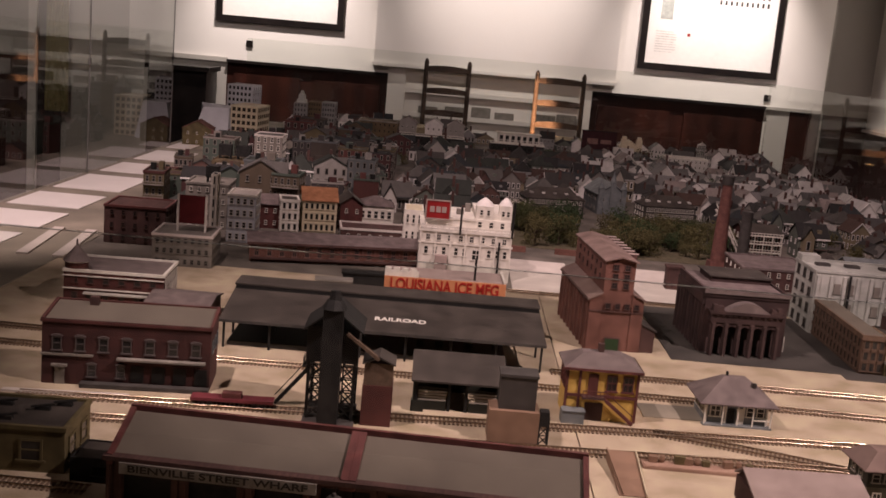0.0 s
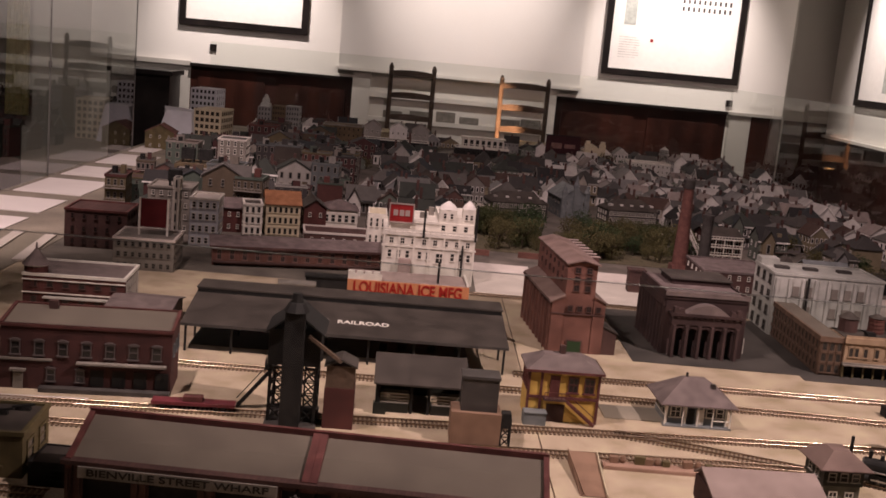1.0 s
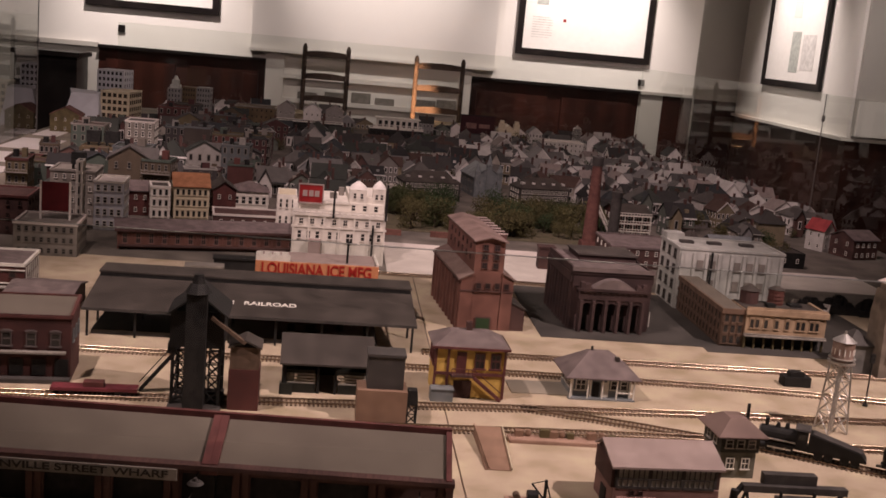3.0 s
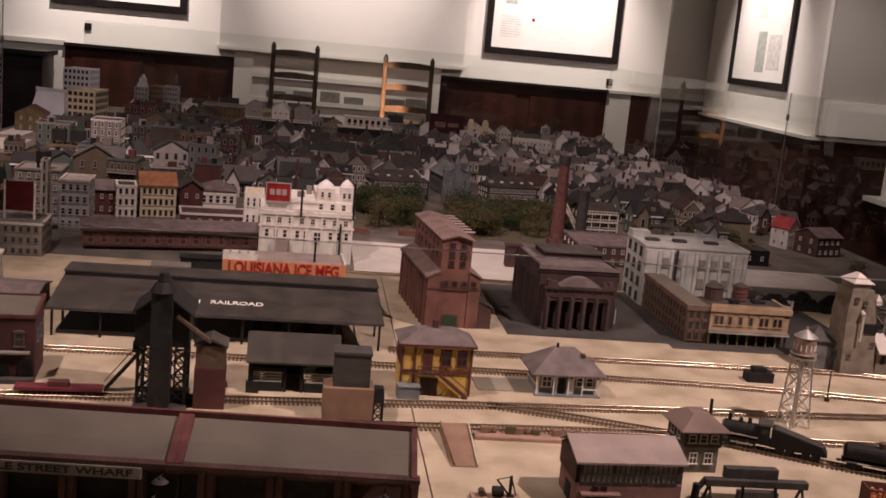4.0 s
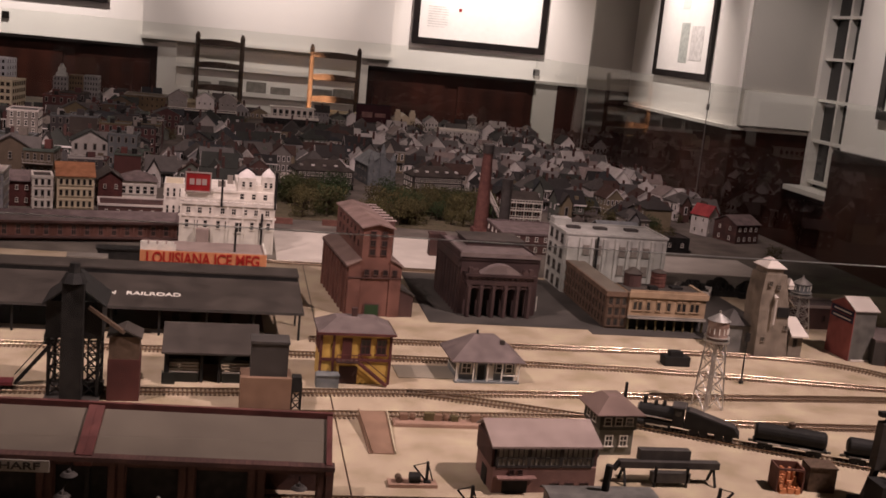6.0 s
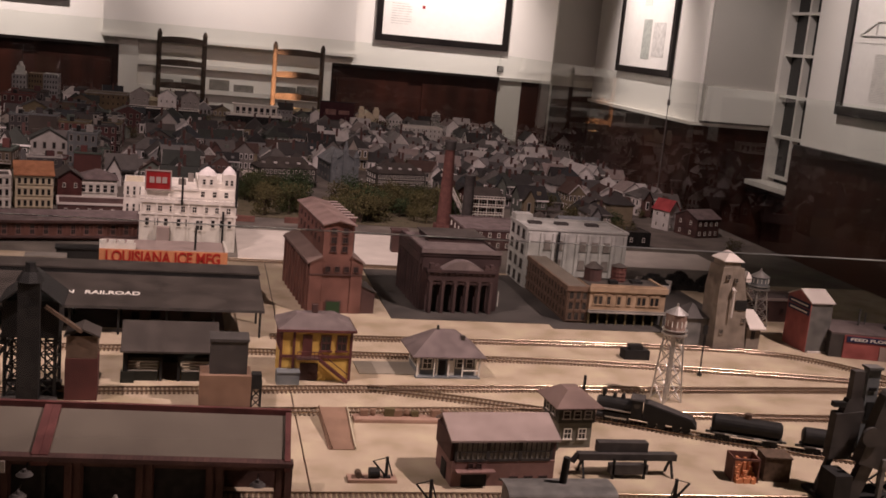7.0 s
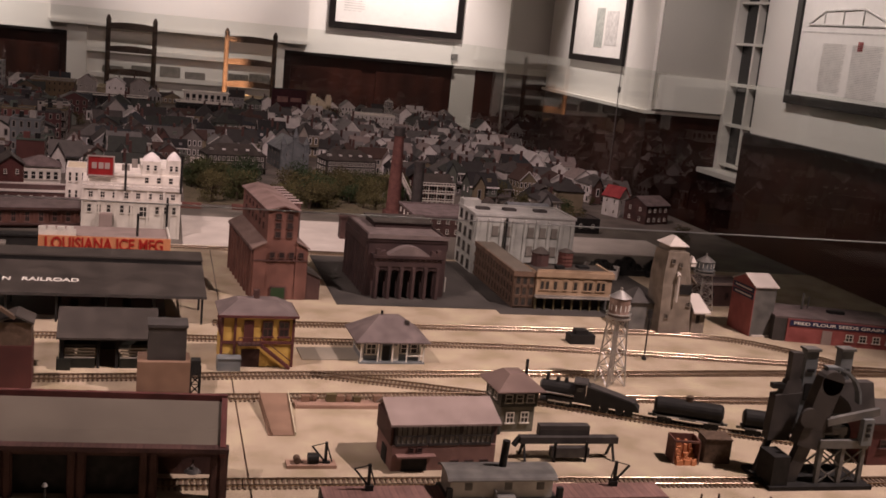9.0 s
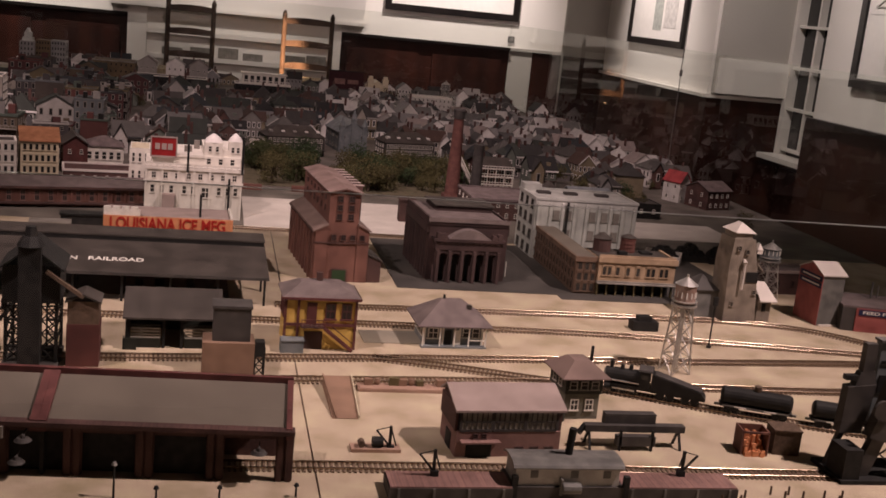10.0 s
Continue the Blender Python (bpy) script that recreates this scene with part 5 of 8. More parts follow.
def station():
    ob = thing("station", 0.535, 1.98, 0, 3, "dark brown brick station with an arched colonnaded front", "model station")
    w, y0, y1, h = 0.128, -0.085, 0.12, 0.112
    part("wall", Geo().box(-w / 2 - 0.008, w / 2 + 0.012, y0 + 0.02, y1, 0, h), STATION_DARK, ob)
    part("roof", Geo().box(-w / 2 - 0.003, w / 2 + 0.007, y0 + 0.024, y1 - 0.004, h - 0.002, h + 0.002), ROOF_MAUVE, ob)
    for xs in (-w / 2 - 0.0125, w / 2 + 0.012):
        part("frieze", Geo().box(xs, xs + 0.0045, y0 + 0.022, y1, 0.088, h - 0.008), STATION_DARK, ob)
    part("parapet", Geo().box(-w / 2 - 0.010, w / 2 + 0.014, y0 + 0.018, y0 + 0.022, h - 0.008, h + 0.004).box(-w / 2 - 0.010, -w / 2 - 0.006, y0 + 0.022, y1, h - 0.008, h + 0.004).box(w / 2 + 0.010, w / 2 + 0.014, y0 + 0.022, y1, h - 0.008, h + 0.004), STATION_DARK, ob)
    part("clerestory", Geo().box(-w / 2 + 0.022, w / 2 + 0.006, 0.02, y1 - 0.02, h + 0.002, h + 0.012), STATION_DARK, ob)
    part("clerestory_roof", Geo().box(-w / 2 + 0.018, w / 2 + 0.009, 0.016, y1 - 0.016, h + 0.012, h + 0.0145), ROOF_DARK, ob)
    part("portico_beam", Geo().box(-w / 2, w / 2, y0, y0 + 0.02, 0.062, 0.078), STATION_DARK, ob)
    part("portico_cornice", Geo().box(-w / 2 - 0.004, w / 2 + 0.004, y0 - 0.004, y0 + 0.02, 0.078, 0.083), STATION_DARK, ob)
    for k in range(13):
        x = -w / 2 + w * k / 12
        part("cornice_block", Geo().box(x - 0.0018, x + 0.0018, y0 - 0.003, y0, 0.0745, 0.0782), STATION_DARK, ob)
    g = Geo()
    n = 10
    arc = [(-0.040 + 0.080 * k / n, 0.083 + 0.017 * math.sin(math.pi * k / n)) for k in range(n + 1)]
    for (xa, za), (xb, zb) in zip(arc, arc[1:]):
        g.hexa([(xa, y0 - 0.002, 0.083), (xb, y0 - 0.002, 0.083), (xb, y0 + 0.018, 0.083), (xa, y0 + 0.018, 0.083), (xa, y0 - 0.002, za + 0.0005), (xb, y0 - 0.002, zb + 0.0005), (xb, y0 + 0.018, zb + 0.0005), (xa, y0 + 0.018, za + 0.0005)])
    part("pediment", g, ROOF_MAUVE, ob, "paler rounded pediment")
    for sg in (-1, 1):
        part("pediment_scroll", Geo().hexa([(sg * 0.042, y0 - 0.001, 0.083), (sg * 0.062, y0 - 0.001, 0.083), (sg * 0.062, y0 + 0.012, 0.083), (sg * 0.042, y0 + 0.012, 0.083),
                                            (sg * 0.044, y0 - 0.001, 0.092), (sg * 0.060, y0 - 0.001, 0.086), (sg * 0.060, y0 + 0.012, 0.086), (sg * 0.044, y0 + 0.012, 0.092)]), STATION_BRICK_LIT, ob)
        part("end_block", Geo().box(sg * 0.058 - 0.004, sg * 0.058 + 0.004, y0 - 0.002, y0 + 0.010, 0.083, 0.0935), STATION_BRICK_LIT, ob)
    part("attic_band", Geo().box(-w / 2 - 0.012, w / 2 + 0.016, y0 + 0.0155, y0 + 0.0175, h - 0.002, h + 0.006), ROOF_MAUVE, ob)
    n = 5
    for k in range(n + 1):
        x = -w / 2 + 0.006 + (w - 0.012) * k / n
        part("column", Geo().box(x - 0.0038, x + 0.0038, y0, y0 + 0.010, 0, 0.062).box(x - 0.0024, x + 0.0024, y0 - 0.003, y0, 0, 0.060), STATION_BRICK_LIT, ob)
    for k in range(n):
        x = -w / 2 + 0.006 + (w - 0.012) * (k + 0.5) / n
        g = Geo()
        m = 6
        for j in range(m):
            a0, a1 = math.pi * j / m, math.pi * (j + 1) / m
            r = 0.0082
            p = [(x - r * math.cos(a), 0.048 + r * math.sin(a)) for a in (a0, a1)]
            g.hexa([(p[0][0], y0 + 0.002, p[0][1]), (p[1][0], y0 + 0.002, p[1][1]), (p[1][0], y0 + 0.008, p[1][1]), (p[0][0], y0 + 0.008, p[0][1]),
                    (p[0][0], y0 + 0.002, 0.062), (p[1][0], y0 + 0.002, 0.062), (p[1][0], y0 + 0.008, 0.062), (p[0][0], y0 + 0.008, 0.062)])
        part("arch", g, STATION_DARK, ob)
        part("porch_door", Geo().box(x - 0.006, x + 0.006, y0 + 0.018, y0 + 0.0205, 0, 0.048), BLACK, ob)
    for s in (-1, 1):
        xs = -w / 2 - 0.008 if s < 0 else w / 2 + 0.012
        for k in range(9):
            y = y0 + 0.03 + k * 0.0215
            part("side_pier", Geo().box(min(xs, xs + s * 0.004), max(xs, xs + s * 0.004), y - 0.003, y + 0.003, 0, 0.088), STATION_BRICK_LIT, ob)
            if k < 8:
                part("side_window", Geo().box(min(xs, xs + s * 0.001), max(xs, xs + s * 0.001), y + 0.005, y + 0.0165, 0.012, 0.080), GLASS_DARK, ob)
    part("lamp_post", Geo().tube((w / 2 + 0.03, y0 + 0.06, 0), (w / 2 + 0.03, y0 + 0.06, 0.03), 0.001), WHITE, ob)
    return ob


station()
lone("brick_kiosk", Geo().box(-0.018, 0.018, -0.015, 0.015, 0, 0.05).box(-0.02, 0.02, -0.017, 0.017, 0.05, 0.054), BRICK_DARK, "small brown brick block behind the station", "model building", "", 0.515, 2.44)


def white_warehouse():
    ob = building("white_warehouse", "whitewashed warehouse block with pilasters and a flat roof", 0.728, 0.950, 2.133, 2.262, 0.127, WHITEWASH, WHITEWASH, rz=0.5, floors=4, south=0, side=3, ww=0.015, wh=0.019, frame=GREYBOX, trim=WHITEWASH, sides="w")
    w, d = 0.222, 0.129
    for k in range(9):
        x = -w / 2 + 0.006 + (w - 0.012) * k / 8
        part("pilaster", Geo().box(x - 0.003, x + 0.003, -d / 2 - 0.004, -d / 2, 0, 0.119), WHITEWASH, ob)
    for k in (1, 2, 4, 5, 6):
        x = -w / 2 + 0.006 + (w - 0.012) * (k + 0.5) / 8
        for z in (0.045, 0.085):
            part("blind_window", Geo().box(x - 0.0065, x + 0.0065, -d / 2 - 0.0012, -d / 2 + 0.001, z, z + 0.019).box(x - 0.008, x + 0.008, -d / 2 - 0.002, -d / 2 + 0.001, z - 0.002, z), GREY_BLD, ob, "grey boarded window")
    part("downpipe", Geo().box(-0.045, -0.041, -d / 2 - 0.006, -d / 2 - 0.003, 0, 0.122), BLACK, ob)
    for x in (-0.075, -0.015, 0.055):
        part("skylight", Geo().box(x - 0.014, x + 0.014, 0.0, 0.018, 0.124, 0.131), GREYBOX, ob)
    part("penthouse", Geo().box(-w / 2, -w / 2 + 0.038, 0.03, d / 2, 0.125, 0.141), WHITEWASH, ob)
    return ob


white_warehouse()


def corner_block():
    ob = thing("corner_block", 0.835, 1.95, 0, 0, "tan three-storey corner block with a shopfront arcade", "model building")
    # long side wing
    part("wing_wall", Geo().box(-0.10, -0.058, -0.09, 0.19, 0, 0.068), WING_TAN, ob)
    part("wing_roof", Geo().box(-0.097, -0.061, -0.087, 0.187, 0.068, 0.070), ROOF_GREY, ob)
    part("front_wall", Geo().box(-0.058, 0.092, -0.095, -0.01, 0.026, 0.070), OCHRE, ob)
    part("front_roof", Geo().box(-0.056, 0.090, -0.091, -0.012, 0.0698, 0.0712), ROOF_DARK, ob)
    part("cornice", Geo().box(-0.060, 0.095, -0.099, -0.094, 0.064, 0.074).box(0.090, 0.095, -0.094, -0.01, 0.064, 0.074), OCHRE, ob)
    part("belt_course", Geo().box(-0.060, 0.095, -0.098, -0.095, 0.026, 0.029), GREY_BLD, ob)
    part("shop_awning", Geo().box(-0.060, 0.094, -0.104, -0.094, 0.0245, 0.026), GREY_BLD, ob, "grey shopfront awning")
    part("front_parapet", Geo().box(-0.058, 0.092, -0.0945, -0.0925, 0.074, 0.0775), OCHRE, ob)
    part("shop_back", Geo().box(-0.058, 0.090, -0.078, -0.01, 0, 0.026), BLACK, ob)
    for k in range(9):
        x = -0.056 + 0.146 * k / 8
        part("shop_post", Geo().box(x - 0.0016, x + 0.0016, -0.095, -0.091, 0, 0.026), OLIVE, ob)
    for x0, n in ((-0.052, 2), (-0.026, 1), (-0.006, 1), (0.014, 1), (0.034, 2), (0.060, 2)):
        windows(ob, "s", x0, x0 + 0.010 * n, n, -0.095, 0.039, 0.0085, 0.018, OCHRE, 1, True)
    for z in (0.006, 0.026, 0.046):
        windows(ob, "w", -0.085, 0.185, 14, -0.10, z, 0.011, 0.016, WING_TAN, 1, True)
        windows(ob, "s", -0.099, -0.060, 3, -0.09, z, 0.0095, 0.016, WING_TAN, 1, True)
    part("wing_cornice", Geo().box(-0.103, -0.057, -0.093, -0.089, 0.062, 0.071).box(-0.103, -0.099, -0.089, 0.19, 0.062, 0.071), WING_TAN, ob)
    t = part("roof_tank", Geo().tube((-0.033, -0.03, 0.071), (-0.033, -0.03, 0.096), 0.017, 0.017, 14), BRICK_DARK, ob, "dark wooden roof tank")
    part("tank_cap", Geo().tube((-0.033, -0.03, 0.096), (-0.033, -0.03, 0.107), 0.019, 0.002, 14), ROOF_DARK, t)
    t = part("roof_tank", Geo().tube((0.018, -0.03, 0.071), (0.018, -0.03, 0.100), 0.014, 0.014, 14), BRICK, ob, "rusty round roof tank")
    g = Geo()
    for k in range(4):
        g.tube((0.018, -0.03, 0.074 + k * 0.007), (0.018, -0.03, 0.0755 + k * 0.007), 0.0152, 0.0152, 14)
    part("tank_hoop", g, MAROON, t)
    part("tank_cap", Geo().tube((0.018, -0.03, 0.100), (0.018, -0.03, 0.106), 0.016, 0.003, 14), ROOF_DARK, t)
    part("roof_plant", Geo().box(-0.01, 0.006, -0.065, -0.05, 0.0712, 0.078).box(0.04, 0.062, -0.05, -0.03, 0.0712, 0.076), BLACK, ob)
    return ob


corner_block()
def coal_bin(x, y, rz, w, d):
    ob = thing("coal_bin", x, y, 0, rz, "open pale-rimmed bin heaped with black coal", "coal bin", "coal bins")
    for a in (-1, 1):
        part("side_wall", Geo().box(a * w / 2 - 0.0015, a * w / 2 + 0.0015, -d / 2, d / 2, 0, 0.020), LOT, ob)
        part("end_wall", Geo().box(-w / 2 + 0.0015, w / 2 - 0.0015, a * d / 2 - 0.0015, a * d / 2 + 0.0015, 0, 0.020), LOT, ob)
    part("coal", coal(w * 0.46, d * 0.46, int(x * 1000)), BLACK, ob, "heap of black coal")


def coal(rx, ry, seed):
    g, rnd = Geo(), random.Random(seed)
    g.box(-rx, rx, -ry, ry, 0, 0.012, taper=0.002)
    for k in range(90):
        a, q = rnd.uniform(0, 6.28), rnd.uniform(0, 1) ** 0.5
        px, py, e = math.cos(a) * q * rx * 0.95, math.sin(a) * q * ry * 0.95, rnd.uniform(0.002, 0.0042)
        pz = 0.012 + 0.022 * (1 - q * q)
        g.box(px - e, px + e, py - e, py + e, 0.008, pz + e, taper=e * 0.4)
    return g


coal_bin(1.035, 2.165, -28, 0.075, 0.060)
for x, y, r in ((1.110, 2.20, 0.036), (1.175, 2.185, 0.030)):
    lone("coal_heap", coal(r, r * 0.8, int(x * 1000)), BLACK, "black heap of model coal behind the corner block", "coal heap", "coal heaps", x, y)


def mill():
    ob = thing("grain_mill", 1.003, 1.75, 0, 2, "tall weathered grey wooden mill with a tin cupola", "model mill")
    part("tower_wall", Geo().hexa([(-0.042, -0.038, 0), (0.021, -0.038, 0), (0.021, 0.018, 0), (-0.042, 0.018, 0), (-0.044, -0.036, 0.108), (0.010, -0.036, 0.108), (0.010, 0.016, 0.108), (-0.044, 0.016, 0.108)]), WOODGREY, ob)
    part("upper_wall", Geo().hexa([(-0.044, -0.036, 0.108), (0.008, -0.036, 0.108), (0.008, 0.016, 0.108), (-0.044, 0.016, 0.108), (-0.040, -0.035, 0.150), (0.000, -0.035, 0.150), (0.000, 0.014, 0.150), (-0.040, 0.014, 0.150)]), WOODGREY, ob)
    part("shoulder_roof", Geo().hexa([(0.009, -0.038, 0.107), (0.023, -0.038, 0.092), (0.023, 0.018, 0.092), (0.009, 0.018, 0.107), (0.009, -0.038, 0.1095), (0.023, -0.038, 0.0945), (0.023, 0.018, 0.0945), (0.009, 0.018, 0.1095)]), WOODGREY, ob)
    part("cupola", Geo().box(-0.037, -0.006, -0.032, 0.010, 0.150, 0.160), WOODGREY, ob)
    part("cupola_roof", Geo().box(-0.041, -0.002, -0.036, 0.014, 0.1600, 0.1612).hip(-0.037, -0.006, -0.032, 0.010, 0.1612, 0.015, 0.004), LOT, ob, "pale tin roof")
    part("side_hood", Geo().box(0.006, 0.016, -0.036, -0.018, 0.125, 0.132).hip(0.007, 0.015, -0.035, -0.019, 0.132, 0.011, 0.002), LOT, ob, "small pale tin hood")
    part("lean_to_wall", Geo().box(0.023, 0.049, -0.036, 0.02, 0, 0.042), WOODGREY, ob)
    part("lean_to_roof", Geo().hexa([(0.021, -0.046, 0.041), (0.054, -0.046, 0.041), (0.048, -0.004, 0.066), (0.026, -0.004, 0.066), (0.021, -0.046, 0.0435), (0.054, -0.046, 0.0435), (0.048, -0.004, 0.0685), (0.026, -0.004, 0.0685)]), LOT, ob, "pale tin lean-to roof")
    part("lean_to_door", Geo().box(0.031, 0.038, -0.0372, -0.0345, 0.022, 0.036), BLACK, ob)
    part("opening", Geo().box(-0.009, 0.013, -0.0385, -0.0345, 0.074, 0.092), BLACK, ob, "dark square loft opening")
    for x, z in ((0.010, 0.052), (-0.014, 0.124), (-0.030, 0.130), (-0.030, 0.03)):
        windows(ob, "s", x - 0.004, x + 0.004, 1, -0.0375, z, 0.007, 0.008, WOODGREY, 2)
    part("spout", Geo().tube((-0.018, -0.044, 0.062), (-0.018, -0.044, 0.108), 0.0018).tube((-0.018, -0.044, 0.108), (-0.018, -0.037, 0.114), 0.0045, 0.002), LOT, ob, "pale tin spout")
    part("annex", Geo().box(-0.088, -0.044, -0.012, 0.036, 0, 0.050), STEELGREY, ob)
    part("annex_roof", Geo().box(-0.092, -0.044, -0.016, 0.040, 0.050, 0.0515).hip(-0.088, -0.046, -0.012, 0.036, 0.0515, 0.022, 0.003), GREYBOX, ob)
    return ob


mill()


def water_tower(x, y, r, legs_z, top_z, tank, label):
    ob = thing("water_tower", x, y, 0, 12, label, "model water tower", "water towers")
    n, z1 = 4, legs_z
    R0, R1 = r * 1.5, r * 0.92
    feet = [(math.cos(math.pi / 4 + math.pi / 2 * k), math.sin(math.pi / 4 + math.pi / 2 * k)) for k in range(n)]
    for c, s in feet:
        part("leg", Geo().beam((c * R0, s * R0, 0), (c * R1, s * R1, z1), 0.0022), SILVER, ob)
    g = Geo()
    for k in range(n):
        (c0, s0), (c1, s1) = feet[k], feet[(k + 1) % n]
        for j in range(4):
            za, zb = z1 * j / 4, z1 * (j + 1) / 4
            ra, rb = R0 + (R1 - R0) * j / 4, R0 + (R1 - R0) * (j + 1) / 4
            g.beam((c0 * ra, s0 * ra, za), (c1 * rb, s1 * rb, zb), 0.0011).beam((c1 * ra, s1 * ra, za), (c0 * rb, s0 * rb, zb), 0.0011).beam((c0 * rb, s0 * rb, zb), (c1 * rb, s1 * rb, zb), 0.0012)
    part("bracing", g, SILVER, ob, "thin silver cross bracing")
    part("standpipe", Geo().tube((0, 0, 0), (0, 0, z1), 0.002), SILVER, ob)
    part("gallery", Geo().tube((0, 0, z1 - 0.001), (0, 0, z1 + 0.002), r * 1.25, r * 1.25, 18).tube((0, 0, z1 + 0.006), (0, 0, z1 + 0.0072), r * 1.26, r * 1.26, 18), SILVER, ob)
    part("tank", Geo().tube((0, 0, z1 - r * 0.4), (0, 0, z1), r * 0.5, r, 18).tube((0, 0, z1), (0, 0, top_z), r, r, 18), tank, ob)
    g = Geo()
    for k in range(9):
        a = math.pi * (0.9 + 1.2 * k / 8)
        p = Vector((math.cos(a), math.sin(a), 0)) * (r + 0.0003)
        g.beam(p + Vector((0, 0, z1 + 0.012)), p + Vector((0, 0, z1 + 0.021)), 0.0014, 0.0006)
    part("faded_writing", g, LETTER_WHITE, ob)
    part("cone_roof", Geo().tube((0, 0, top_z), (0, 0, top_z + r * 0.72), r * 1.12, 0.001, 18).tube((0, 0, top_z + r * 0.7), (0, 0, top_z + r * 0.95), 0.0018, 0.0018, 8), SILVER, ob, "bright silver cone roof")
    return ob


water_tower(0.757, 1.438, 0.0152, 0.103, 0.134, TANKBROWN, "silver-legged water tower with a rusty pinkish tank")
water_tower(1.140, 1.90, 0.017, 0.074, 0.098, SLATE, "white and blue water tower behind the mill")
lone("signal_mast", Geo().tube((0, 0, 0), (0, 0, 0.085), 0.0014, 0.001).box(-0.004, 0.004, -0.001, 0.001, 0.070, 0.084).tube((0, 0, 0), (0, 0, 0.004), 0.004), BLACK, "thin black signal mast beside the track", "signal mast", "", 0.868, 1.56)
# black block stands in for the water tower's shadow between the tracks
lone("model_pump", Geo().box(-0.022, 0.022, -0.012, 0.012, 0, 0.016).box(-0.012, 0.010, -0.008, 0.008, 0.016, 0.024), BLACK, "low black block in place of the water tower's shadow", "pump house", "", 0.79, 1.648)


def feed_tower():
    ob = thing("feed_tower", 1.166, 1.752, 0, 3, "narrow grey shed with a red painted side and tin roof", "model building")
    w, d, h, r = 0.044, 0.074, 0.093, 0.016
    part("wall", walls(w, d, h, rise=r, along="x"), STEELGREY, ob)
    g = Geo().box(-w / 2 - 0.0015, -w / 2 - 0.0002, -d / 2, d / 2, 0, h)
    g.hexa([(-w / 2 - 0.0015, -d / 2, h), (-w / 2 - 0.0002, -d / 2, h), (-w / 2 - 0.0002, d / 2, h), (-w / 2 - 0.0015, d / 2, h), (-w / 2 - 0.0015, -0.001, h + r - 0.001), (-w / 2 - 0.0002, -0.001, h + r - 0.001), (-w / 2 - 0.0002, 0.001, h + r - 0.001), (-w / 2 - 0.0015, 0.001, h + r - 0.001)])
    part("painted_side", g, REDPAINT, ob, "red painted advertising side")
    for z in (0.068, 0.080):
        b = part("sign_band", Geo().box(-w / 2 - 0.0024, -w / 2 - 0.0015, -d / 2 + 0.002, d / 2 - 0.004, z, z + 0.0095), NAVY, ob)
        part("sign_bar", Geo().box(-w / 2 - 0.0031, -w / 2 - 0.0024, -d / 2 + 0.008, d / 2 - 0.012, z + 0.0035, z + 0.006), LETTER_WHITE, b)
    part("roof", roof_shell(w, d, h, r, "x", 0.003), LOT, ob, "pale tin roof")
    part("base_sill", Geo().box(-w / 2 + 0.004, w / 2, -d / 2 - 0.004, -d / 2, 0, 0.003), LOT, ob)
    return ob


feed_tower()


def feed_store():
    ob = thing("feed_store", 1.308, 1.72, 0, -13, "long low red-fronted feed store with a dark flat roof", "model building")
    w, d, h = 0.235, 0.105, 0.043
    part("wall", walls(w, d, h), GREYBOX, ob)
    part("roof", Geo().box(-w / 2, w / 2, -d / 2, d / 2, h - 0.001, h + 0.003), ROOF_MAUVE, ob)
    part("red_front", Geo().box(-w / 2 + 0.024, w / 2, -d / 2 - 0.002, -d / 2, 0.0, h), REDPAINT, ob, "red painted shop front")
    b = part("sign_band", Geo().box(-w / 2 + 0.028, w / 2 - 0.004, -d / 2 - 0.0034, -d / 2 - 0.002, 0.0305, 0.041), NAVY, ob)
    lettering("letters", "FEED FLOUR SEEDS GRAIN", 0.0075, LETTER_WHITE, b, pose(0.0, -d / 2 - 0.0038, 0.0358, 90), 0.165, 0.0003)
    windows(ob, "s", 0.01, 0.11, 4, -d / 2 - 0.002, 0.010, 0.014, 0.013, WHITE, 3)
    part("door", Geo().box(-0.028, -0.010, -d / 2 - 0.0032, -d / 2 - 0.002, 0, 0.026), ROOF_PINK, ob)
    windows(ob, "w", -0.04, 0.0, 1, -w / 2, 0.012, 0.014, 0.018, BLACK, 2)
    part("roof_vent", Geo().box(0.0, 0.03, 0.0, 0.014, h + 0.003, h + 0.008), BLACK, ob)
    part("stack", Geo().tube((-0.045, 0.02, h), (-0.045, 0.02, h + 0.034), 0.002), STEELGREY, ob)
    part("stack", Geo().tube((-0.03, 0.03, h), (-0.03, 0.03, h + 0.026), 0.0015), STEELGREY, ob)
    return ob


feed_store()
lone("tool_shed", walls(0.05, 0.04, 0.032).box(-0.027, 0.027, -0.022, 0.022, 0.032, 0.035), BLACK, "dark low shed behind the feed tower", "model shed", "", 1.24, 1.86)


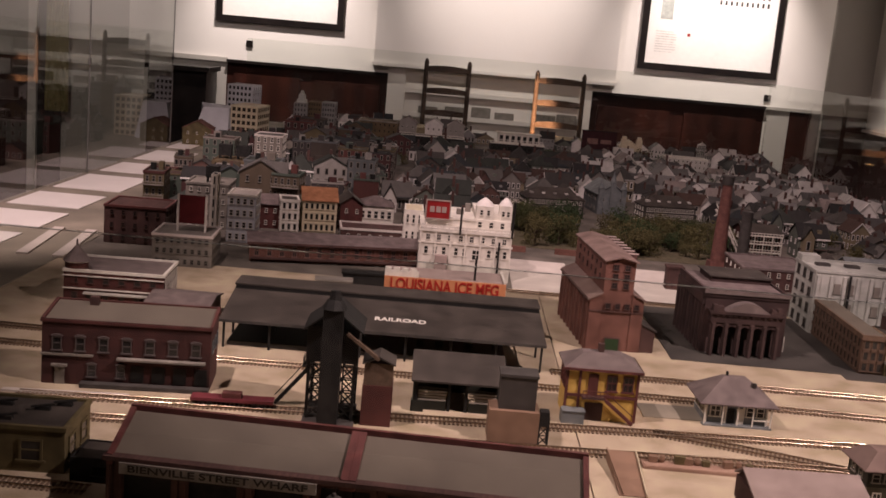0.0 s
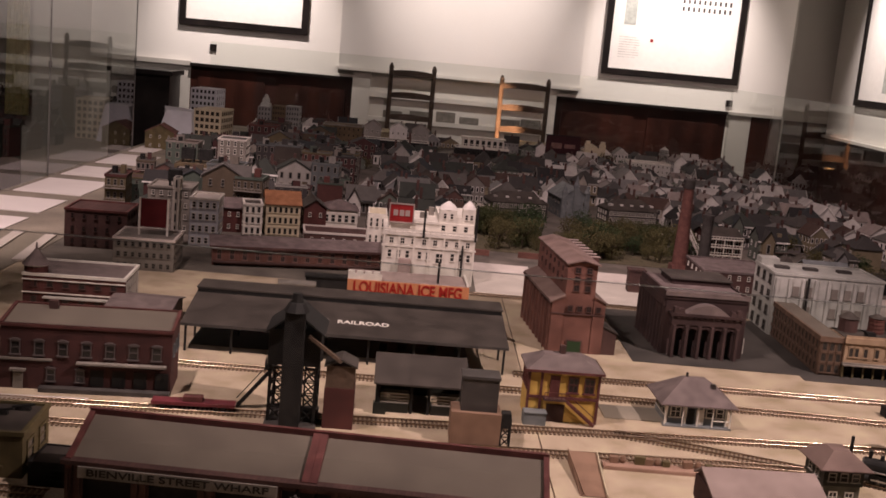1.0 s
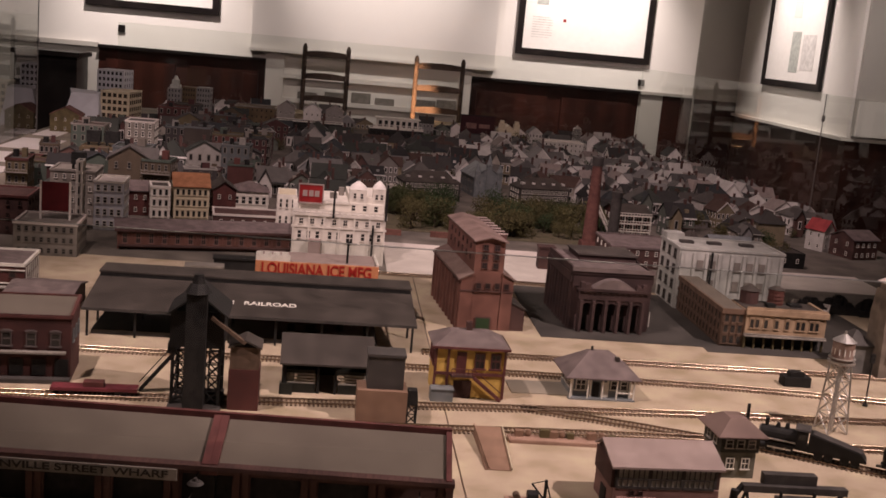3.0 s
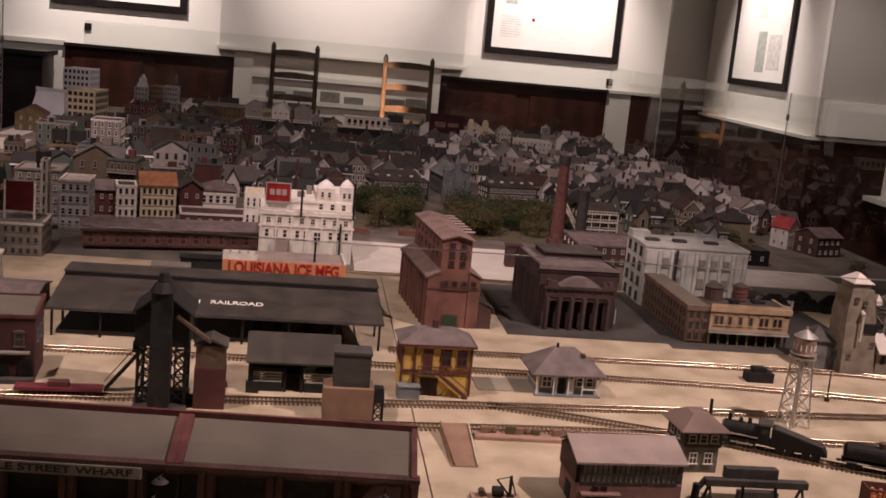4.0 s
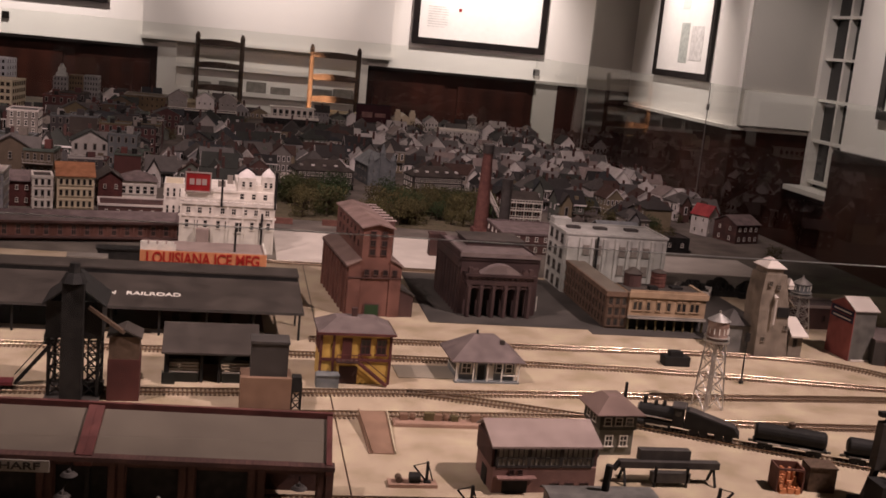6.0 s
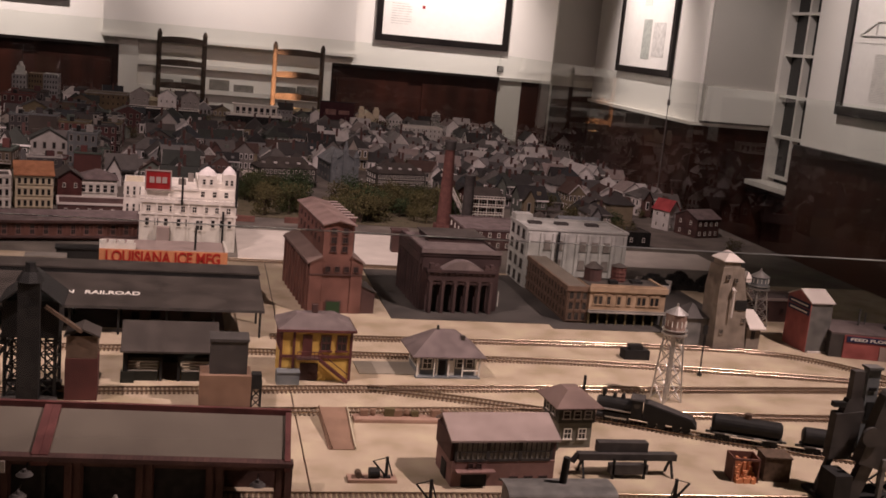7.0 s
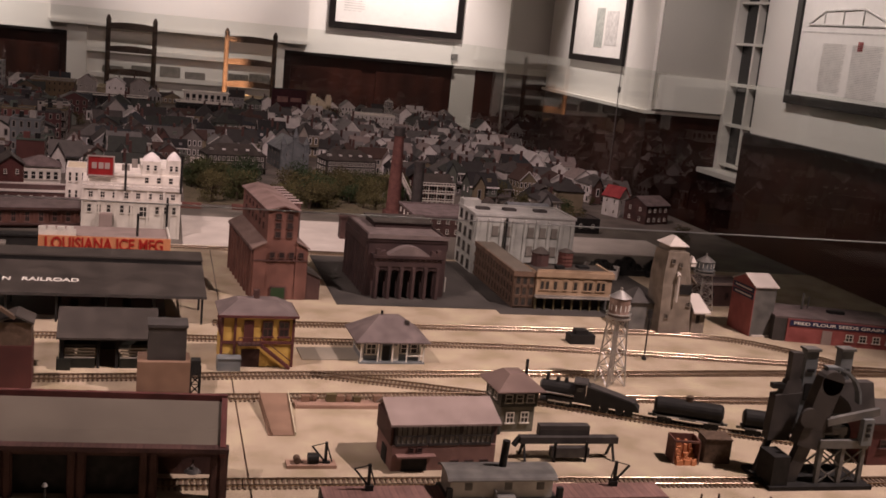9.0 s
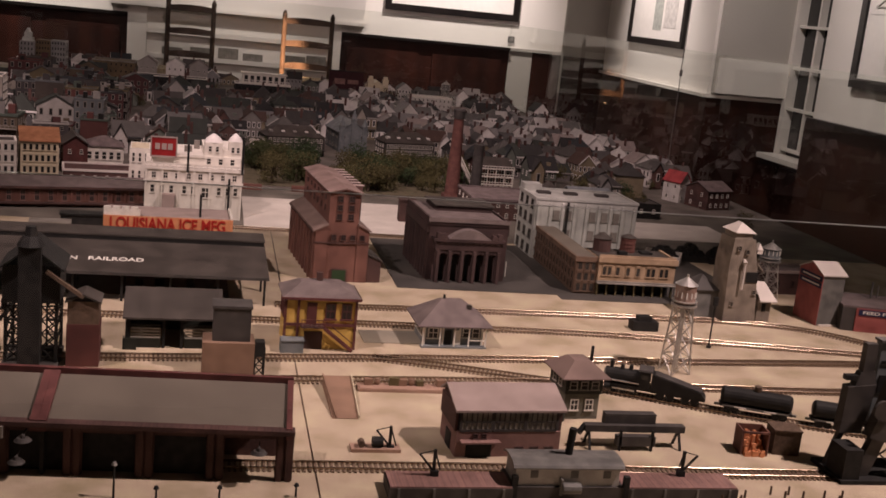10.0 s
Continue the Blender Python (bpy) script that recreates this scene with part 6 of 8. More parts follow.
def unloader():
    """Grey bulk unloader with leaning arms over a latticed portal."""
    ob = thing("bulk_unloader", 0.876, 1.09, 0, 0, "complicated grey bulk unloader with leaning box arms and lattice portal", "model crane")
    for y in (-0.022, 0.022):
        for x in (-0.006, 0.024, 0.052):
            part("portal_leg", Geo().box(x - 0.0025, x + 0.0025, y - 0.0025, y + 0.0025, 0, 0.052), STEELGREY, ob)
        g = Geo()
        for xa, xb in ((-0.006, 0.024), (0.024, 0.052)):
            for z in (0.004, 0.026):
                g.beam((xa, y, z), (xb, y, z + 0.022), 0.0018).beam((xb, y, z), (xa, y, z + 0.022), 0.0018)
        part("lattice", g, STEELGREY, ob)
        part("portal_beam", Geo().box(-0.010, 0.056, y - 0.004, y + 0.004, 0.050, 0.060), STEELGREY, ob)
    part("base_plate", Geo().box(-0.074, 0.065, -0.034, 0.034, 0, 0.005), BLACK, ob)
    part("arm", Geo().beam((-0.041, -0.015, 0.004), (-0.024, -0.015, 0.056), 0.010, 0.017).beam((-0.026, -0.015, 0.050), (-0.004, -0.015, 0.134), 0.016, 0.029).tube((-0.004, -0.023, 0.130), (-0.004, -0.007, 0.130), 0.015, 0.015, 16), GREYBOX, ob, "thick leaning grey box arm")
    g = Geo().hexa([(-0.060, 0.008, 0.047), (-0.031, 0.008, 0.047), (-0.031, 0.022, 0.047), (-0.060, 0.022, 0.047), (-0.058, 0.008, 0.104), (-0.022, 0.008, 0.108), (-0.022, 0.022, 0.108), (-0.058, 0.022, 0.104)])
    g.beam((-0.066, 0.015, 0.004), (-0.053, 0.015, 0.050), 0.006, 0.007)
    g.hexa([(-0.050, 0.009, 0.104), (-0.022, 0.009, 0.108), (-0.022, 0.021, 0.108), (-0.050, 0.021, 0.104), (-0.044, 0.010, 0.122), (-0.026, 0.010, 0.124), (-0.026, 0.020, 0.124), (-0.044, 0.020, 0.122)])
    part("arm", g, GREYBOX, ob, "second leaning grey arm with a thin strut")
    part("arm_mast", Geo().box(-0.042, -0.028, 0.010, 0.020, 0.122, 0.157), GREYBOX, ob)
    part("side_bracket", Geo().box(-0.062, -0.044, 0.010, 0.018, 0.112, 0.118), BLACK, ob)
    part("sheave", Geo().tube((-0.030, -0.026, 0.088), (-0.030, -0.022, 0.088), 0.012, 0.012, 16), GREYBOX, ob)
    for x, y, z0, z1 in ((-0.014, 0.018, 0.06, 0.159), (0.034, 0.018, 0.06, 0.160)):
        p = part("tower_post", Geo().box(x - 0.008, x + 0.008, y - 0.006, y + 0.006, z0, z1), SLATE, ob, "pale grey upright post")
        part("post_cap", Geo().box(x - 0.010, x + 0.010, y - 0.008, y + 0.008, z1, z1 + 0.003), STEELGREY, p)
        part("post_slot", Geo().box(x - 0.005, x + 0.005, y - 0.0072, y - 0.006, z1 - 0.026, z1 - 0.022), BLACK, p)
        part("post_slot", Geo().box(x - 0.005, x + 0.005, y - 0.0072, y - 0.006, z1 - 0.062, z1 - 0.040), BLACK, p)
    for k in range(5):
        a0, a1 = math.pi * (0.55 - 0.11 * k), math.pi * (0.55 - 0.11 * (k + 1))
        c = (-0.002, 0.102)
        part("hood_plate", Geo().beam((c[0] + 0.045 * math.cos(a0), -0.01, c[1] + 0.045 * math.sin(a0)), (c[0] + 0.045 * math.cos(a1), -0.01, c[1] + 0.045 * math.sin(a1)), 0.010, 0.003), SLATE, ob)
    part("hood", Geo().box(0.016, 0.075, -0.004, 0.02, 0.086, 0.124, taper=0.006), GREYBOX, ob)
    part("boom", Geo().beam((-0.004, -0.022, 0.082), (0.065, -0.022, 0.096), 0.006, 0.009), STEELGREY, ob)
    p = part("label_post", Geo().box(0.042, 0.056, -0.030, -0.022, 0.055, 0.088), SLATE, ob)
    part("label_bars", Geo().box(0.046, 0.052, -0.0308, -0.030, 0.066, 0.070).box(0.046, 0.052, -0.0308, -0.030, 0.073, 0.077).box(0.046, 0.052, -0.0308, -0.030, 0.080, 0.083), BLACK, p)
    part("winch_house", Geo().box(-0.071, -0.049, -0.030, 0.004, 0.005, 0.041), BLACK, ob)
    part("hopper", Geo().box(-0.010, 0.022, 0.0, 0.028, 0.06, 0.10, taper=0.004), GREYBOX, ob)
    return ob


unloader()
building("red_shed", "dark maroon shed beyond the unloader", 0.985, 1.18, 1.13, 1.20, 0.058, MAROON, ROOF_DARK, "gable", 0.018, floors=1, south=6, side=2, ww=0.014, wh=0.012, frame=BRICK_DARK, sides="sw")


def machine_shop():
    ob = thing("machine_shop", 0.419, 1.158, 0, 3, "pinkish brick machine shop with a long glazed upper front", "model building")
    w, d = 0.124, 0.068
    part("wall", Geo().box(-w / 2, w / 2, -d / 2, d / 2, 0, 0.030), BRICK_PINK, ob)
    part("upper_wall", Geo().box(-w / 2 + 0.002, w / 2 - 0.002, -d / 2 + 0.003, d / 2, 0.030, 0.056), GREYBOX, ob)
    for k in range(3):
        xa = -w / 2 + 0.004 + k * (w - 0.008) / 3
        xb = xa + (w - 0.008) / 3 - 0.002
        f = part("window_band", Geo().box(xa, xb, -d / 2 + 0.0005, -d / 2 + 0.003, 0.032, 0.053), MACHINE_PANE, ob)
        g = Geo()
        for j in range(7):
            x = xa + (xb - xa) * j / 6
            g.box(x - (0.0012 if j in (0, 6) else 0.0005), x + (0.0012 if j in (0, 6) else 0.0005), -d / 2 - 0.0005, -d / 2 + 0.001, 0.032, 0.053)
        g.box(xa, xb, -d / 2 - 0.0006, -d / 2 + 0.001, 0.041, 0.0422).box(xa, xb, -d / 2 - 0.0006, -d / 2 + 0.001, 0.030, 0.033)
        part("glazing_bars", g, GREYBOX, f)
    part("roof", Geo().hexa([(-w / 2 - 0.004, -d / 2 - 0.003, 0.054), (w / 2 + 0.004, -d / 2 - 0.003, 0.054), (w / 2 + 0.004, 0.012, 0.070), (-w / 2 - 0.004, 0.012, 0.070), (-w / 2 - 0.004, -d / 2 - 0.003, 0.0565), (w / 2 + 0.004, -d / 2 - 0.003, 0.0565), (w / 2 + 0.004, 0.012, 0.0725), (-w / 2 - 0.004, 0.012, 0.0725)]), ROOF_PINK, ob, "dusty pink roof slope")
    part("back_roof", Geo().hexa([(-w / 2 - 0.004, 0.012, 0.070), (w / 2 + 0.004, 0.012, 0.070), (w / 2 + 0.004, d / 2 + 0.003, 0.056), (-w / 2 - 0.004, d / 2 + 0.003, 0.056), (-w / 2 - 0.004, 0.012, 0.0725), (w / 2 + 0.004, 0.012, 0.0725), (w / 2 + 0.004, d / 2 + 0.003, 0.0585), (-w / 2 - 0.004, d / 2 + 0.003, 0.0585)]), ROOF_PINK, ob)
    g = Geo()
    for s in (-1, 1):
        g.poly([(s * w / 2, -d / 2, 0.055), (s * w / 2, d / 2, 0.056), (s * w / 2, 0.012, 0.070)])
        g.box(s * w / 2 - 0.002, s * w / 2 + 0.001, -d / 2 + 0.003, d / 2, 0.030, 0.056)
    part("gable_end", g, BRICK_DARK, ob)
    part("canopy", Geo().box(-w / 2 + 0.004, -0.012, -d / 2 - 0.010, -d / 2, 0.019, 0.021), BRICK_PINK, ob)
    part("door", Geo().box(-w / 2 + 0.012, -0.020, -d / 2 - 0.001, -d / 2 + 0.001, 0, 0.018), BLACK, ob)
    for x in (-0.040, -0.030):
        windows(ob, "s", x - 0.003, x + 0.003, 1, -d / 2, 0.022, 0.006, 0.006, BRICK_DARK, 2)
    windows(ob, "s", 0.004, 0.058, 3, -d / 2, 0.006, 0.011, 0.006, BRICK_DARK, 3)
    part("side_door", Geo().box(-w / 2 - 0.001, -w / 2 + 0.001, -0.012, 0.008, 0, 0.02), BLACK, ob)
    return ob


machine_shop()


def crossing_tower():
    ob = thing("crossing_tower", 0.545, 1.268, 0, 4, "small grey-green crossing tower with a brown hipped roof", "model tower")
    w, d = 0.046, 0.05
    part("wall", Geo().box(-w / 2, w / 2, -d / 2, d / 2, 0, 0.034), TOWER_GREEN, ob)
    part("cabin", Geo().box(-w / 2 - 0.002, w / 2 + 0.002, -d / 2 - 0.002, d / 2 + 0.002, 0.034, 0.055), DARKGREEN, ob)
    windows(ob, "s", -0.022, 0.022, 3, -d / 2 - 0.002, 0.040, 0.010, 0.011, SHADE_PAINT, 2)
    windows(ob, "s", -0.020, 0.020, 2, -d / 2, 0.012, 0.011, 0.015, WHITE, 3)
    windows(ob, "w", -0.02, 0.02, 2, -w / 2 - 0.002, 0.040, 0.010, 0.011, SHADE_PAINT, 2)
    part("roof", Geo().box(-w / 2 - 0.010, w / 2 + 0.010, -d / 2 - 0.010, d / 2 + 0.010, 0.055, 0.0565).hip(-w / 2, w / 2, -d / 2, d / 2, 0.0565, 0.017, 0.010, flat=0.3), ROOF_BROWN, ob)
    part("chimney", Geo().box(0.014, 0.017, -0.005, -0.002, 0.062, 0.090), BLACK, ob)
    part("water_barrel", Geo().tube((-0.028, -0.028, 0), (-0.028, -0.028, 0.02), 0.006, 0.006, 10), DARKGREEN, ob)
    return ob


crossing_tower()


def loading_trough():
    ob = thing("loading_trough", 0.582, 1.158, 0, 0, "dark grey raised loading trough on splayed legs", "model trough")
    part("trough", Geo().box(-0.060, 0.066, -0.005, 0.006, 0.020, 0.028), GREYBOX, ob)
    part("tank", Geo().box(-0.034, 0.030, 0.002, 0.014, 0.026, 0.040), GREYBOX, ob)
    part("lower_bin", Geo().box(-0.022, 0.026, -0.014, -0.004, 0.006, 0.018), GREYBOX, ob)
    for x in (-0.054, 0.060):
        part("splayed_leg", Geo().beam((x, -0.012, 0), (x, 0, 0.022), 0.0025).beam((x, 0.012, 0), (x, 0, 0.022), 0.0025), BLACK, ob)
    for x in (-0.018, 0.022):
        part("leg", Geo().box(x - 0.0014, x + 0.0014, -0.014, -0.011, 0, 0.026), BLACK, ob)
    part("spout", Geo().beam((-0.060, 0, 0.026), (-0.068, -0.004, 0.018), 0.005), BLACK, ob)
    return ob


loading_trough()


def open_crate(x, y, mt, label, filled):
    ob = thing("open_crate", x, y, 0, -8, label, "model crate", "crates in the yard")
    ob.scale = (0.84, 0.84, 0.84)
    w, d, h = 0.040, 0.034, 0.036
    part("side", Geo().box(-w / 2, -w / 2 + 0.002, -d / 2, d / 2, 0, h), mt, ob)
    part("side", Geo().box(w / 2 - 0.002, w / 2, -d / 2, d / 2, 0, h), mt, ob)
    part("back", Geo().box(-w / 2 + 0.002, w / 2 - 0.002, d / 2 - 0.002, d / 2, 0, h), mt, ob)
    if filled:
        g = Geo()
        rnd = random.Random(4)
        for k in range(40):
            px, py = rnd.uniform(-0.014, 0.014), rnd.uniform(-0.022, 0.012)
            z = max(0.0, 0.02 + py * 0.8) * rnd.uniform(0.6, 1.0)
            g.box(px - 0.003, px + 0.003, py - 0.003, py + 0.003, 0, z + 0.003, taper=0.001)
        part("spilled_load", g, ORANGE, ob, "orange spilled load")
        part("top_bar", Geo().box(-w / 2, w / 2, -d / 2, -d / 2 + 0.003, h - 0.003, h), mt, ob)
    else:
        part("front", Geo().box(-w / 2 + 0.002, w / 2 - 0.002, -d / 2, -d / 2 + 0.002, 0, h), mt, ob)
        part("lid", Geo().box(-w / 2 - 0.001, w / 2 + 0.001, -d / 2 - 0.001, d / 2 + 0.001, h, h + 0.002), mt, ob)
    return ob


open_crate(0.735, 1.150, BRICK, "open red-brown crate spilling a bright orange load", True)
open_crate(0.778, 1.152, TIE, "closed dark brown crate in the yard", False)


# ---- the train on the siding ----
def wheelset(parent, x, y=0.0, r=0.0052):
    g = Geo()
    for s in (-1, 1):
        g.tube((x, s * 0.0095 + y, r + 0.004), (x, s * 0.0070 + y, r + 0.004), r, r, 12)
    g.tube((x, -0.008 + y, r + 0.004), (x, 0.008 + y, r + 0.004), 0.001, 0.001, 6)
    return part("wheelset", g, BLACK, parent)


def locomotive(x, y, rz):
    ob = thing("steam_locomotive", x, y, 0, rz, "black steam switcher locomotive with a sloped tender", "model locomotive")
    part("frame", Geo().box(-0.044, 0.034, -0.010, 0.010, 0.012, 0.016), BLACK, ob)
    part("boiler", Geo().tube((-0.044, 0, 0.025), (0.012, 0, 0.025), 0.0095, 0.0105, 16), BLACK, ob)
    part("smokebox_front", Geo().tube((-0.047, 0, 0.025), (-0.044, 0, 0.025), 0.007, 0.0095, 14), STEELGREY, ob)
    part("smokestack", Geo().tube((-0.036, 0, 0.034), (-0.036, 0, 0.044), 0.0028, 0.0038, 10), BLACK, ob)
    part("steam_dome", Geo().tube((-0.018, 0, 0.033), (-0.018, 0, 0.040), 0.004, 0.0028, 10), BLACK, ob)
    part("sand_dome", Geo().tube((-0.004, 0, 0.034), (-0.004, 0, 0.041), 0.004, 0.0028, 10), BLACK, ob)
    part("cab", Geo().box(0.012, 0.030, -0.012, 0.012, 0.016, 0.038), BLACK, ob)
    part("cab_roof", Geo().box(0.009, 0.033, -0.014, 0.014, 0.038, 0.040, taper=0.001), GREYBOX, ob)
    part("cab_window", Geo().box(0.016, 0.026, -0.0126, -0.012, 0.027, 0.034), GLASS_DARK, ob)
    part("walkway", Geo().box(-0.044, 0.012, -0.0125, -0.008, 0.020, 0.0212), SILVER, ob)
    for k in range(3):
        wheelset(ob, -0.028 + k * 0.016, 0, 0.0062)
    part("side_rod", Geo().beam((-0.030, -0.0105, 0.010), (0.006, -0.0105, 0.010), 0.001, 0.0018), SILVER, ob)
    part("cylinder", Geo().tube((-0.044, -0.011, 0.012), (-0.034, -0.011, 0.012), 0.0038, 0.0038, 10), BLACK, ob)
    return ob


def tender(x, y, rz):
    ob = thing("tender", x, y, 0, rz, "black sloped-back tender behind the locomotive", "model tender")
    part("frame", Geo().box(-0.032, 0.032, -0.010, 0.010, 0.011, 0.014), BLACK, ob)
    g = Geo()
    g.hexa([(-0.032, -0.0115, 0.014), (0.032, -0.0115, 0.014), (0.032, 0.0115, 0.014), (-0.032, 0.0115, 0.014), (-0.032, -0.0115, 0.034), (0.026, -0.0115, 0.021), (0.026, 0.0115, 0.021), (-0.032, 0.0115, 0.034)])
    part("body", g, BLACK, ob)
    part("deck", Geo().hexa([(-0.028, -0.010, 0.0335), (0.027, -0.010, 0.0212), (0.027, 0.010, 0.0212), (-0.028, 0.010, 0.0335), (-0.028, -0.010, 0.0345), (0.027, -0.010, 0.0222), (0.027, 0.010, 0.0222), (-0.028, 0.010, 0.0345)]), GREYBOX, ob, "grey sloped deck")
    for px in (-0.02, -0.009, 0.009, 0.02):
        wheelset(ob, px)
    return ob


def tank_car(x, y, rz):
    ob = thing("tank_car", x, y, 0, rz, "black railway tank car with a round dome", "model tank car", "tank cars on the siding")
    part("frame", Geo().box(-0.047, 0.047, -0.009, 0.009, 0.012, 0.015), BLACK, ob)
    part("tank", Geo().tube((-0.043, 0, 0.0265), (0.043, 0, 0.0265), 0.0115, 0.0115, 18).tube((-0.046, 0, 0.0265), (-0.043, 0, 0.0265), 0.008, 0.0115, 18).tube((0.043, 0, 0.0265), (0.046, 0, 0.0265), 0.0115, 0.008, 18), BLACK, ob)
    part("dome", Geo().tube((0, 0, 0.036), (0, 0, 0.0435), 0.005, 0.005, 14).tube((0, 0, 0.0435), (0, 0, 0.045), 0.0055, 0.003, 14), TIE, ob)
    part("side_sill", Geo().box(-0.043, 0.043, -0.0122, -0.0115, 0.0135, 0.0155), STEELGREY, ob)
    part("lettering_bars", Geo().box(-0.028, -0.012, -0.0127, -0.0122, 0.0137, 0.0152).box(0.010, 0.026, -0.0127, -0.0122, 0.0137, 0.0152), LETTER_WHITE, ob)
    for px in (-0.036, -0.026, 0.026, 0.036):
        wheelset(ob, px)
    part("coupler", Geo().box(0.047, 0.053, -0.0015, 0.0015, 0.010, 0.013).box(-0.053, -0.047, -0.0015, 0.0015, 0.010, 0.013), STEELGREY, ob)
    return ob


locomotive(0.6485, 1.3325, -26).scale = (0.82, 1, 1.06)
tender(0.7045, 1.3045, -26).scale = (1.14, 1, 1.12)
tank_car(0.796, 1.2605, -24)
tank_car(0.904, 1.2145, -22)
tank_car(1.003, 1.176, -21)

# ---- barges, tug and small things along the front ----
def barge(x0, x1, y0, y1, label):
    ob = thing("barge", (x0 + x1) / 2, (y0 + y1) / 2, 0, 0, label, "model barge", "barges along the front")
    w, d = x1 - x0, y1 - y0
    part("hull", Geo().box(-w / 2, w / 2, -d / 2, d / 2, 0, 0.013), GREYBOX, ob)
    part("deck", Geo().box(-w / 2 + 0.001, w / 2 - 0.001, -d / 2 + 0.001, d / 2 - 0.001, 0.013, 0.0145), BRICK_PINK, ob, "dusty pink deck")
    for k in range(4):
        part("hull_rib", Geo().box(-w / 2 + 0.01 + k * (w - 0.02) / 3 - 0.0012, -w / 2 + 0.01 + k * (w - 0.02) / 3 + 0.0012, -d / 2 - 0.0015, -d / 2, 0, 0.013), STEELGREY, ob)
    return ob


barge(0.268, 0.398, 1.012, 1.052, "flat grey barge with a dusty pink deck")
barge(0.520, 0.652, 1.014, 1.054, "flat grey barge with a dusty pink deck, second one")


def tug():
    ob = thing("work_boat", 0.459, 1.038, 0, 0, "white work boat with a grey rounded roof and black funnel", "model boat")
    w, d = 0.124, 0.046
    part("hull", Geo().box(-w / 2, w / 2, -d / 2, d / 2, 0, 0.014), GREYBOX, ob)
    part("deckhouse", Geo().box(-w / 2 + 0.004, w / 2 - 0.006, -d / 2 + 0.004, d / 2 - 0.004, 0.014, 0.034), TUG_WHITE, ob)
    g, m = Geo(), 8
    for k in range(m):
        a0, a1 = math.pi * k / m, math.pi * (k + 1) / m
        y0, y1 = -d / 2 * math.cos(a0), -d / 2 * math.cos(a1)
        z0, z1 = 0.034 + 0.006 * math.sin(a0), 0.034 + 0.006 * math.sin(a1)
        g.hexa([(-w / 2, y0, z0), (w / 2 - 0.002, y0, z0), (w / 2 - 0.002, y1, z1), (-w / 2, y1, z1), (-w / 2, y0, z0 + 0.0012), (w / 2 - 0.002, y0, z0 + 0.0012), (w / 2 - 0.002, y1, z1 + 0.0012), (-w / 2, y1, z1 + 0.0012)])
    part("roof", g, STEELGREY, ob, "grey rounded roof")
    for x in (-0.038, 0.006, 0.042):
        part("cabin_window", Geo().box(x - 0.003, x + 0.003, -d / 2 + 0.0032, -d / 2 + 0.004, 0.024, 0.030).box(x - 0.0042, x + 0.0042, -d / 2 + 0.0036, -d / 2 + 0.004, 0.0228, 0.0312), STEELGREY, ob)
    part("funnel", Geo().tube((0.004, 0.002, 0.040), (0.006, 0.002, 0.070), 0.0042, 0.0042, 12), BLACK, ob)
    for x in (-w / 2 + 0.003, w / 2 + 0.002):
        part("bollard_post", Geo().box(x - 0.003, x + 0.003, -d / 2 - 0.001, -d / 2 + 0.005, 0, 0.026), BLACK, ob)
    part("winch", Geo().tube((-0.008, -d / 2 - 0.002, 0.014), (0.012, -d / 2 - 0.002, 0.014), 0.006, 0.006, 10).box(-0.010, -0.008, -d / 2 - 0.004, -d / 2 + 0.004, 0.006, 0.024), STEELGREY, ob)
    return ob


tug()


def derrick(x, y, z, rz, label, raft=False):
    ob = thing("derrick", x, y, z, rz, label, "model derrick", "small derricks")
    if raft:
        part("raft", Geo().box(-0.044, 0.012, -0.008, 0.010, 0, 0.004), PINK_STRIP, ob)
        part("boiler", Geo().tube((-0.020, 0, 0.010), (-0.008, 0, 0.010), 0.006, 0.006, 12), BLACK, ob)
        part("drum", Geo().tube((-0.032, -0.004, 0.008), (-0.032, 0.006, 0.008), 0.004, 0.004, 10), TIE, ob)
    part("mast", Geo().box(-0.0015, 0.0015, -0.0015, 0.0015, 0.0, 0.029), BLACK, ob)
    part("boom", Geo().beam((0, 0, 0.005), (-0.016, 0, 0.024), 0.002), BLACK, ob)
    part("stay", Geo().beam((0, 0, 0.028), (-0.016, 0, 0.024), 0.0008).beam((0, 0, 0.028), (0.008, 0.004, 0.004), 0.0012), BLACK, ob)
    part("counterweight", Geo().box(-0.003, 0.005, -0.003, 0.003, 0.0, 0.006), BLACK, ob)
    return ob


derrick(0.287, 1.137, 0, 0, "black derrick on a grey raft with a boiler", True)
derrick(0.318, 1.040, 0.0147, 0, "black derrick standing on the barge deck")
derrick(0.598, 1.045, 0.0147, 180, "black derrick standing on the second barge")
# loading ramp with its deck and a row of freight
ob = thing("loading_ramp", 0.247, 1.295, 0, 0, "brown wooden loading ramp with pale edges", "model ramp")
part("ramp_deck", Geo().hexa([(-0.016, -0.068, 0), (0.016, -0.068, 0), (0.018, 0.045, 0), (-0.018, 0.045, 0), (-0.016, -0.068, 0.0012), (0.016, -0.068, 0.0012), (0.018, 0.045, 0.014), (-0.018, 0.045, 0.014)]), TAN, ob)
part("edge_board", Geo().beam((0.0165, -0.068, 0.003), (0.0185, 0.045, 0.0155), 0.0012, 0.003), CREAM, ob)
part("edge_board", Geo().beam((-0.0115, -0.068, 0.003), (-0.0185, 0.045, 0.0155), 0.0012, 0.003), TAN, ob)
lone("loading_platform", Geo().box(-0.078, 0.078, -0.012, 0.012, 0, 0.0035).box(-0.076, 0.076, -0.011, 0.011, 0.0035, 0.0045), PINK_STRIP, "low pinkish loading platform beside the track", "model platform", "", 0.352, 1.332)
rnd = random.Random(11)
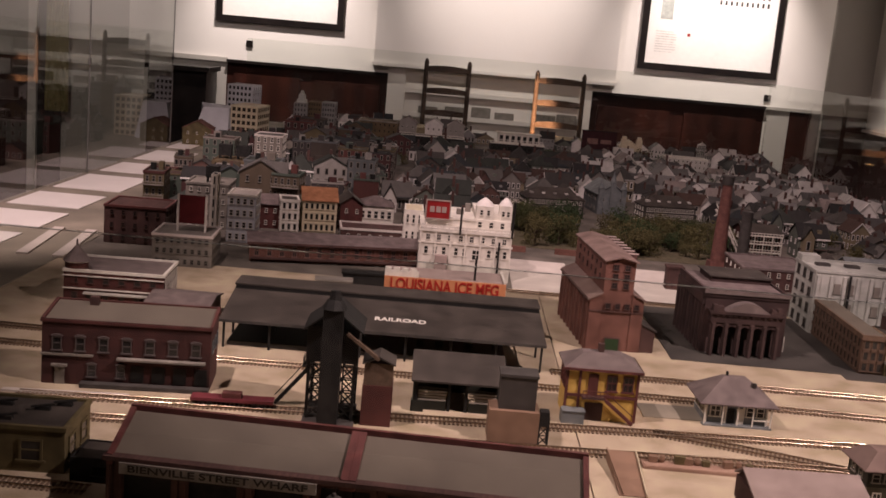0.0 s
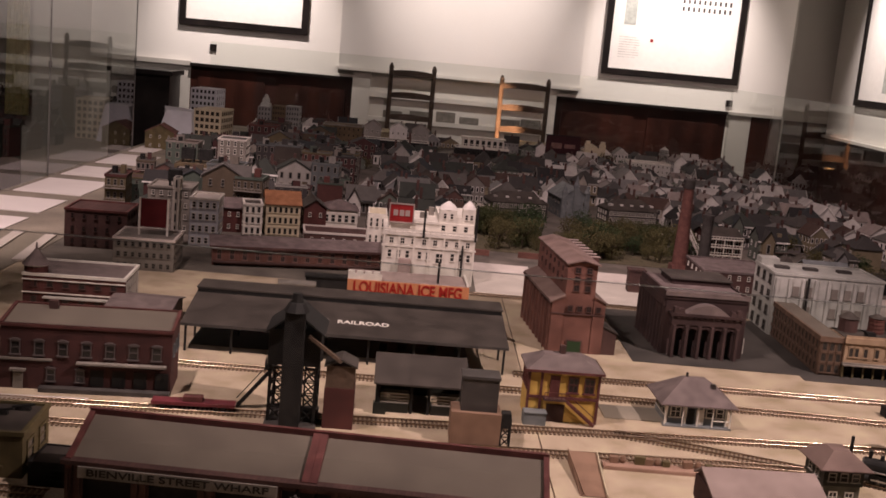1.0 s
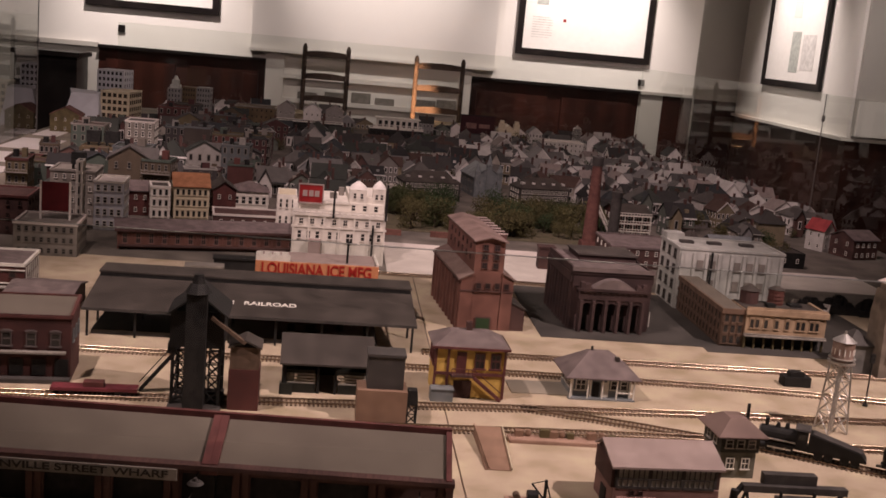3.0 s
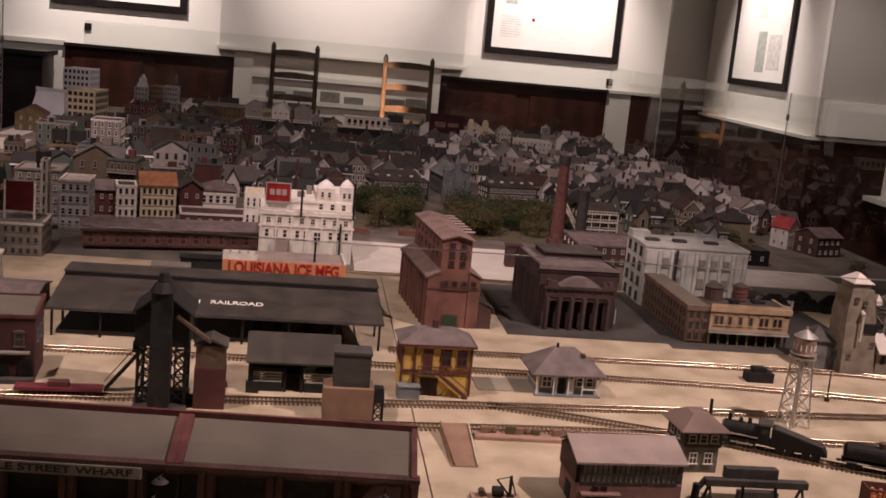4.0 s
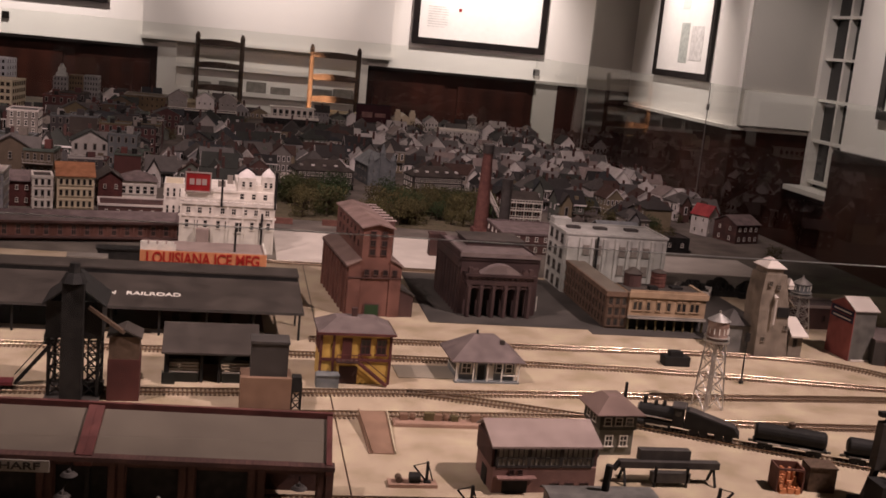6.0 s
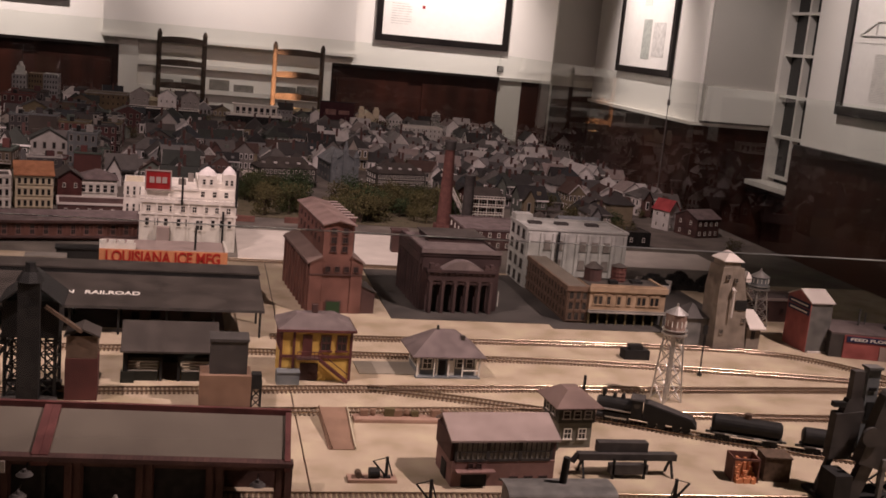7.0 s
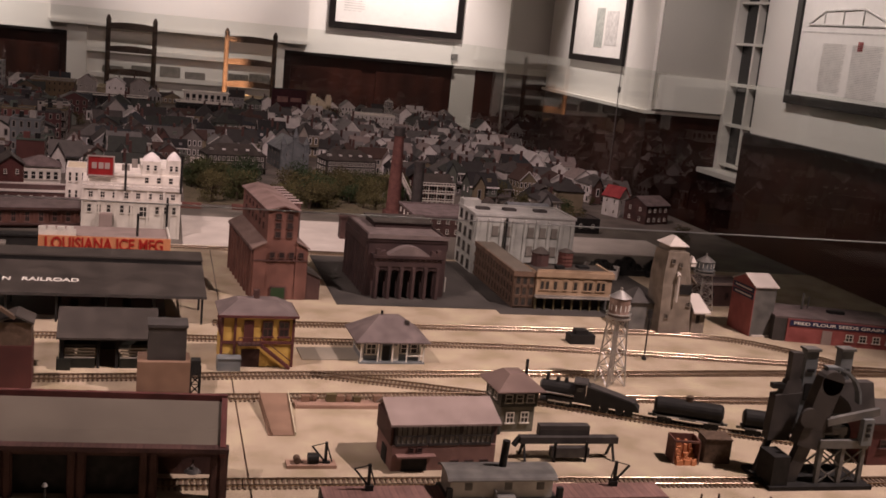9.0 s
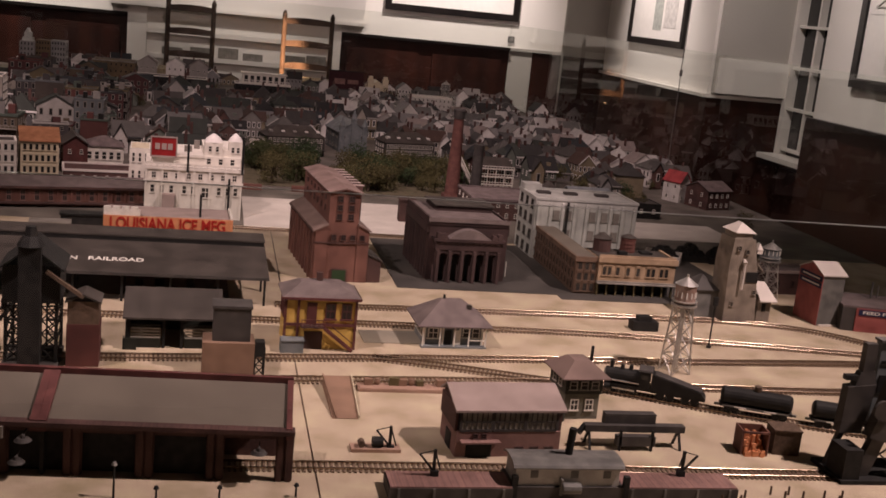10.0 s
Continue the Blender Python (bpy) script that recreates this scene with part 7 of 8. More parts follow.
for k, x in enumerate((0.288, 0.300, 0.322, 0.333, 0.345, 0.356, 0.384, 0.398, 0.412)):
    if k % 3 == 1:
        lone("freight_barrel", Geo().tube((0, 0, 0), (0, 0, 0.004), 0.0032, 0.0042, 10).tube((0, 0, 0.004), (0, 0, 0.0085), 0.0042, 0.0032, 10), TAN, "small brown barrel on the loading platform", "barrel", "freight on the platform", x, 1.338, 0.0046)
    else:
        s = rnd.uniform(0.004, 0.007)
        lone("freight_crate", Geo().box(-s, s, -0.004, 0.004, 0, s * 1.5), (TAN, BRICK_DARK, OLIVE)[k % 3], "small brown crate on the loading platform", "crate", "freight on the platform", x, 1.337, 0.0046, rnd.uniform(-20, 20))
# red flat wagon by the freight house
ob = thing("flat_wagon", -0.268, 1.409, 0, 4.5, "dark red flat wagon with a red crate", "model wagon")
part("deck", Geo().box(-0.055, 0.055, -0.011, 0.011, 0.010, 0.014), WAGON_RED, ob)
part("load", Geo().box(-0.014, 0.012, -0.007, 0.007, 0.014, 0.021), MAROON, ob)
for px in (-0.04, -0.03, 0.03, 0.04):
    wheelset(ob, px, 0, 0.004)
for x, y in ((0.0, 1.015), (0.04, 1.010), (0.10, 1.012), (0.175, 1.018)):
    ob = thing("yard_lamp", x, y, 0, 0, "thin dark model lamp post before the wharf", "model lamp", "lamps before the wharf")
    h = 0.034 if x == 0.0 else 0.012
    part("post", Geo().tube((0, 0, 0), (0, 0, h), 0.0012, 0.0009, 8), BLACK, ob)
    part("lamp_head", Geo().tube((0, 0, h), (0, 0, h + 0.003), 0.003, 0.0015, 8), SILVER if x == 0.0 else BLACK, ob)
for x, y, n in ((0.62, 1.02, 5), (0.70, 1.03, 4), (0.76, 1.02, 3)):
    for k in range(n):
        lone("deck_post", Geo().tube((0, 0, 0), (0, 0, 0.010), 0.0014, 0.0012, 8), TIE, "short dark mooring post at the front edge", "mooring post", "mooring posts", x + k * 0.011, y - 0.012 * (k % 2), 0)


# ---- the city: landmarks ----
def ice_plant():
    ob = thing("ice_plant", 0.035, 2.34, 0, 3, "white tiered ice factory with domed towers", "model factory")
    part("lower_wall", Geo().box(-0.098, 0.102, 0, 0.21, 0, 0.108), WHITE, ob)
    part("cornice", Geo().box(-0.101, 0.105, -0.004, 0.002, 0.102, 0.108).box(-0.101, 0.105, -0.003, 0.002, 0.076, 0.080), WHITE, ob)
    part("balustrade", Geo().box(-0.100, 0.104, -0.003, -0.001, 0.112, 0.116), WHITE, ob)
    for k in range(17):
        x = -0.099 + 0.2025 * k / 16
        part("baluster", Geo().box(x - 0.001, x + 0.001, -0.003, -0.001, 0.108, 0.112), WHITE, ob)
    part("upper_wall", Geo().box(-0.086, 0.10, 0.04, 0.20, 0.108, 0.128).box(0.022, 0.10, 0.05, 0.20, 0.128, 0.142), WHITE, ob)
    for k in range(7):
        x = -0.096 + 0.196 * k / 6
        part("pilaster", Geo().box(x - 0.002, x + 0.002, -0.0035, 0, 0, 0.102), WHITE, ob)
    windows(ob, "s", -0.092, -0.034, 3, 0, 0.052, 0.009, 0.018, WHITE, 2, True)
    windows(ob, "s", -0.026, 0.010, 2, 0, 0.052, 0.009, 0.018, WHITE, 2, True)
    windows(ob, "s", 0.014, 0.040, 1, 0, 0.045, 0.020, 0.024, WHITE, 3)
    windows(ob, "s", 0.046, 0.098, 3, 0, 0.052, 0.009, 0.018, WHITE, 2, True)
    windows(ob, "s", -0.092, 0.098, 8, 0, 0.083, 0.010, 0.014, WHITE, 3)
    windows(ob, "s", 0.02, 0.095, 3, 0.04, 0.111, 0.010, 0.014, WHITE, 2)
    for x, r, h in ((0.042, 0.019, 0.158), (0.088, 0.014, 0.162)):
        t = part("corner_tower", Geo().box(x - r, x + r, 0.045, 0.045 + 2 * r, 0.108, h), WHITE, ob, "white square tower")
        part("tower_dome", Geo().tube((x, 0.045 + r, h), (x, 0.045 + r, h + 0.008), r * 1.1, r * 0.8, 12).tube((x, 0.045 + r, h + 0.008), (x, 0.045 + r, h + 0.017), r * 0.8, r * 0.15, 12), PAPER, t)
        windows(ob, "s", x - r * 0.8, x + r * 0.8, 2, 0.045, 0.138, 0.007, 0.013, WHITE, 2)
    for x, z in ((-0.012, 0.13), (0.101, 0.15), (0.075, 0.06)):
        part("pipe", Geo().tube((x, -0.008, 0.02 if z < 0.1 else 0.10), (x, -0.008, z + 0.03), 0.0024, 0.0024, 8), BLACK, ob)
    for x, y, w2, h2 in ((-0.01, 0.10, 0.016, 0.012), (-0.055, 0.13, 0.022, 0.016), (0.01, 0.15, 0.012, 0.018)):
        part("roof_box", Geo().box(x - w2 / 2, x + w2 / 2, y - 0.008, y + 0.008, 0.128, 0.128 + h2), GREY_BLD, ob)
    part("rear_cornice", Geo().box(-0.088, 0.024, 0.037, 0.041, 0.1245, 0.1295), WHITE, ob)
    part("entry_bay", Geo().box(-0.062, -0.036, -0.02, 0, 0, 0.052), ROOF_PINK, ob)
    sg = part("roof_sign", Geo().box(-0.088, -0.036, 0.030, 0.033, 0.124, 0.166), SIGNRED, ob, "square red roof sign with white border")
    part("sign_border", Geo().box(-0.0895, -0.0345, 0.0285, 0.030, 0.164, 0.167).box(-0.0895, -0.0345, 0.0285, 0.030, 0.123, 0.126).box(-0.0895, -0.0870, 0.0285, 0.030, 0.126, 0.164).box(-0.0370, -0.0345, 0.0285, 0.030, 0.126, 0.164), ROOF_PINK, sg)
    for x in (-0.080, -0.0665, -0.054):
        part("sign_bar", Geo().box(x, x + 0.010, 0.0288, 0.030, 0.139, 0.152), ROOF_PINK, sg)
    for x in (-0.086, -0.041):
        part("sign_post", Geo().box(x, x + 0.003, 0.034, 0.037, 0.108, 0.165), WHITE, sg)
    return ob


ice_plant()


def ice_depot():
    ob = thing("ice_depot", 0.013, 2.02, 0, 3, "low white depot with an orange lettered front", "model depot")
    part("wall", Geo().box(-0.126, 0.104, 0, 0.10, 0, 0.064).box(-0.126, -0.062, 0.002, 0.008, 0.064, 0.077), WHITE, ob)
    for x in (-0.120, -0.104, -0.088, -0.072):
        part("parapet_step", Geo().box(x - 0.006, x + 0.006, 0.0015, 0.0085, 0.077, 0.082), WHITE, ob)
    part("flat_roof", Geo().box(-0.122, 0.100, 0.012, 0.098, 0.0638, 0.0655), ROOF_PINK, ob)
    part("side_parapet", Geo().box(0.100, 0.104, 0, 0.10, 0.064, 0.069), WHITE, ob)
    part("front_board", Geo().box(-0.126, 0.104, -0.003, 0, 0.020, 0.0665), ORANGE, ob, "orange front board")
    lettering("letters", "LOUISIANA ICE MFG", 0.030, LETTER_RED, ob, pose(-0.012, -0.0036, 0.0525, 90), 0.205, 0.0008)
    part("roof_pipe", Geo().tube((0.045, 0.020, 0.0645), (0.045, 0.020, 0.108), 0.0022, 0.0022, 8), BLACK, ob)
    return ob


ice_depot()


def long_warehouse():
    ob = thing("market_hall", -0.255, 2.44, 0, 13, "long red brick market hall with a brown roof", "model market hall")
    w, d, h = 0.385, 0.12, 0.043
    part("wall", walls(w, d, h), BRICK, ob)
    part("roof", roof_shell(w, d, h, 0.010, "x", 0.008), ROOF_MAUVE, ob)
    n = 14
    for k in range(n + 1):
        x = -w / 2 + w * k / n
        part("pilaster", Geo().box(x - 0.002, x + 0.002, -d / 2 - 0.003, -d / 2, 0, h), BRICK, ob)
    windows(ob, "s", -w / 2, w / 2, n, -d / 2, 0.012, 0.010, 0.024, BRICK_PINK, 3)
    part("eave_board", Geo().box(-w / 2 - 0.008, w / 2 + 0.008, -d / 2 - 0.010, -d / 2 - 0.008, h - 0.004, h + 0.001), BRICK_DARK, ob)
    part("canopy", Geo().box(-w / 2, w / 2, -d / 2 - 0.016, -d / 2 - 0.003, 0.008, 0.010), BRICK_DARK, ob)
    return ob


long_warehouse()
lone("street_shed", walls(0.07, 0.03, 0.022).box(-0.038, 0.038, -0.018, 0.018, 0.022, 0.025), GREY_BLD, "pale low shed behind the platform roof", "model shed", "low sheds", -0.22, 2.13, 0, 6)
lone("street_shed", walls(0.10, 0.03, 0.026).box(-0.053, 0.053, -0.018, 0.018, 0.026, 0.029), BLACK, "black low shed behind the platform roof", "model shed", "low sheds", -0.16, 2.20, 0, 6)

building("townhouse", "white three-storey townhouse with arched windows", -0.438, -0.392, 2.72, 2.80, 0.080, WHITE, ROOF_DARK, rz=12, floors=3, south=3, side=3, ww=0.0085, wh=0.017, frame=WHITE, trim=WHITE, arched=True, panes=1)
building("townhouse", "cream-yellow townhouse with arched windows and an orange roof", -0.388, -0.302, 2.745, 2.85, 0.082, CREAM, ROOF_ORANGE, "gable", 0.026, rz=12, floors=3, south=6, side=3, ww=0.0085, wh=0.017, frame=CREAM, arched=True, panes=1)
building("brick_rowhouse", "dark maroon brick rowhouse with a grey roof", -0.515, -0.445, 2.74, 2.84, 0.062, BRICK_RED, ROOF_MAUVE, "gable", 0.018, rz=12, floors=2, south=3, side=2)
building("brick_rowhouse", "dark red brick house with a shallow roof", -0.298, -0.240, 2.80, 2.90, 0.072, BRICK_RED, ROOF_DARK, "gable", 0.02, rz=12, floors=2, south=2, side=2, along="y")
building("arcaded_hall", "small white hall with arched openings", -0.262, -0.165, 2.97, 3.06, 0.045, WHITE, ROOF_MAUVE, "hip", 0.022, rz=8, floors=1, south=5, side=3, ww=0.012, wh=0.022, frame=WHITE, arched=True)
building("brown_terrace", "low brown terrace with a pale cornice", -0.275, -0.105, 2.66, 2.76, 0.034, BRICK_DARK, BRICK_DARK, rz=8, floors=1, south=6, side=2, trim=LOT)
ob = building("pilastered_block", "tall white block with long pilasters", -0.110, -0.066, 2.50, 2.60, 0.118, WHITE, CREAM, rz=3, floors=3, south=3, side=2, ww=0.006, wh=0.022, frame=WHITE)
building("corner_hotel", "grey stone corner block with many small windows", -0.615, -0.492, 2.22, 2.34, 0.066, GREY_BLD, GREY_BLD, rz=4, floors=3, south=8, side=6, ww=0.008, wh=0.011, frame=GREY_BLD, trim=LOT)
ob = thing("roof_billboard", -0.545, 2.275, 0.0645, 4, "dark red billboard on white posts above the hotel roof", "billboard")
part("board", Geo().box(-0.027, 0.027, 0, 0.004, 0.018, 0.078), SIGN_DARK, ob)
part("post", Geo().box(-0.031, -0.027, 0, 0.004, 0, 0.08), WHITE, ob)
part("post", Geo().box(0.027, 0.031, 0, 0.004, 0, 0.08), WHITE, ob)
building("brick_store", "dark maroon brick store with a flat roof", -0.775, -0.64, 2.40, 2.53, 0.085, BRICK_DARK, BRICK_DARK, rz=4, floors=3, south=5, side=4, frame=BRICK_DARK, trim=MAROON)
building("white_block", "lavender-white four-storey block with white frames", -0.528, -0.462, 2.53, 2.63, 0.112, CARD_BLUE, LOT, rz=4, floors=4, south=4, side=4, ww=0.009, wh=0.015, frame=WHITE, trim=WHITE)
building("slender_tower", "slender striped tower with white fins", -0.560, -0.545, 2.50, 2.54, 0.160, WHITE, BLACK, rz=4, floors=6, south=1, side=2, ww=0.0045, wh=0.022, frame=WHITE, panes=1)
lone("water_tank", Geo().box(-0.016, 0.016, -0.01, 0.01, 0.012, 0.04).box(-0.014, -0.011, -0.008, 0.008, 0, 0.012).box(0.011, 0.014, -0.008, 0.008, 0, 0.012), BLACK, "black roof tank on legs", "roof tank", "", -0.60, 2.70, 0.1125)
building("stone_block", "brown-grey block with a dark tank on its roof", -0.66, -0.555, 2.66, 2.78, 0.1125, GREY_BLD, GREY_BLD, rz=4, floors=4, south=5, side=4, trim=GREY_BLD)

# far left: high-rises
building("glass_tower", "blue-white card high-rise with a window grid", -1.04, -0.925, 4.88, 5.02, 0.235, CARD_BLUE, CARD_BLUE, rz=-6, floors=9, south=6, side=4, ww=0.013, wh=0.016, frame=CARD_BLUE, panes=1)
building("office_block", "cream office block with brown window bands", -0.955, -0.840, 4.58, 4.76, 0.165, CREAM, CREAM, rz=-6, floors=6, south=5, side=6, ww=0.014, wh=0.015, frame=BROWN_BLD, trim=CREAM)
lone("card_wedge", Geo().hexa([(-0.09, 0, 0), (0.07, 0, 0), (0.07, 0.14, 0), (-0.09, 0.14, 0), (-0.05, 0.03, 0.15), (0.05, 0.06, 0.15), (0.05, 0.13, 0.155), (-0.09, 0.13, 0.16)]), CARD_BLUE, "blank blue-white card building mock-up", "card model", "", -1.025, 4.52, 0.0014, -5)
building("green_house", "olive-yellow house with a red gable roof", -1.125, -1.01, 4.42, 4.53, 0.07, OLIVE, BRICK, "gable", 0.03, rz=6, floors=2, south=3, side=3, along="y")
ob = building("spired_tower", "grey high-rise with a pale spire", -0.765, -0.705, 5.00, 5.08, 0.172, TOWER_GREY, TOWER_GREY, floors=8, south=4, side=4, ww=0.007, wh=0.012, frame=TOWER_GREY)
part("spire", Geo().box(-0.022, 0.022, -0.02, 0.02, 0.170, 0.186).box(-0.015, 0.015, -0.015, 0.015, 0.186, 0.208).tube((0, 0, 0.208), (0, 0, 0.226), 0.013, 0.006, 10), PALE_GREEN, ob, "pale pointed spire")
building("dark_tower", "dark brown high-rise slab", -0.703, -0.643, 5.02, 5.12, 0.180, BROWN_BLD, BROWN_BLD, floors=8, south=5, side=4, ww=0.007, wh=0.012, frame=BROWN_BLD)
building("grey_tower", "grey high-rise slab with narrow bays", -0.641, -0.580, 5.03, 5.12, 0.182, TOWER_GREY, TOWER_GREY, floors=8, south=5, side=4, ww=0.007, wh=0.012, frame=TOWER_GREY)
building("brown_block", "long brown block with a stepped roofline", -0.47, -0.29, 5.05, 5.2, 0.115, BROWN_BLD, BROWN_BLD, floors=4, south=8, side=4, frame=BROWN_BLD, trim=GREY_BLD)
building("striped_block", "tall white-pilastered block with grey cornice", -0.700, -0.605, 3.74, 3.86, 0.135, GREY_BLD, CITY_ROOF, rz=3, floors=5, south=4, side=4, ww=0.009, wh=0.018, frame=WHITE, trim=LOT)
building("olive_block", "large olive-brown block with two dark tanks", -0.745, -0.63, 3.30, 3.44, 0.092, BROWN_BLD, BROWN_BLD, rz=3, floors=4, south=6, side=5, frame=BROWN_BLD)
for x in (-0.715, -0.660):
    lone("roof_tank", Geo().box(-0.02, 0.02, -0.012, 0.012, 0.01, 0.045).box(-0.018, -0.014, -0.01, 0.01, 0, 0.01).box(0.014, 0.018, -0.01, 0.01, 0, 0.01), BLACK, "black square roof tank on the olive block", "roof tank", "roof tanks", x, 3.37, 0.0905)

# square with its long terraces, church and trees
for x0, x1, y, rz in ((0.215, 0.40, 3.36, 12), (0.585, 0.755, 3.40, 12)):
    ob = building("arcade_terrace", "long dark-roofed terrace with a row of white windows", x0, x1, y, y + 0.09, 0.056, GREYBOX, ROOF_DARK, "hip", 0.03, rz=rz, floors=3, south=13, side=4, ww=0.008, wh=0.012, frame=WHITE, over=0.003)
    part("gallery", Geo().box(-(x1 - x0) / 2, (x1 - x0) / 2, -0.062, -0.045, 0.018, 0.0195), GREYBOX, ob)
    for k in range(5):
        xx = -(x1 - x0) / 2 * 0.8 + (x1 - x0) * 0.8 * k / 4
        part("dormer", Geo().box(xx - 0.005, xx + 0.005, -0.03, -0.01, 0.062, 0.074), PALE_WALL, ob)
ob = building("church", "grey-green church with a steep roof and turrets", 0.45, 0.545, 3.52, 3.68, 0.065, SLATE, SLATE, "gable", 0.035, rz=10, floors=2, south=3, side=4, along="y", frame=GREY_BLD)
for x in (-0.038, 0.038, 0.0):
    part("turret", Geo().box(x - 0.008, x + 0.008, -0.085, -0.07, 0, 0.085 if x else 0.105).tube((x, -0.0775, 0.085 if x else 0.105), (x, -0.0775, 0.11 if x else 0.14), 0.011, 0.001, 8), SLATE, ob)
ob = thing("brick_chimney", 0.682, 2.735, 0, 0, "tall tapered red brick factory chimney with a sooty top", "chimney")
part("shaft", Geo().tube((0, 0, 0), (0, 0, 0.216), 0.0205, 0.0125, 16), CHIMNEY_RED, ob)
part("cap", Geo().tube((0, 0, 0.216), (0, 0, 0.236), 0.0145, 0.0150, 16).tube((0, 0, 0.236), (0, 0, 0.240), 0.0165, 0.0150, 16), GREYBOX, ob, "sooty black cap")
part("base_collar", Geo().box(-0.024, 0.024, -0.024, 0.024, 0, 0.02, taper=0.002), CHIMNEY_RED, ob)
lone("iron_chimney", Geo().tube((0, 0, 0), (0, 0, 0.135), 0.0155, 0.0135, 16).tube((0, 0, 0.135), (0, 0, 0.148), 0.0150, 0.0150, 16), GREYBOX, "tall black iron stack", "chimney", "", 0.752, 2.775)
ob = building("power_house", "brown power house with white-barred galleries", 0.690, 0.86, 2.52, 2.70, 0.050, BRICK_DARK, ROOF_MAUVE, floors=2, south=7, side=4, trim=ROOF_MAUVE)
ob = building("gallery_house", "brick house with stacked white galleries", 0.785, 0.885, 2.92, 3.02, 0.070, BRICK_RED, ROOF_DARK, "gable", 0.02, rz=4, floors=3, south=6, side=3, ww=0.010, wh=0.014, frame=WHITE)
for z in (0.022, 0.044, 0.066):
    g = Geo().box(-0.052, 0.052, -0.066, -0.051, z, z + 0.0018).box(-0.052, 0.052, -0.066, -0.0645, z + 0.008, z + 0.0098)
    for k in range(13):
        g.box(-0.0515 + k * 0.0085, -0.0503 + k * 0.0085, -0.0658, -0.0646, z, z + 0.008)
    part("gallery", g, WHITE, ob, "white railed gallery")
for k in range(5):
    part("gallery_post", Geo().box(-0.051 + k * 0.025, -0.049 + k * 0.025, -0.066, -0.064, 0, 0.066), WHITE, ob)
ob = thing("inclined_trestle", 0.705, 2.90, 0, 0, "pale inclined trestle with railings beside the stack", "model trestle")
for y in (-0.02, 0.02):
    part("stringer", Geo().beam((0, y, 0.128), (0.075, y, 0.0), 0.004, 0.006), LOT, ob)
    part("railing", Geo().beam((0, y, 0.142), (0.075, y, 0.014), 0.002, 0.003), WHITE, ob)
for k in range(8):
    part("tread", Geo().box(0.004 + k * 0.009, 0.011 + k * 0.009, -0.02, 0.02, 0.118 - k * 0.0154, 0.1205 - k * 0.0154), LOT, ob)
for x, z in ((0.012, 0.105), (0.040, 0.058)):
    for y in (-0.019, 0.019):
        part("leg", Geo().box(x - 0.002, x + 0.002, y - 0.002, y + 0.002, 0, z), GREYBOX, ob)
building("hip_house", "dark hip-roofed house behind the white warehouse", 0.80, 0.88, 2.36, 2.46, 0.072, BRICK_DARK, ROOF_DARK, "hip", 0.045, rz=3, floors=2, south=4, side=3, frame=GREY_BLD)
building("long_shed", "pale low shed behind the white warehouse", 0.895, 0.99, 2.40, 2.48, 0.066, PALE_WALL, LOT, "gable", 0.014, rz=2, floors=1, south=4, side=2)
building("green_roof_house", "plain house with a grey-green roof", 0.955, 1.06, 2.56, 2.68, 0.048, HOUSE_WALL, SLATE, "gable", 0.03, rz=2, floors=1, south=4, side=2)
building("long_dark_shed", "long dark brown shed with a pale roof edge", 1.125, 1.30, 1.93, 2.00, 0.046, BRICK_DARK, ROOF_MAUVE, rz=3, floors=1, south=5, side=2, trim=ROOF_PINK, frame=BRICK_DARK)
building("dark_shed", "low dark shed beside the pale street", 1.155, 1.23, 2.66, 2.74, 0.040, BLACK, ROOF_DARK, rz=2, floors=1, south=2, side=1)
structure("street_3", Geo().box(0.965, 1.34, 2.40, 2.60, -0.0003, 0.0008), LOT, "pale model street behind the white warehouse", "road")
building("red_roof_house", "white house with a bright red gable roof", 1.385, 1.430, 2.95, 3.01, 0.062, PALE_WALL, ROOF_RED, "gable", 0.026, rz=30, floors=2, south=2, side=2, along="y")
building("porch_house", "mauve house with white porch beside the red roof", 1.43, 1.52, 2.86, 2.95, 0.055, BRICK_DARK, ROOF_MAUVE, "gable", 0.02, rz=20, floors=2, south=4, side=2, frame=WHITE)

# far end
ob = thing("billboard", 0.70, 5.50, 0, 4, "dark red advertising billboard with pale script bars on posts", "billboard")
part("board", Geo().box(-0.090, 0.085, 0, 0.006, 0.030, 0.125), BILLBOARD, ob)
part("script_bar", Geo().box(-0.062, -0.008, -0.002, 0, 0.062, 0.090), BRICK_PINK, ob)
part("script_bar", Geo().box(0.005, 0.060, -0.002, 0, 0.066, 0.086), BRICK_PINK, ob)
for x in (-0.075, 0.07):
    part("post", Geo().box(x - 0.004, x + 0.004, 0.001, 0.006, 0, 0.030), BLACK, ob)
for z in (0.025, 0.125):
    part("border", Geo().box(-0.094, 0.089, -0.001, 0.006, z, z + 0.005), BLACK, ob)
ob = building("cream_church", "cream twin-towered church at the far end", 0.785, 0.875, 5.30, 5.42, 0.075, CREAM, CREAM, "gable", 0.03, floors=2, south=3, side=3, along="y", ww=0.012, wh=0.02)
for x in (-0.036, 0.036):
    part("tower", Geo().box(x - 0.014, x + 0.014, -0.068, -0.04, 0, 0.115).box(x - 0.010, x + 0.010, -0.064, -0.044, 0.115, 0.128), CREAM, ob)
water_tower(1.145, 5.2, 0.02, 0.10, 0.125, STEELGREY, "small grey water tower at the far end")
building("white_mill", "long white block with rows of windows at the far end", 0.95, 1.14, 5.00, 5.12, 0.072, PALE_WALL, LOT, floors=3, south=9, side=4, frame=WHITE, trim=WHITE)
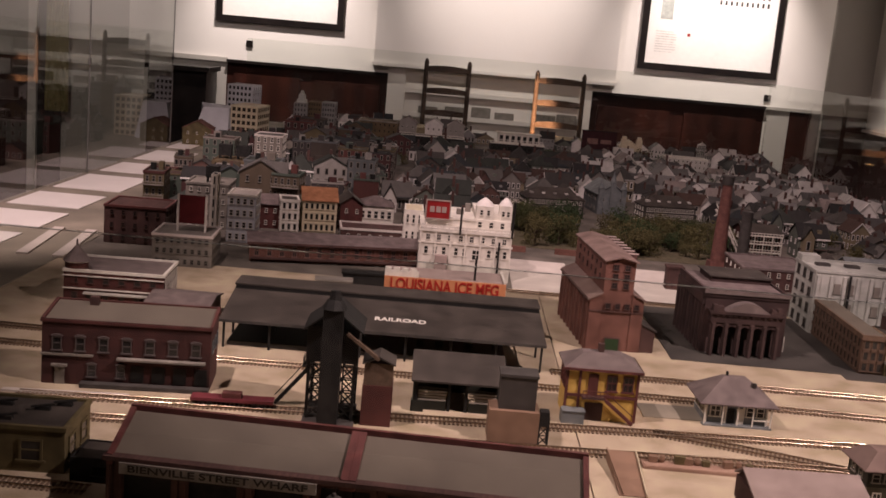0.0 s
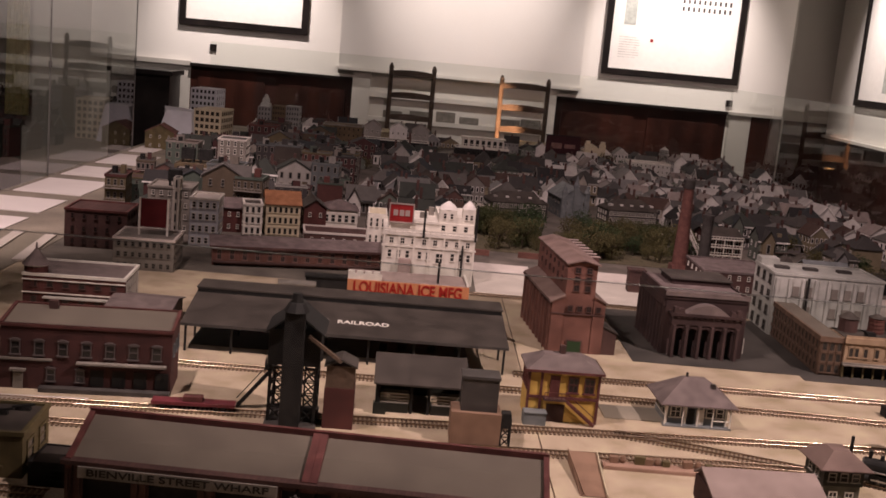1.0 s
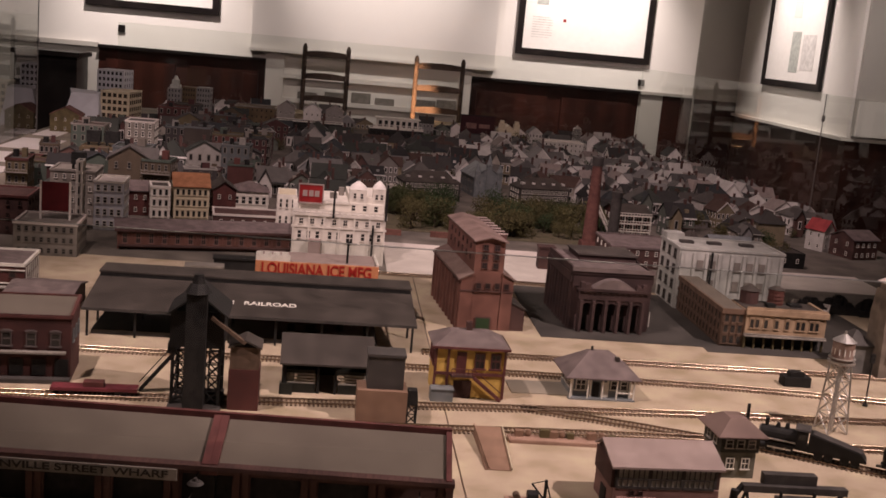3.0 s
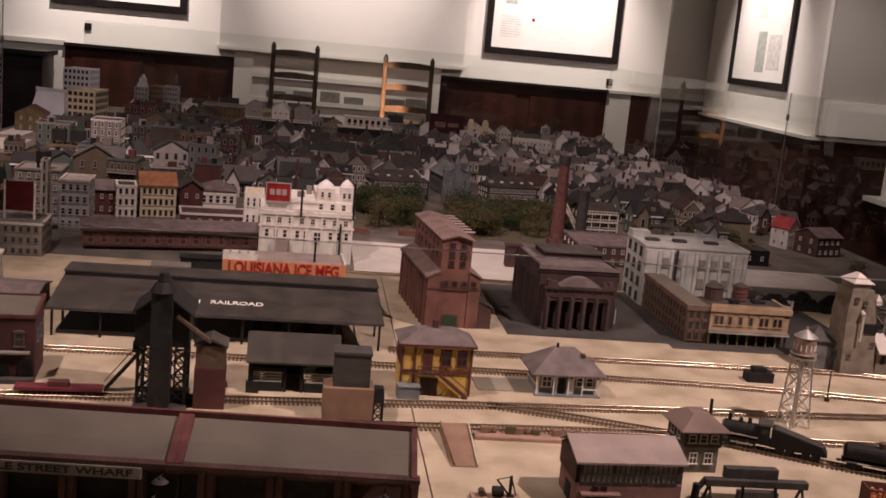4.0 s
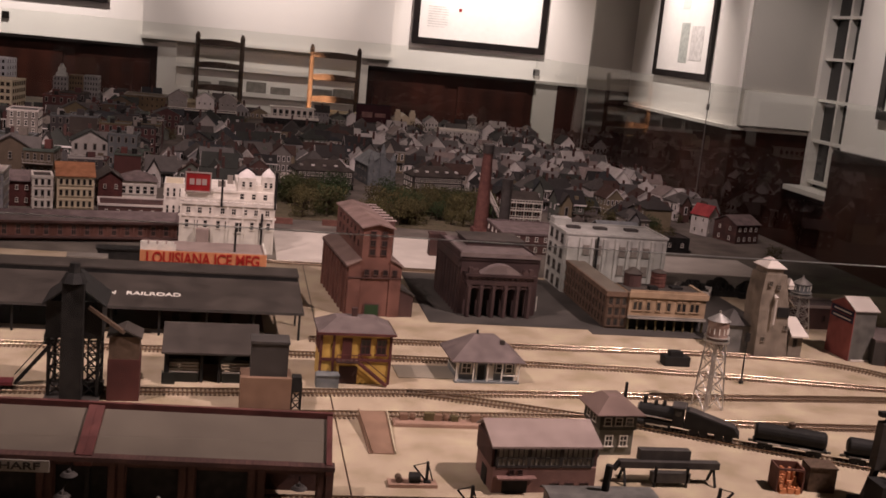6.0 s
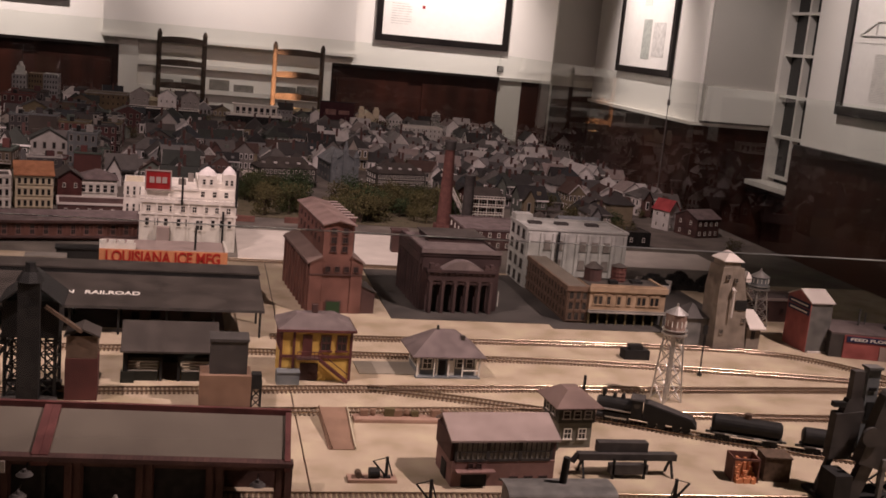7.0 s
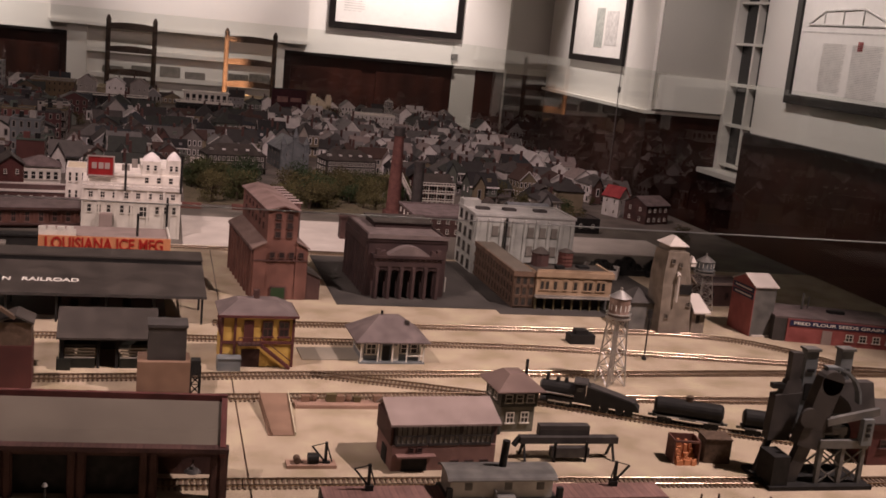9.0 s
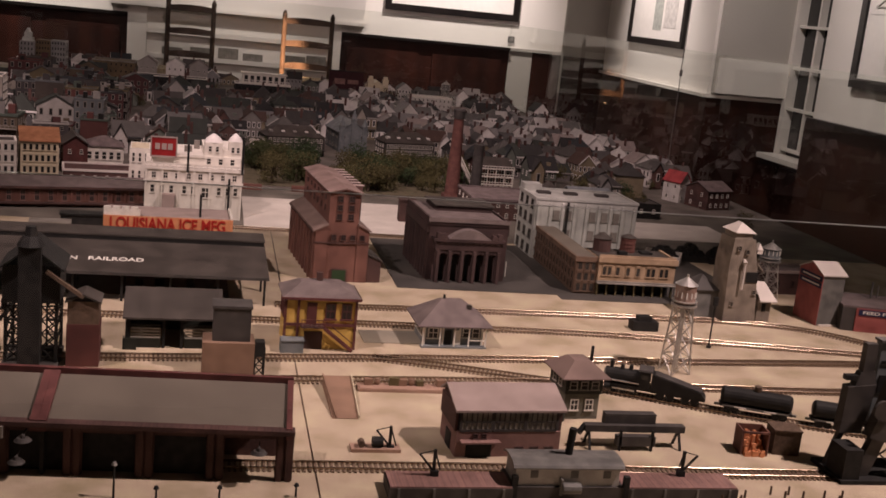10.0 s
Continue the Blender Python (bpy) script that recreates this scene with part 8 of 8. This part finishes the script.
for x0, x1, y in ((-0.36, 0.02, 5.30), (0.15, 0.41, 5.28)):
    ob = building("long_depot", "long black depot with white eaves at the far end", x0, x1, y, y + 0.10, 0.045, BLACK, GREYBOX, rz=2, floors=1, south=10, side=2, ww=0.02, wh=0.016, frame=BLACK, trim=WHITE)
    part("roof_railing", Geo().box(-(x1 - x0) / 2, (x1 - x0) / 2, -0.05, -0.048, 0.052, 0.055), WHITE, ob)
ob = thing("pavilion", 0.285, 5.33, 0.047, 2, "white railed pavilion standing on the black depot", "model pavilion")
part("wall", walls(0.20, 0.07, 0.045), WHITE, ob)
part("roof", Geo().box(-0.108, 0.108, -0.042, 0.042, 0.045, 0.049), WHITE, ob)
part("balcony", Geo().box(-0.118, 0.118, -0.048, -0.034, 0.0, 0.003), WHITE, ob)
part("balcony_rail", Geo().box(-0.118, 0.118, -0.048, -0.046, 0.014, 0.017), WHITE, ob)
for k in range(16):
    x = -0.117 + 0.234 * k / 15
    part("baluster", Geo().box(x - 0.0014, x + 0.0014, -0.048, -0.046, 0.003, 0.014), WHITE, ob)
for k in range(7):
    x = -0.085 + 0.17 * k / 6
    part("opening", Geo().box(x - 0.008, x + 0.008, -0.0362, -0.035, 0.006, 0.036), BLACK, ob)
for x in (-0.26, -0.13, -0.02):
    building("pale_house", "pale two-storey house at the far end", x - 0.045, x + 0.04, 5.45, 5.53, 0.092, PALE_WALL, PALE_ROOF, "gable", 0.03, floors=2, south=3, side=2, along="y" if x < 0 else "x", group="far houses", category="house")


# ---- the city: rows of houses, one of each kind and its copies ----
def prototypes(far):
    """One house of each kind; those of the far rows carry their small windows as one part."""
    kinds = []
    spec = [("cottage", "grey-roofed model cottage with dark windows", 0.085, 0.10, 0.034, "gable", 0.026, "x", 1, 4, 2), ("cottage", "gable-fronted model cottage with a grey roof", 0.075, 0.11, 0.036, "gable", 0.03, "y", 1, 3, 3),
            ("cottage", "hip-roofed model cottage with dark windows", 0.09, 0.09, 0.036, "hip", 0.032, "x", 1, 4, 3), ("town_house", "two-storey model house with a gable roof", 0.08, 0.11, 0.056, "gable", 0.03, "y", 2, 3, 3),
            ("town_house", "two-storey model house with a side gable", 0.10, 0.085, 0.055, "gable", 0.028, "x", 2, 4, 2), ("town_house", "two-storey hip-roofed model house with chimney", 0.09, 0.10, 0.058, "hip", 0.03, "x", 2, 4, 3),
            ("flat_house", "flat-roofed three-storey model house with windows", 0.08, 0.10, 0.082, "flat", 0, "x", 3, 4, 3), ("flat_house", "flat-roofed four-storey model block with windows", 0.10, 0.11, 0.105, "flat", 0, "x", 4, 5, 3),
            ("flat_house", "narrow flat-roofed three-storey house", 0.055, 0.11, 0.078, "flat", 0, "x", 3, 3, 3), ("row_house", "three-storey model row house with a grey roof", 0.075, 0.11, 0.074, "gable", 0.022, "x", 3, 3, 3)]
    for name, label, w, d, h, style, rise, along, fl, so, si in spec:
        for wm, rm in ((HOUSE_WALL, CITY_ROOF), (PALE_WALL, PALE_ROOF)) if fl < 3 else ((CITY_WALL, CITY_ROOF),):
            ob = building(name, label, -w / 2, w / 2, -d / 2, d / 2, h, wm, rm, style, rise, floors=0 if far else fl, south=min(so, 4), side=2 if fl < 3 else 3, ww=0.0085, wh=0.0125 if fl > 1 else 0.016, frame=PALE_WALL if fl < 3 else GREY_BLD,
                          along=along, trim=wm if style == "flat" else None, group="houses of the city", category="house")
            if far:
                g = Geo()
                for f in range(fl):
                    z0 = h / fl * f + h / fl * 0.25
                    z1 = z0 + h / fl * 0.5
                    for k in range(4):
                        a = -w / 2 + w * (k + 0.5) / 4
                        b = -d / 2 + d * (k + 0.5) / 4
                        g.box(a - 0.0058, a + 0.0058, -d / 2 - 0.001, -d / 2 + 0.001, z0 - 0.0015, z1 + 0.0018).box(a - 0.0040, a + 0.0040, -d / 2 - 0.0015, -d / 2, z0, z1, 1)
                        for q in (-1, 1):
                            xs = q * w / 2
                            g.box(xs - 0.001, xs + 0.001, b - 0.0058, b + 0.0058, z0 - 0.0015, z1 + 0.0018).box(xs - 0.0015, xs + 0.0015, b - 0.0040, b + 0.0040, z0, z1, 1)
                tagged(part("small_windows", g, (PALE_WALL if fl < 3 else GREY_BLD, GLASS_DARK), ob, "small dark windows in pale frames"), kind="stuff")
            if style != "flat":
                part("chimney", Geo().box(w * 0.2, w * 0.2 + 0.008, -0.004, 0.005, h + rise * 0.35, h + rise + 0.012), BRICK_DARK, ob)
            if style == "gable":
                for sg in (-1, 1):
                    if along == "x":
                        part("fascia", Geo().box(-w / 2 - 0.005, w / 2 + 0.005, sg * (d / 2 + 0.0045) - 0.001, sg * (d / 2 + 0.0045) + 0.001, h - rise * 0.1 - 0.003, h - rise * 0.1 + 0.001), PALE_WALL, ob)
                    else:
                        q = -1
                        part("fascia", Geo().beam((sg * (w / 2 + 0.003), q * (d / 2 + 0.005), h - 0.001), (0, q * (d / 2 + 0.005), h + rise), 0.0016, 0.003), PALE_WALL, ob)
            elif style == "hip":
                part("fascia", Geo().box(-w / 2 - 0.0048, w / 2 + 0.0048, -d / 2 - 0.0056, -d / 2 - 0.0040, h - 0.003, h + 0.001), PALE_WALL, ob)
            if style == "gable" and along == "x" or style == "hip" and fl == 2:
                # a cross wing with its own gable, looking to the front
                cw, cx0, zr = w * 0.40, -w * 0.22, h + rise * 0.86
                y0, y1 = -d / 2 - 0.016, -d * 0.05
                g = Geo().box(cx0 - cw / 2, cx0 + cw / 2, y0, y1, 0, h)
                g.poly([(cx0 - cw / 2, y0, h), (cx0 + cw / 2, y0, h), (cx0, y0, zr - 0.002)])
                part("wing_wall", g, wm, ob)
                for sg in (-1, 1):
                    e = cx0 + sg * (cw / 2 + 0.004)
                    part("wing_roof", Geo().hexa([(e, y0 - 0.005, h - 0.004), (cx0, y0 - 0.005, zr), (cx0, y1, zr), (e, y1, h - 0.004), (e, y0 - 0.005, h - 0.002), (cx0, y0 - 0.005, zr + 0.002), (cx0, y1, zr + 0.002), (e, y1, h - 0.002)]), rm, ob)
                part("wing_window", Geo().box(cx0 - 0.0065, cx0 + 0.0065, y0 - 0.0012, y0 + 0.001, h * 0.42, h * 0.86).box(cx0 - 0.0045, cx0 + 0.0045, y0 - 0.0018, y0, h * 0.46, h * 0.82, 1), (PALE_WALL, GLASS_DARK), ob)
            elif style == "flat":
                part("stair_head", Geo().box(w * 0.05, w * 0.28, d * 0.05, d * 0.28, h - 0.002, h + 0.016), wm, ob)
                part("roof_tank", Geo().tube((-w * 0.22, d * 0.1, h - 0.002), (-w * 0.22, d * 0.1, h + 0.013), 0.008, 0.008, 10), BLACK, ob)
            if fl == 3 and so >= 3:
                g = Geo()
                for z in (h / 3, 2 * h / 3):
                    g.box(-w / 2, w / 2, -d / 2 - 0.012, -d / 2 - 0.002, z, z + 0.0015).box(-w / 2, w / 2, -d / 2 - 0.012, -d / 2 - 0.011, z + 0.006, z + 0.0072)
                    for k in range(9):
                        xx = -w / 2 + w * k / 8
                        g.box(xx - 0.0006, xx + 0.0006, -d / 2 - 0.012, -d / 2 - 0.011, z, z + 0.006)
                part("gallery", g, GREY_BLD if along == "x" else PALE_WALL, ob)
            if style == "gable" and fl == 2:
                for q in (-1, 1):
                    if along == "x":
                        part("dormer", Geo().box(q * w * 0.22 - 0.007, q * w * 0.22 + 0.007, -d * 0.38, -d * 0.1, h + rise * 0.15, h + rise * 0.62), wm, ob)
            if fl <= 2 and so == 4:
                part("porch_roof", Geo().box(-w / 2, w / 2, -d / 2 - 0.013, -d / 2, h * 0.92 if fl == 1 else h * 0.47, h * 0.96 if fl == 1 else h * 0.5), rm, ob)
                for k in range(3):
                    x = -w / 2 * 0.92 + w * 0.92 * k / 2
                    part("porch_post", Geo().box(x - 0.0012, x + 0.0012, -d / 2 - 0.012, -d / 2 - 0.0095, 0, h * 0.92 if fl == 1 else h * 0.47), PALE_WALL, ob)
            kinds.append((ob, fl, wm, far))
    return kinds


KEEP = [  # stretches of the plan already built on
    (-0.70, -0.40, 2.1, 2.68), (-0.80, -0.58, 2.35, 2.82), (-0.53, -0.22, 2.55, 2.92), (-0.48, 0.18, 2.0, 2.80), (-0.29, -0.13, 2.92, 3.10), (0.12, 0.62, 2.25, 2.68),
    (0.13, 0.74, 2.66, 3.22), (0.18, 0.79, 3.28, 3.48), (0.42, 0.58, 3.44, 3.74), (0.60, 0.95, 2.5, 3.06), (0.68, 1.08, 2.0, 2.7), (0.94, 1.36, 2.38, 2.78), (1.33, 1.56, 2.80, 3.14),
    (-1.3, -0.76, 4.42, 5.2), (-0.80, -0.50, 4.94, 5.2), (-0.50, -0.26, 4.98, 5.26), (-0.73, -0.57, 3.56, 3.90), (-0.78, -0.56, 3.27, 3.55),
    (-0.38, 0.53, 5.06, 5.6), (0.57, 0.94, 5.26, 5.6), (1.08, 1.22, 5.12, 5.28), (0.92, 1.18, 4.84, 5.16)]
kinds = prototypes(False) + prototypes(True)
made = {k: 0 for k in range(len(kinds))}
rnd = random.Random(7)
for row in range(32):
    y = 2.68 + row * 0.108 + (row // 3) * 0.022
    if y > 5.68:
        break
    x = -0.84 + 0.03 * (row % 2)
    if row < 3:
        x = -0.80
    while x < 1.53:
        cx, cy = x + rnd.uniform(-0.004, 0.004), y + rnd.uniform(-0.010, 0.010)
        x += (0.078 if cy > 3.2 and x > 0.05 else 0.088) + rnd.uniform(-0.006, 0.010)
        if abs((cx - 0.215 + 0.21) % 0.42 - 0.21) < 0.030 and cx > -0.3:
            continue
        if any(a - 0.046 < cx < b + 0.046 and c - 0.045 < cy < d + 0.045 for a, b, c, d in KEEP):
            continue
        if 4.66 < cy < 5.12 and -0.42 < cx < 0.56:
            continue
        if cy < 3.2 and cx > 0.95 and rnd.random() < 0.3:
            continue
        pale = (cx > 0.62 and cy > 3.7) or (cx > 0.45 and cy > 3.3 and rnd.random() < 0.45)
        tall = cx < -0.18 and cy < 4.9
        far = cy > 3.22
        high = tall and rnd.random() < 0.75
        pick = [k for k, (o, fl, wm, fa) in enumerate(kinds) if fa == far and (fl >= 3 if high else fl <= 2) and ((wm is PALE_WALL) == (pale or rnd.random() < 0.07) or fl >= 3)]
        if not pick:
            continue
        k = rnd.choice(pick)
        turn = rnd.choice((0, 0, 180, 90, -90)) + 5 + rnd.uniform(-7, 7)
        m = pose(cx, cy, 0, 0, 0, turn)
        s = rnd.uniform(0.66, 0.92) if cx > 0.05 else rnd.uniform(0.80, 1.02)
        up = s * rnd.uniform(0.9, 1.5)
        if made[k] == 0:
            kinds[k][0].matrix_world = m
            kinds[k][0].scale = (s, s, up)
        else:
            c = copy_thing(kinds[k][0], m)
            c.scale = (s, s, up)
        made[k] += 1
for k in made:
    if made[k] == 0:
        for o in (*kinds[k][0].children_recursive, kinds[k][0]):
            bpy.data.objects.remove(o)


structure("street_1", Geo().box(0.185, 0.245, 3.52, 5.05, -0.0003, 0.0008), LOT, "pale straight model street between the houses", "road")
structure("street_2", Geo().box(-0.225, -0.18, 3.15, 5.0, -0.0003, 0.0008), STREET, "grey model street between the houses", "road")


# ---- trees ----
def tree(h, seed):
    rnd = random.Random(seed)
    ob = thing("tree", 0, 0, 0, 0, "small bushy olive-green model tree", "tree", "trees of the square")
    g = Geo().tube((0, 0, 0), (0, 0.001, h * 0.5), h * 0.05, h * 0.03, 7)
    for k in range(5):
        a = rnd.uniform(0, 6.28)
        g.tube((0, 0, h * rnd.uniform(0.25, 0.45)), (math.cos(a) * h * 0.3, math.sin(a) * h * 0.3, h * rnd.uniform(0.55, 0.8)), h * 0.022, h * 0.008, 5)
    part("trunk", g, BARK, ob)
    lobes = [(Vector((math.cos(a) * h * q, math.sin(a) * h * q, h * z)), h * r) for a, q, z, r in
             [(rnd.uniform(0, 6.28), rnd.uniform(0.05, 0.42), rnd.uniform(0.22, 0.82), rnd.uniform(0.18, 0.30)) for _ in range(13)]]
    g = Geo()
    for c, r in lobes:
        for _ in range(60):
            d = Vector((rnd.gauss(0, 1), rnd.gauss(0, 1), rnd.gauss(0, 1))).normalized()
            p = c + d * r * rnd.uniform(0.6, 1.08)
            u = d.cross(Vector((rnd.gauss(0, 1), rnd.gauss(0, 1), rnd.gauss(0, 1)))).normalized()
            w = d.cross(u)
            s = h * rnd.uniform(0.025, 0.055)
            g.poly([p - u * s + d * s * 0.4, p - w * s * 0.6, p + u * s + d * s * 0.5])
            g.poly([p + w * s * 0.7, p - u * s * 0.6, p + d * s])
    part("crown", g, FOLIAGE, ob)
    return ob


def place_trees():
    protos = [tree(0.08, s) for s in range(5)]
    used = [False] * 5
    rnd = random.Random(3)
    spots = []
    for x0, x1, y0, y1, n in ((0.17, 0.35, 2.82, 3.2, 26), (0.42, 0.76, 2.80, 3.20, 42), (1.0, 1.5, 2.5, 3.3, 16), (0.9, 1.45, 3.4, 4.4, 8), (0.3, 1.3, 3.6, 5.4, 34), (-0.7, 0.3, 3.2, 5.2, 30)):
        for _ in range(n):
            spots.append((rnd.uniform(x0, x1), rnd.uniform(y0, y1), rnd.uniform(0.6, 1.4) * (0.78 if y1 < 3.3 and x1 < 0.8 else 0.60)))
    spots.append((0.88, 5.25, 1.0))
    for k, (x, y, s) in enumerate(spots):
        m = pose(x, y, 0, 0, 0, rnd.uniform(0, 360))
        if not used[k % 5]:
            protos[k % 5].matrix_world = m
            protos[k % 5].scale = (s, s, s)
            used[k % 5] = True
        else:
            c = copy_thing(protos[k % 5], m)
            c.scale = (s, s, s)


place_trees()
structure("park_lawn", Geo().box(0.155, 0.36, 2.80, 3.2, -0.0003, 0.001).box(0.41, 0.72, 2.77, 3.2, -0.0003, 0.001), LAWN, "dark olive-brown lawn of the planted square", "ground")
for x, y in ((0.165, 2.73), (0.30, 2.74)):
    lone("park_wall", Geo().box(-0.03, 0.03, -0.006, 0.006, 0, 0.014), BRICK, "low brick wall at the square", "garden wall", "low brick walls", x, y)
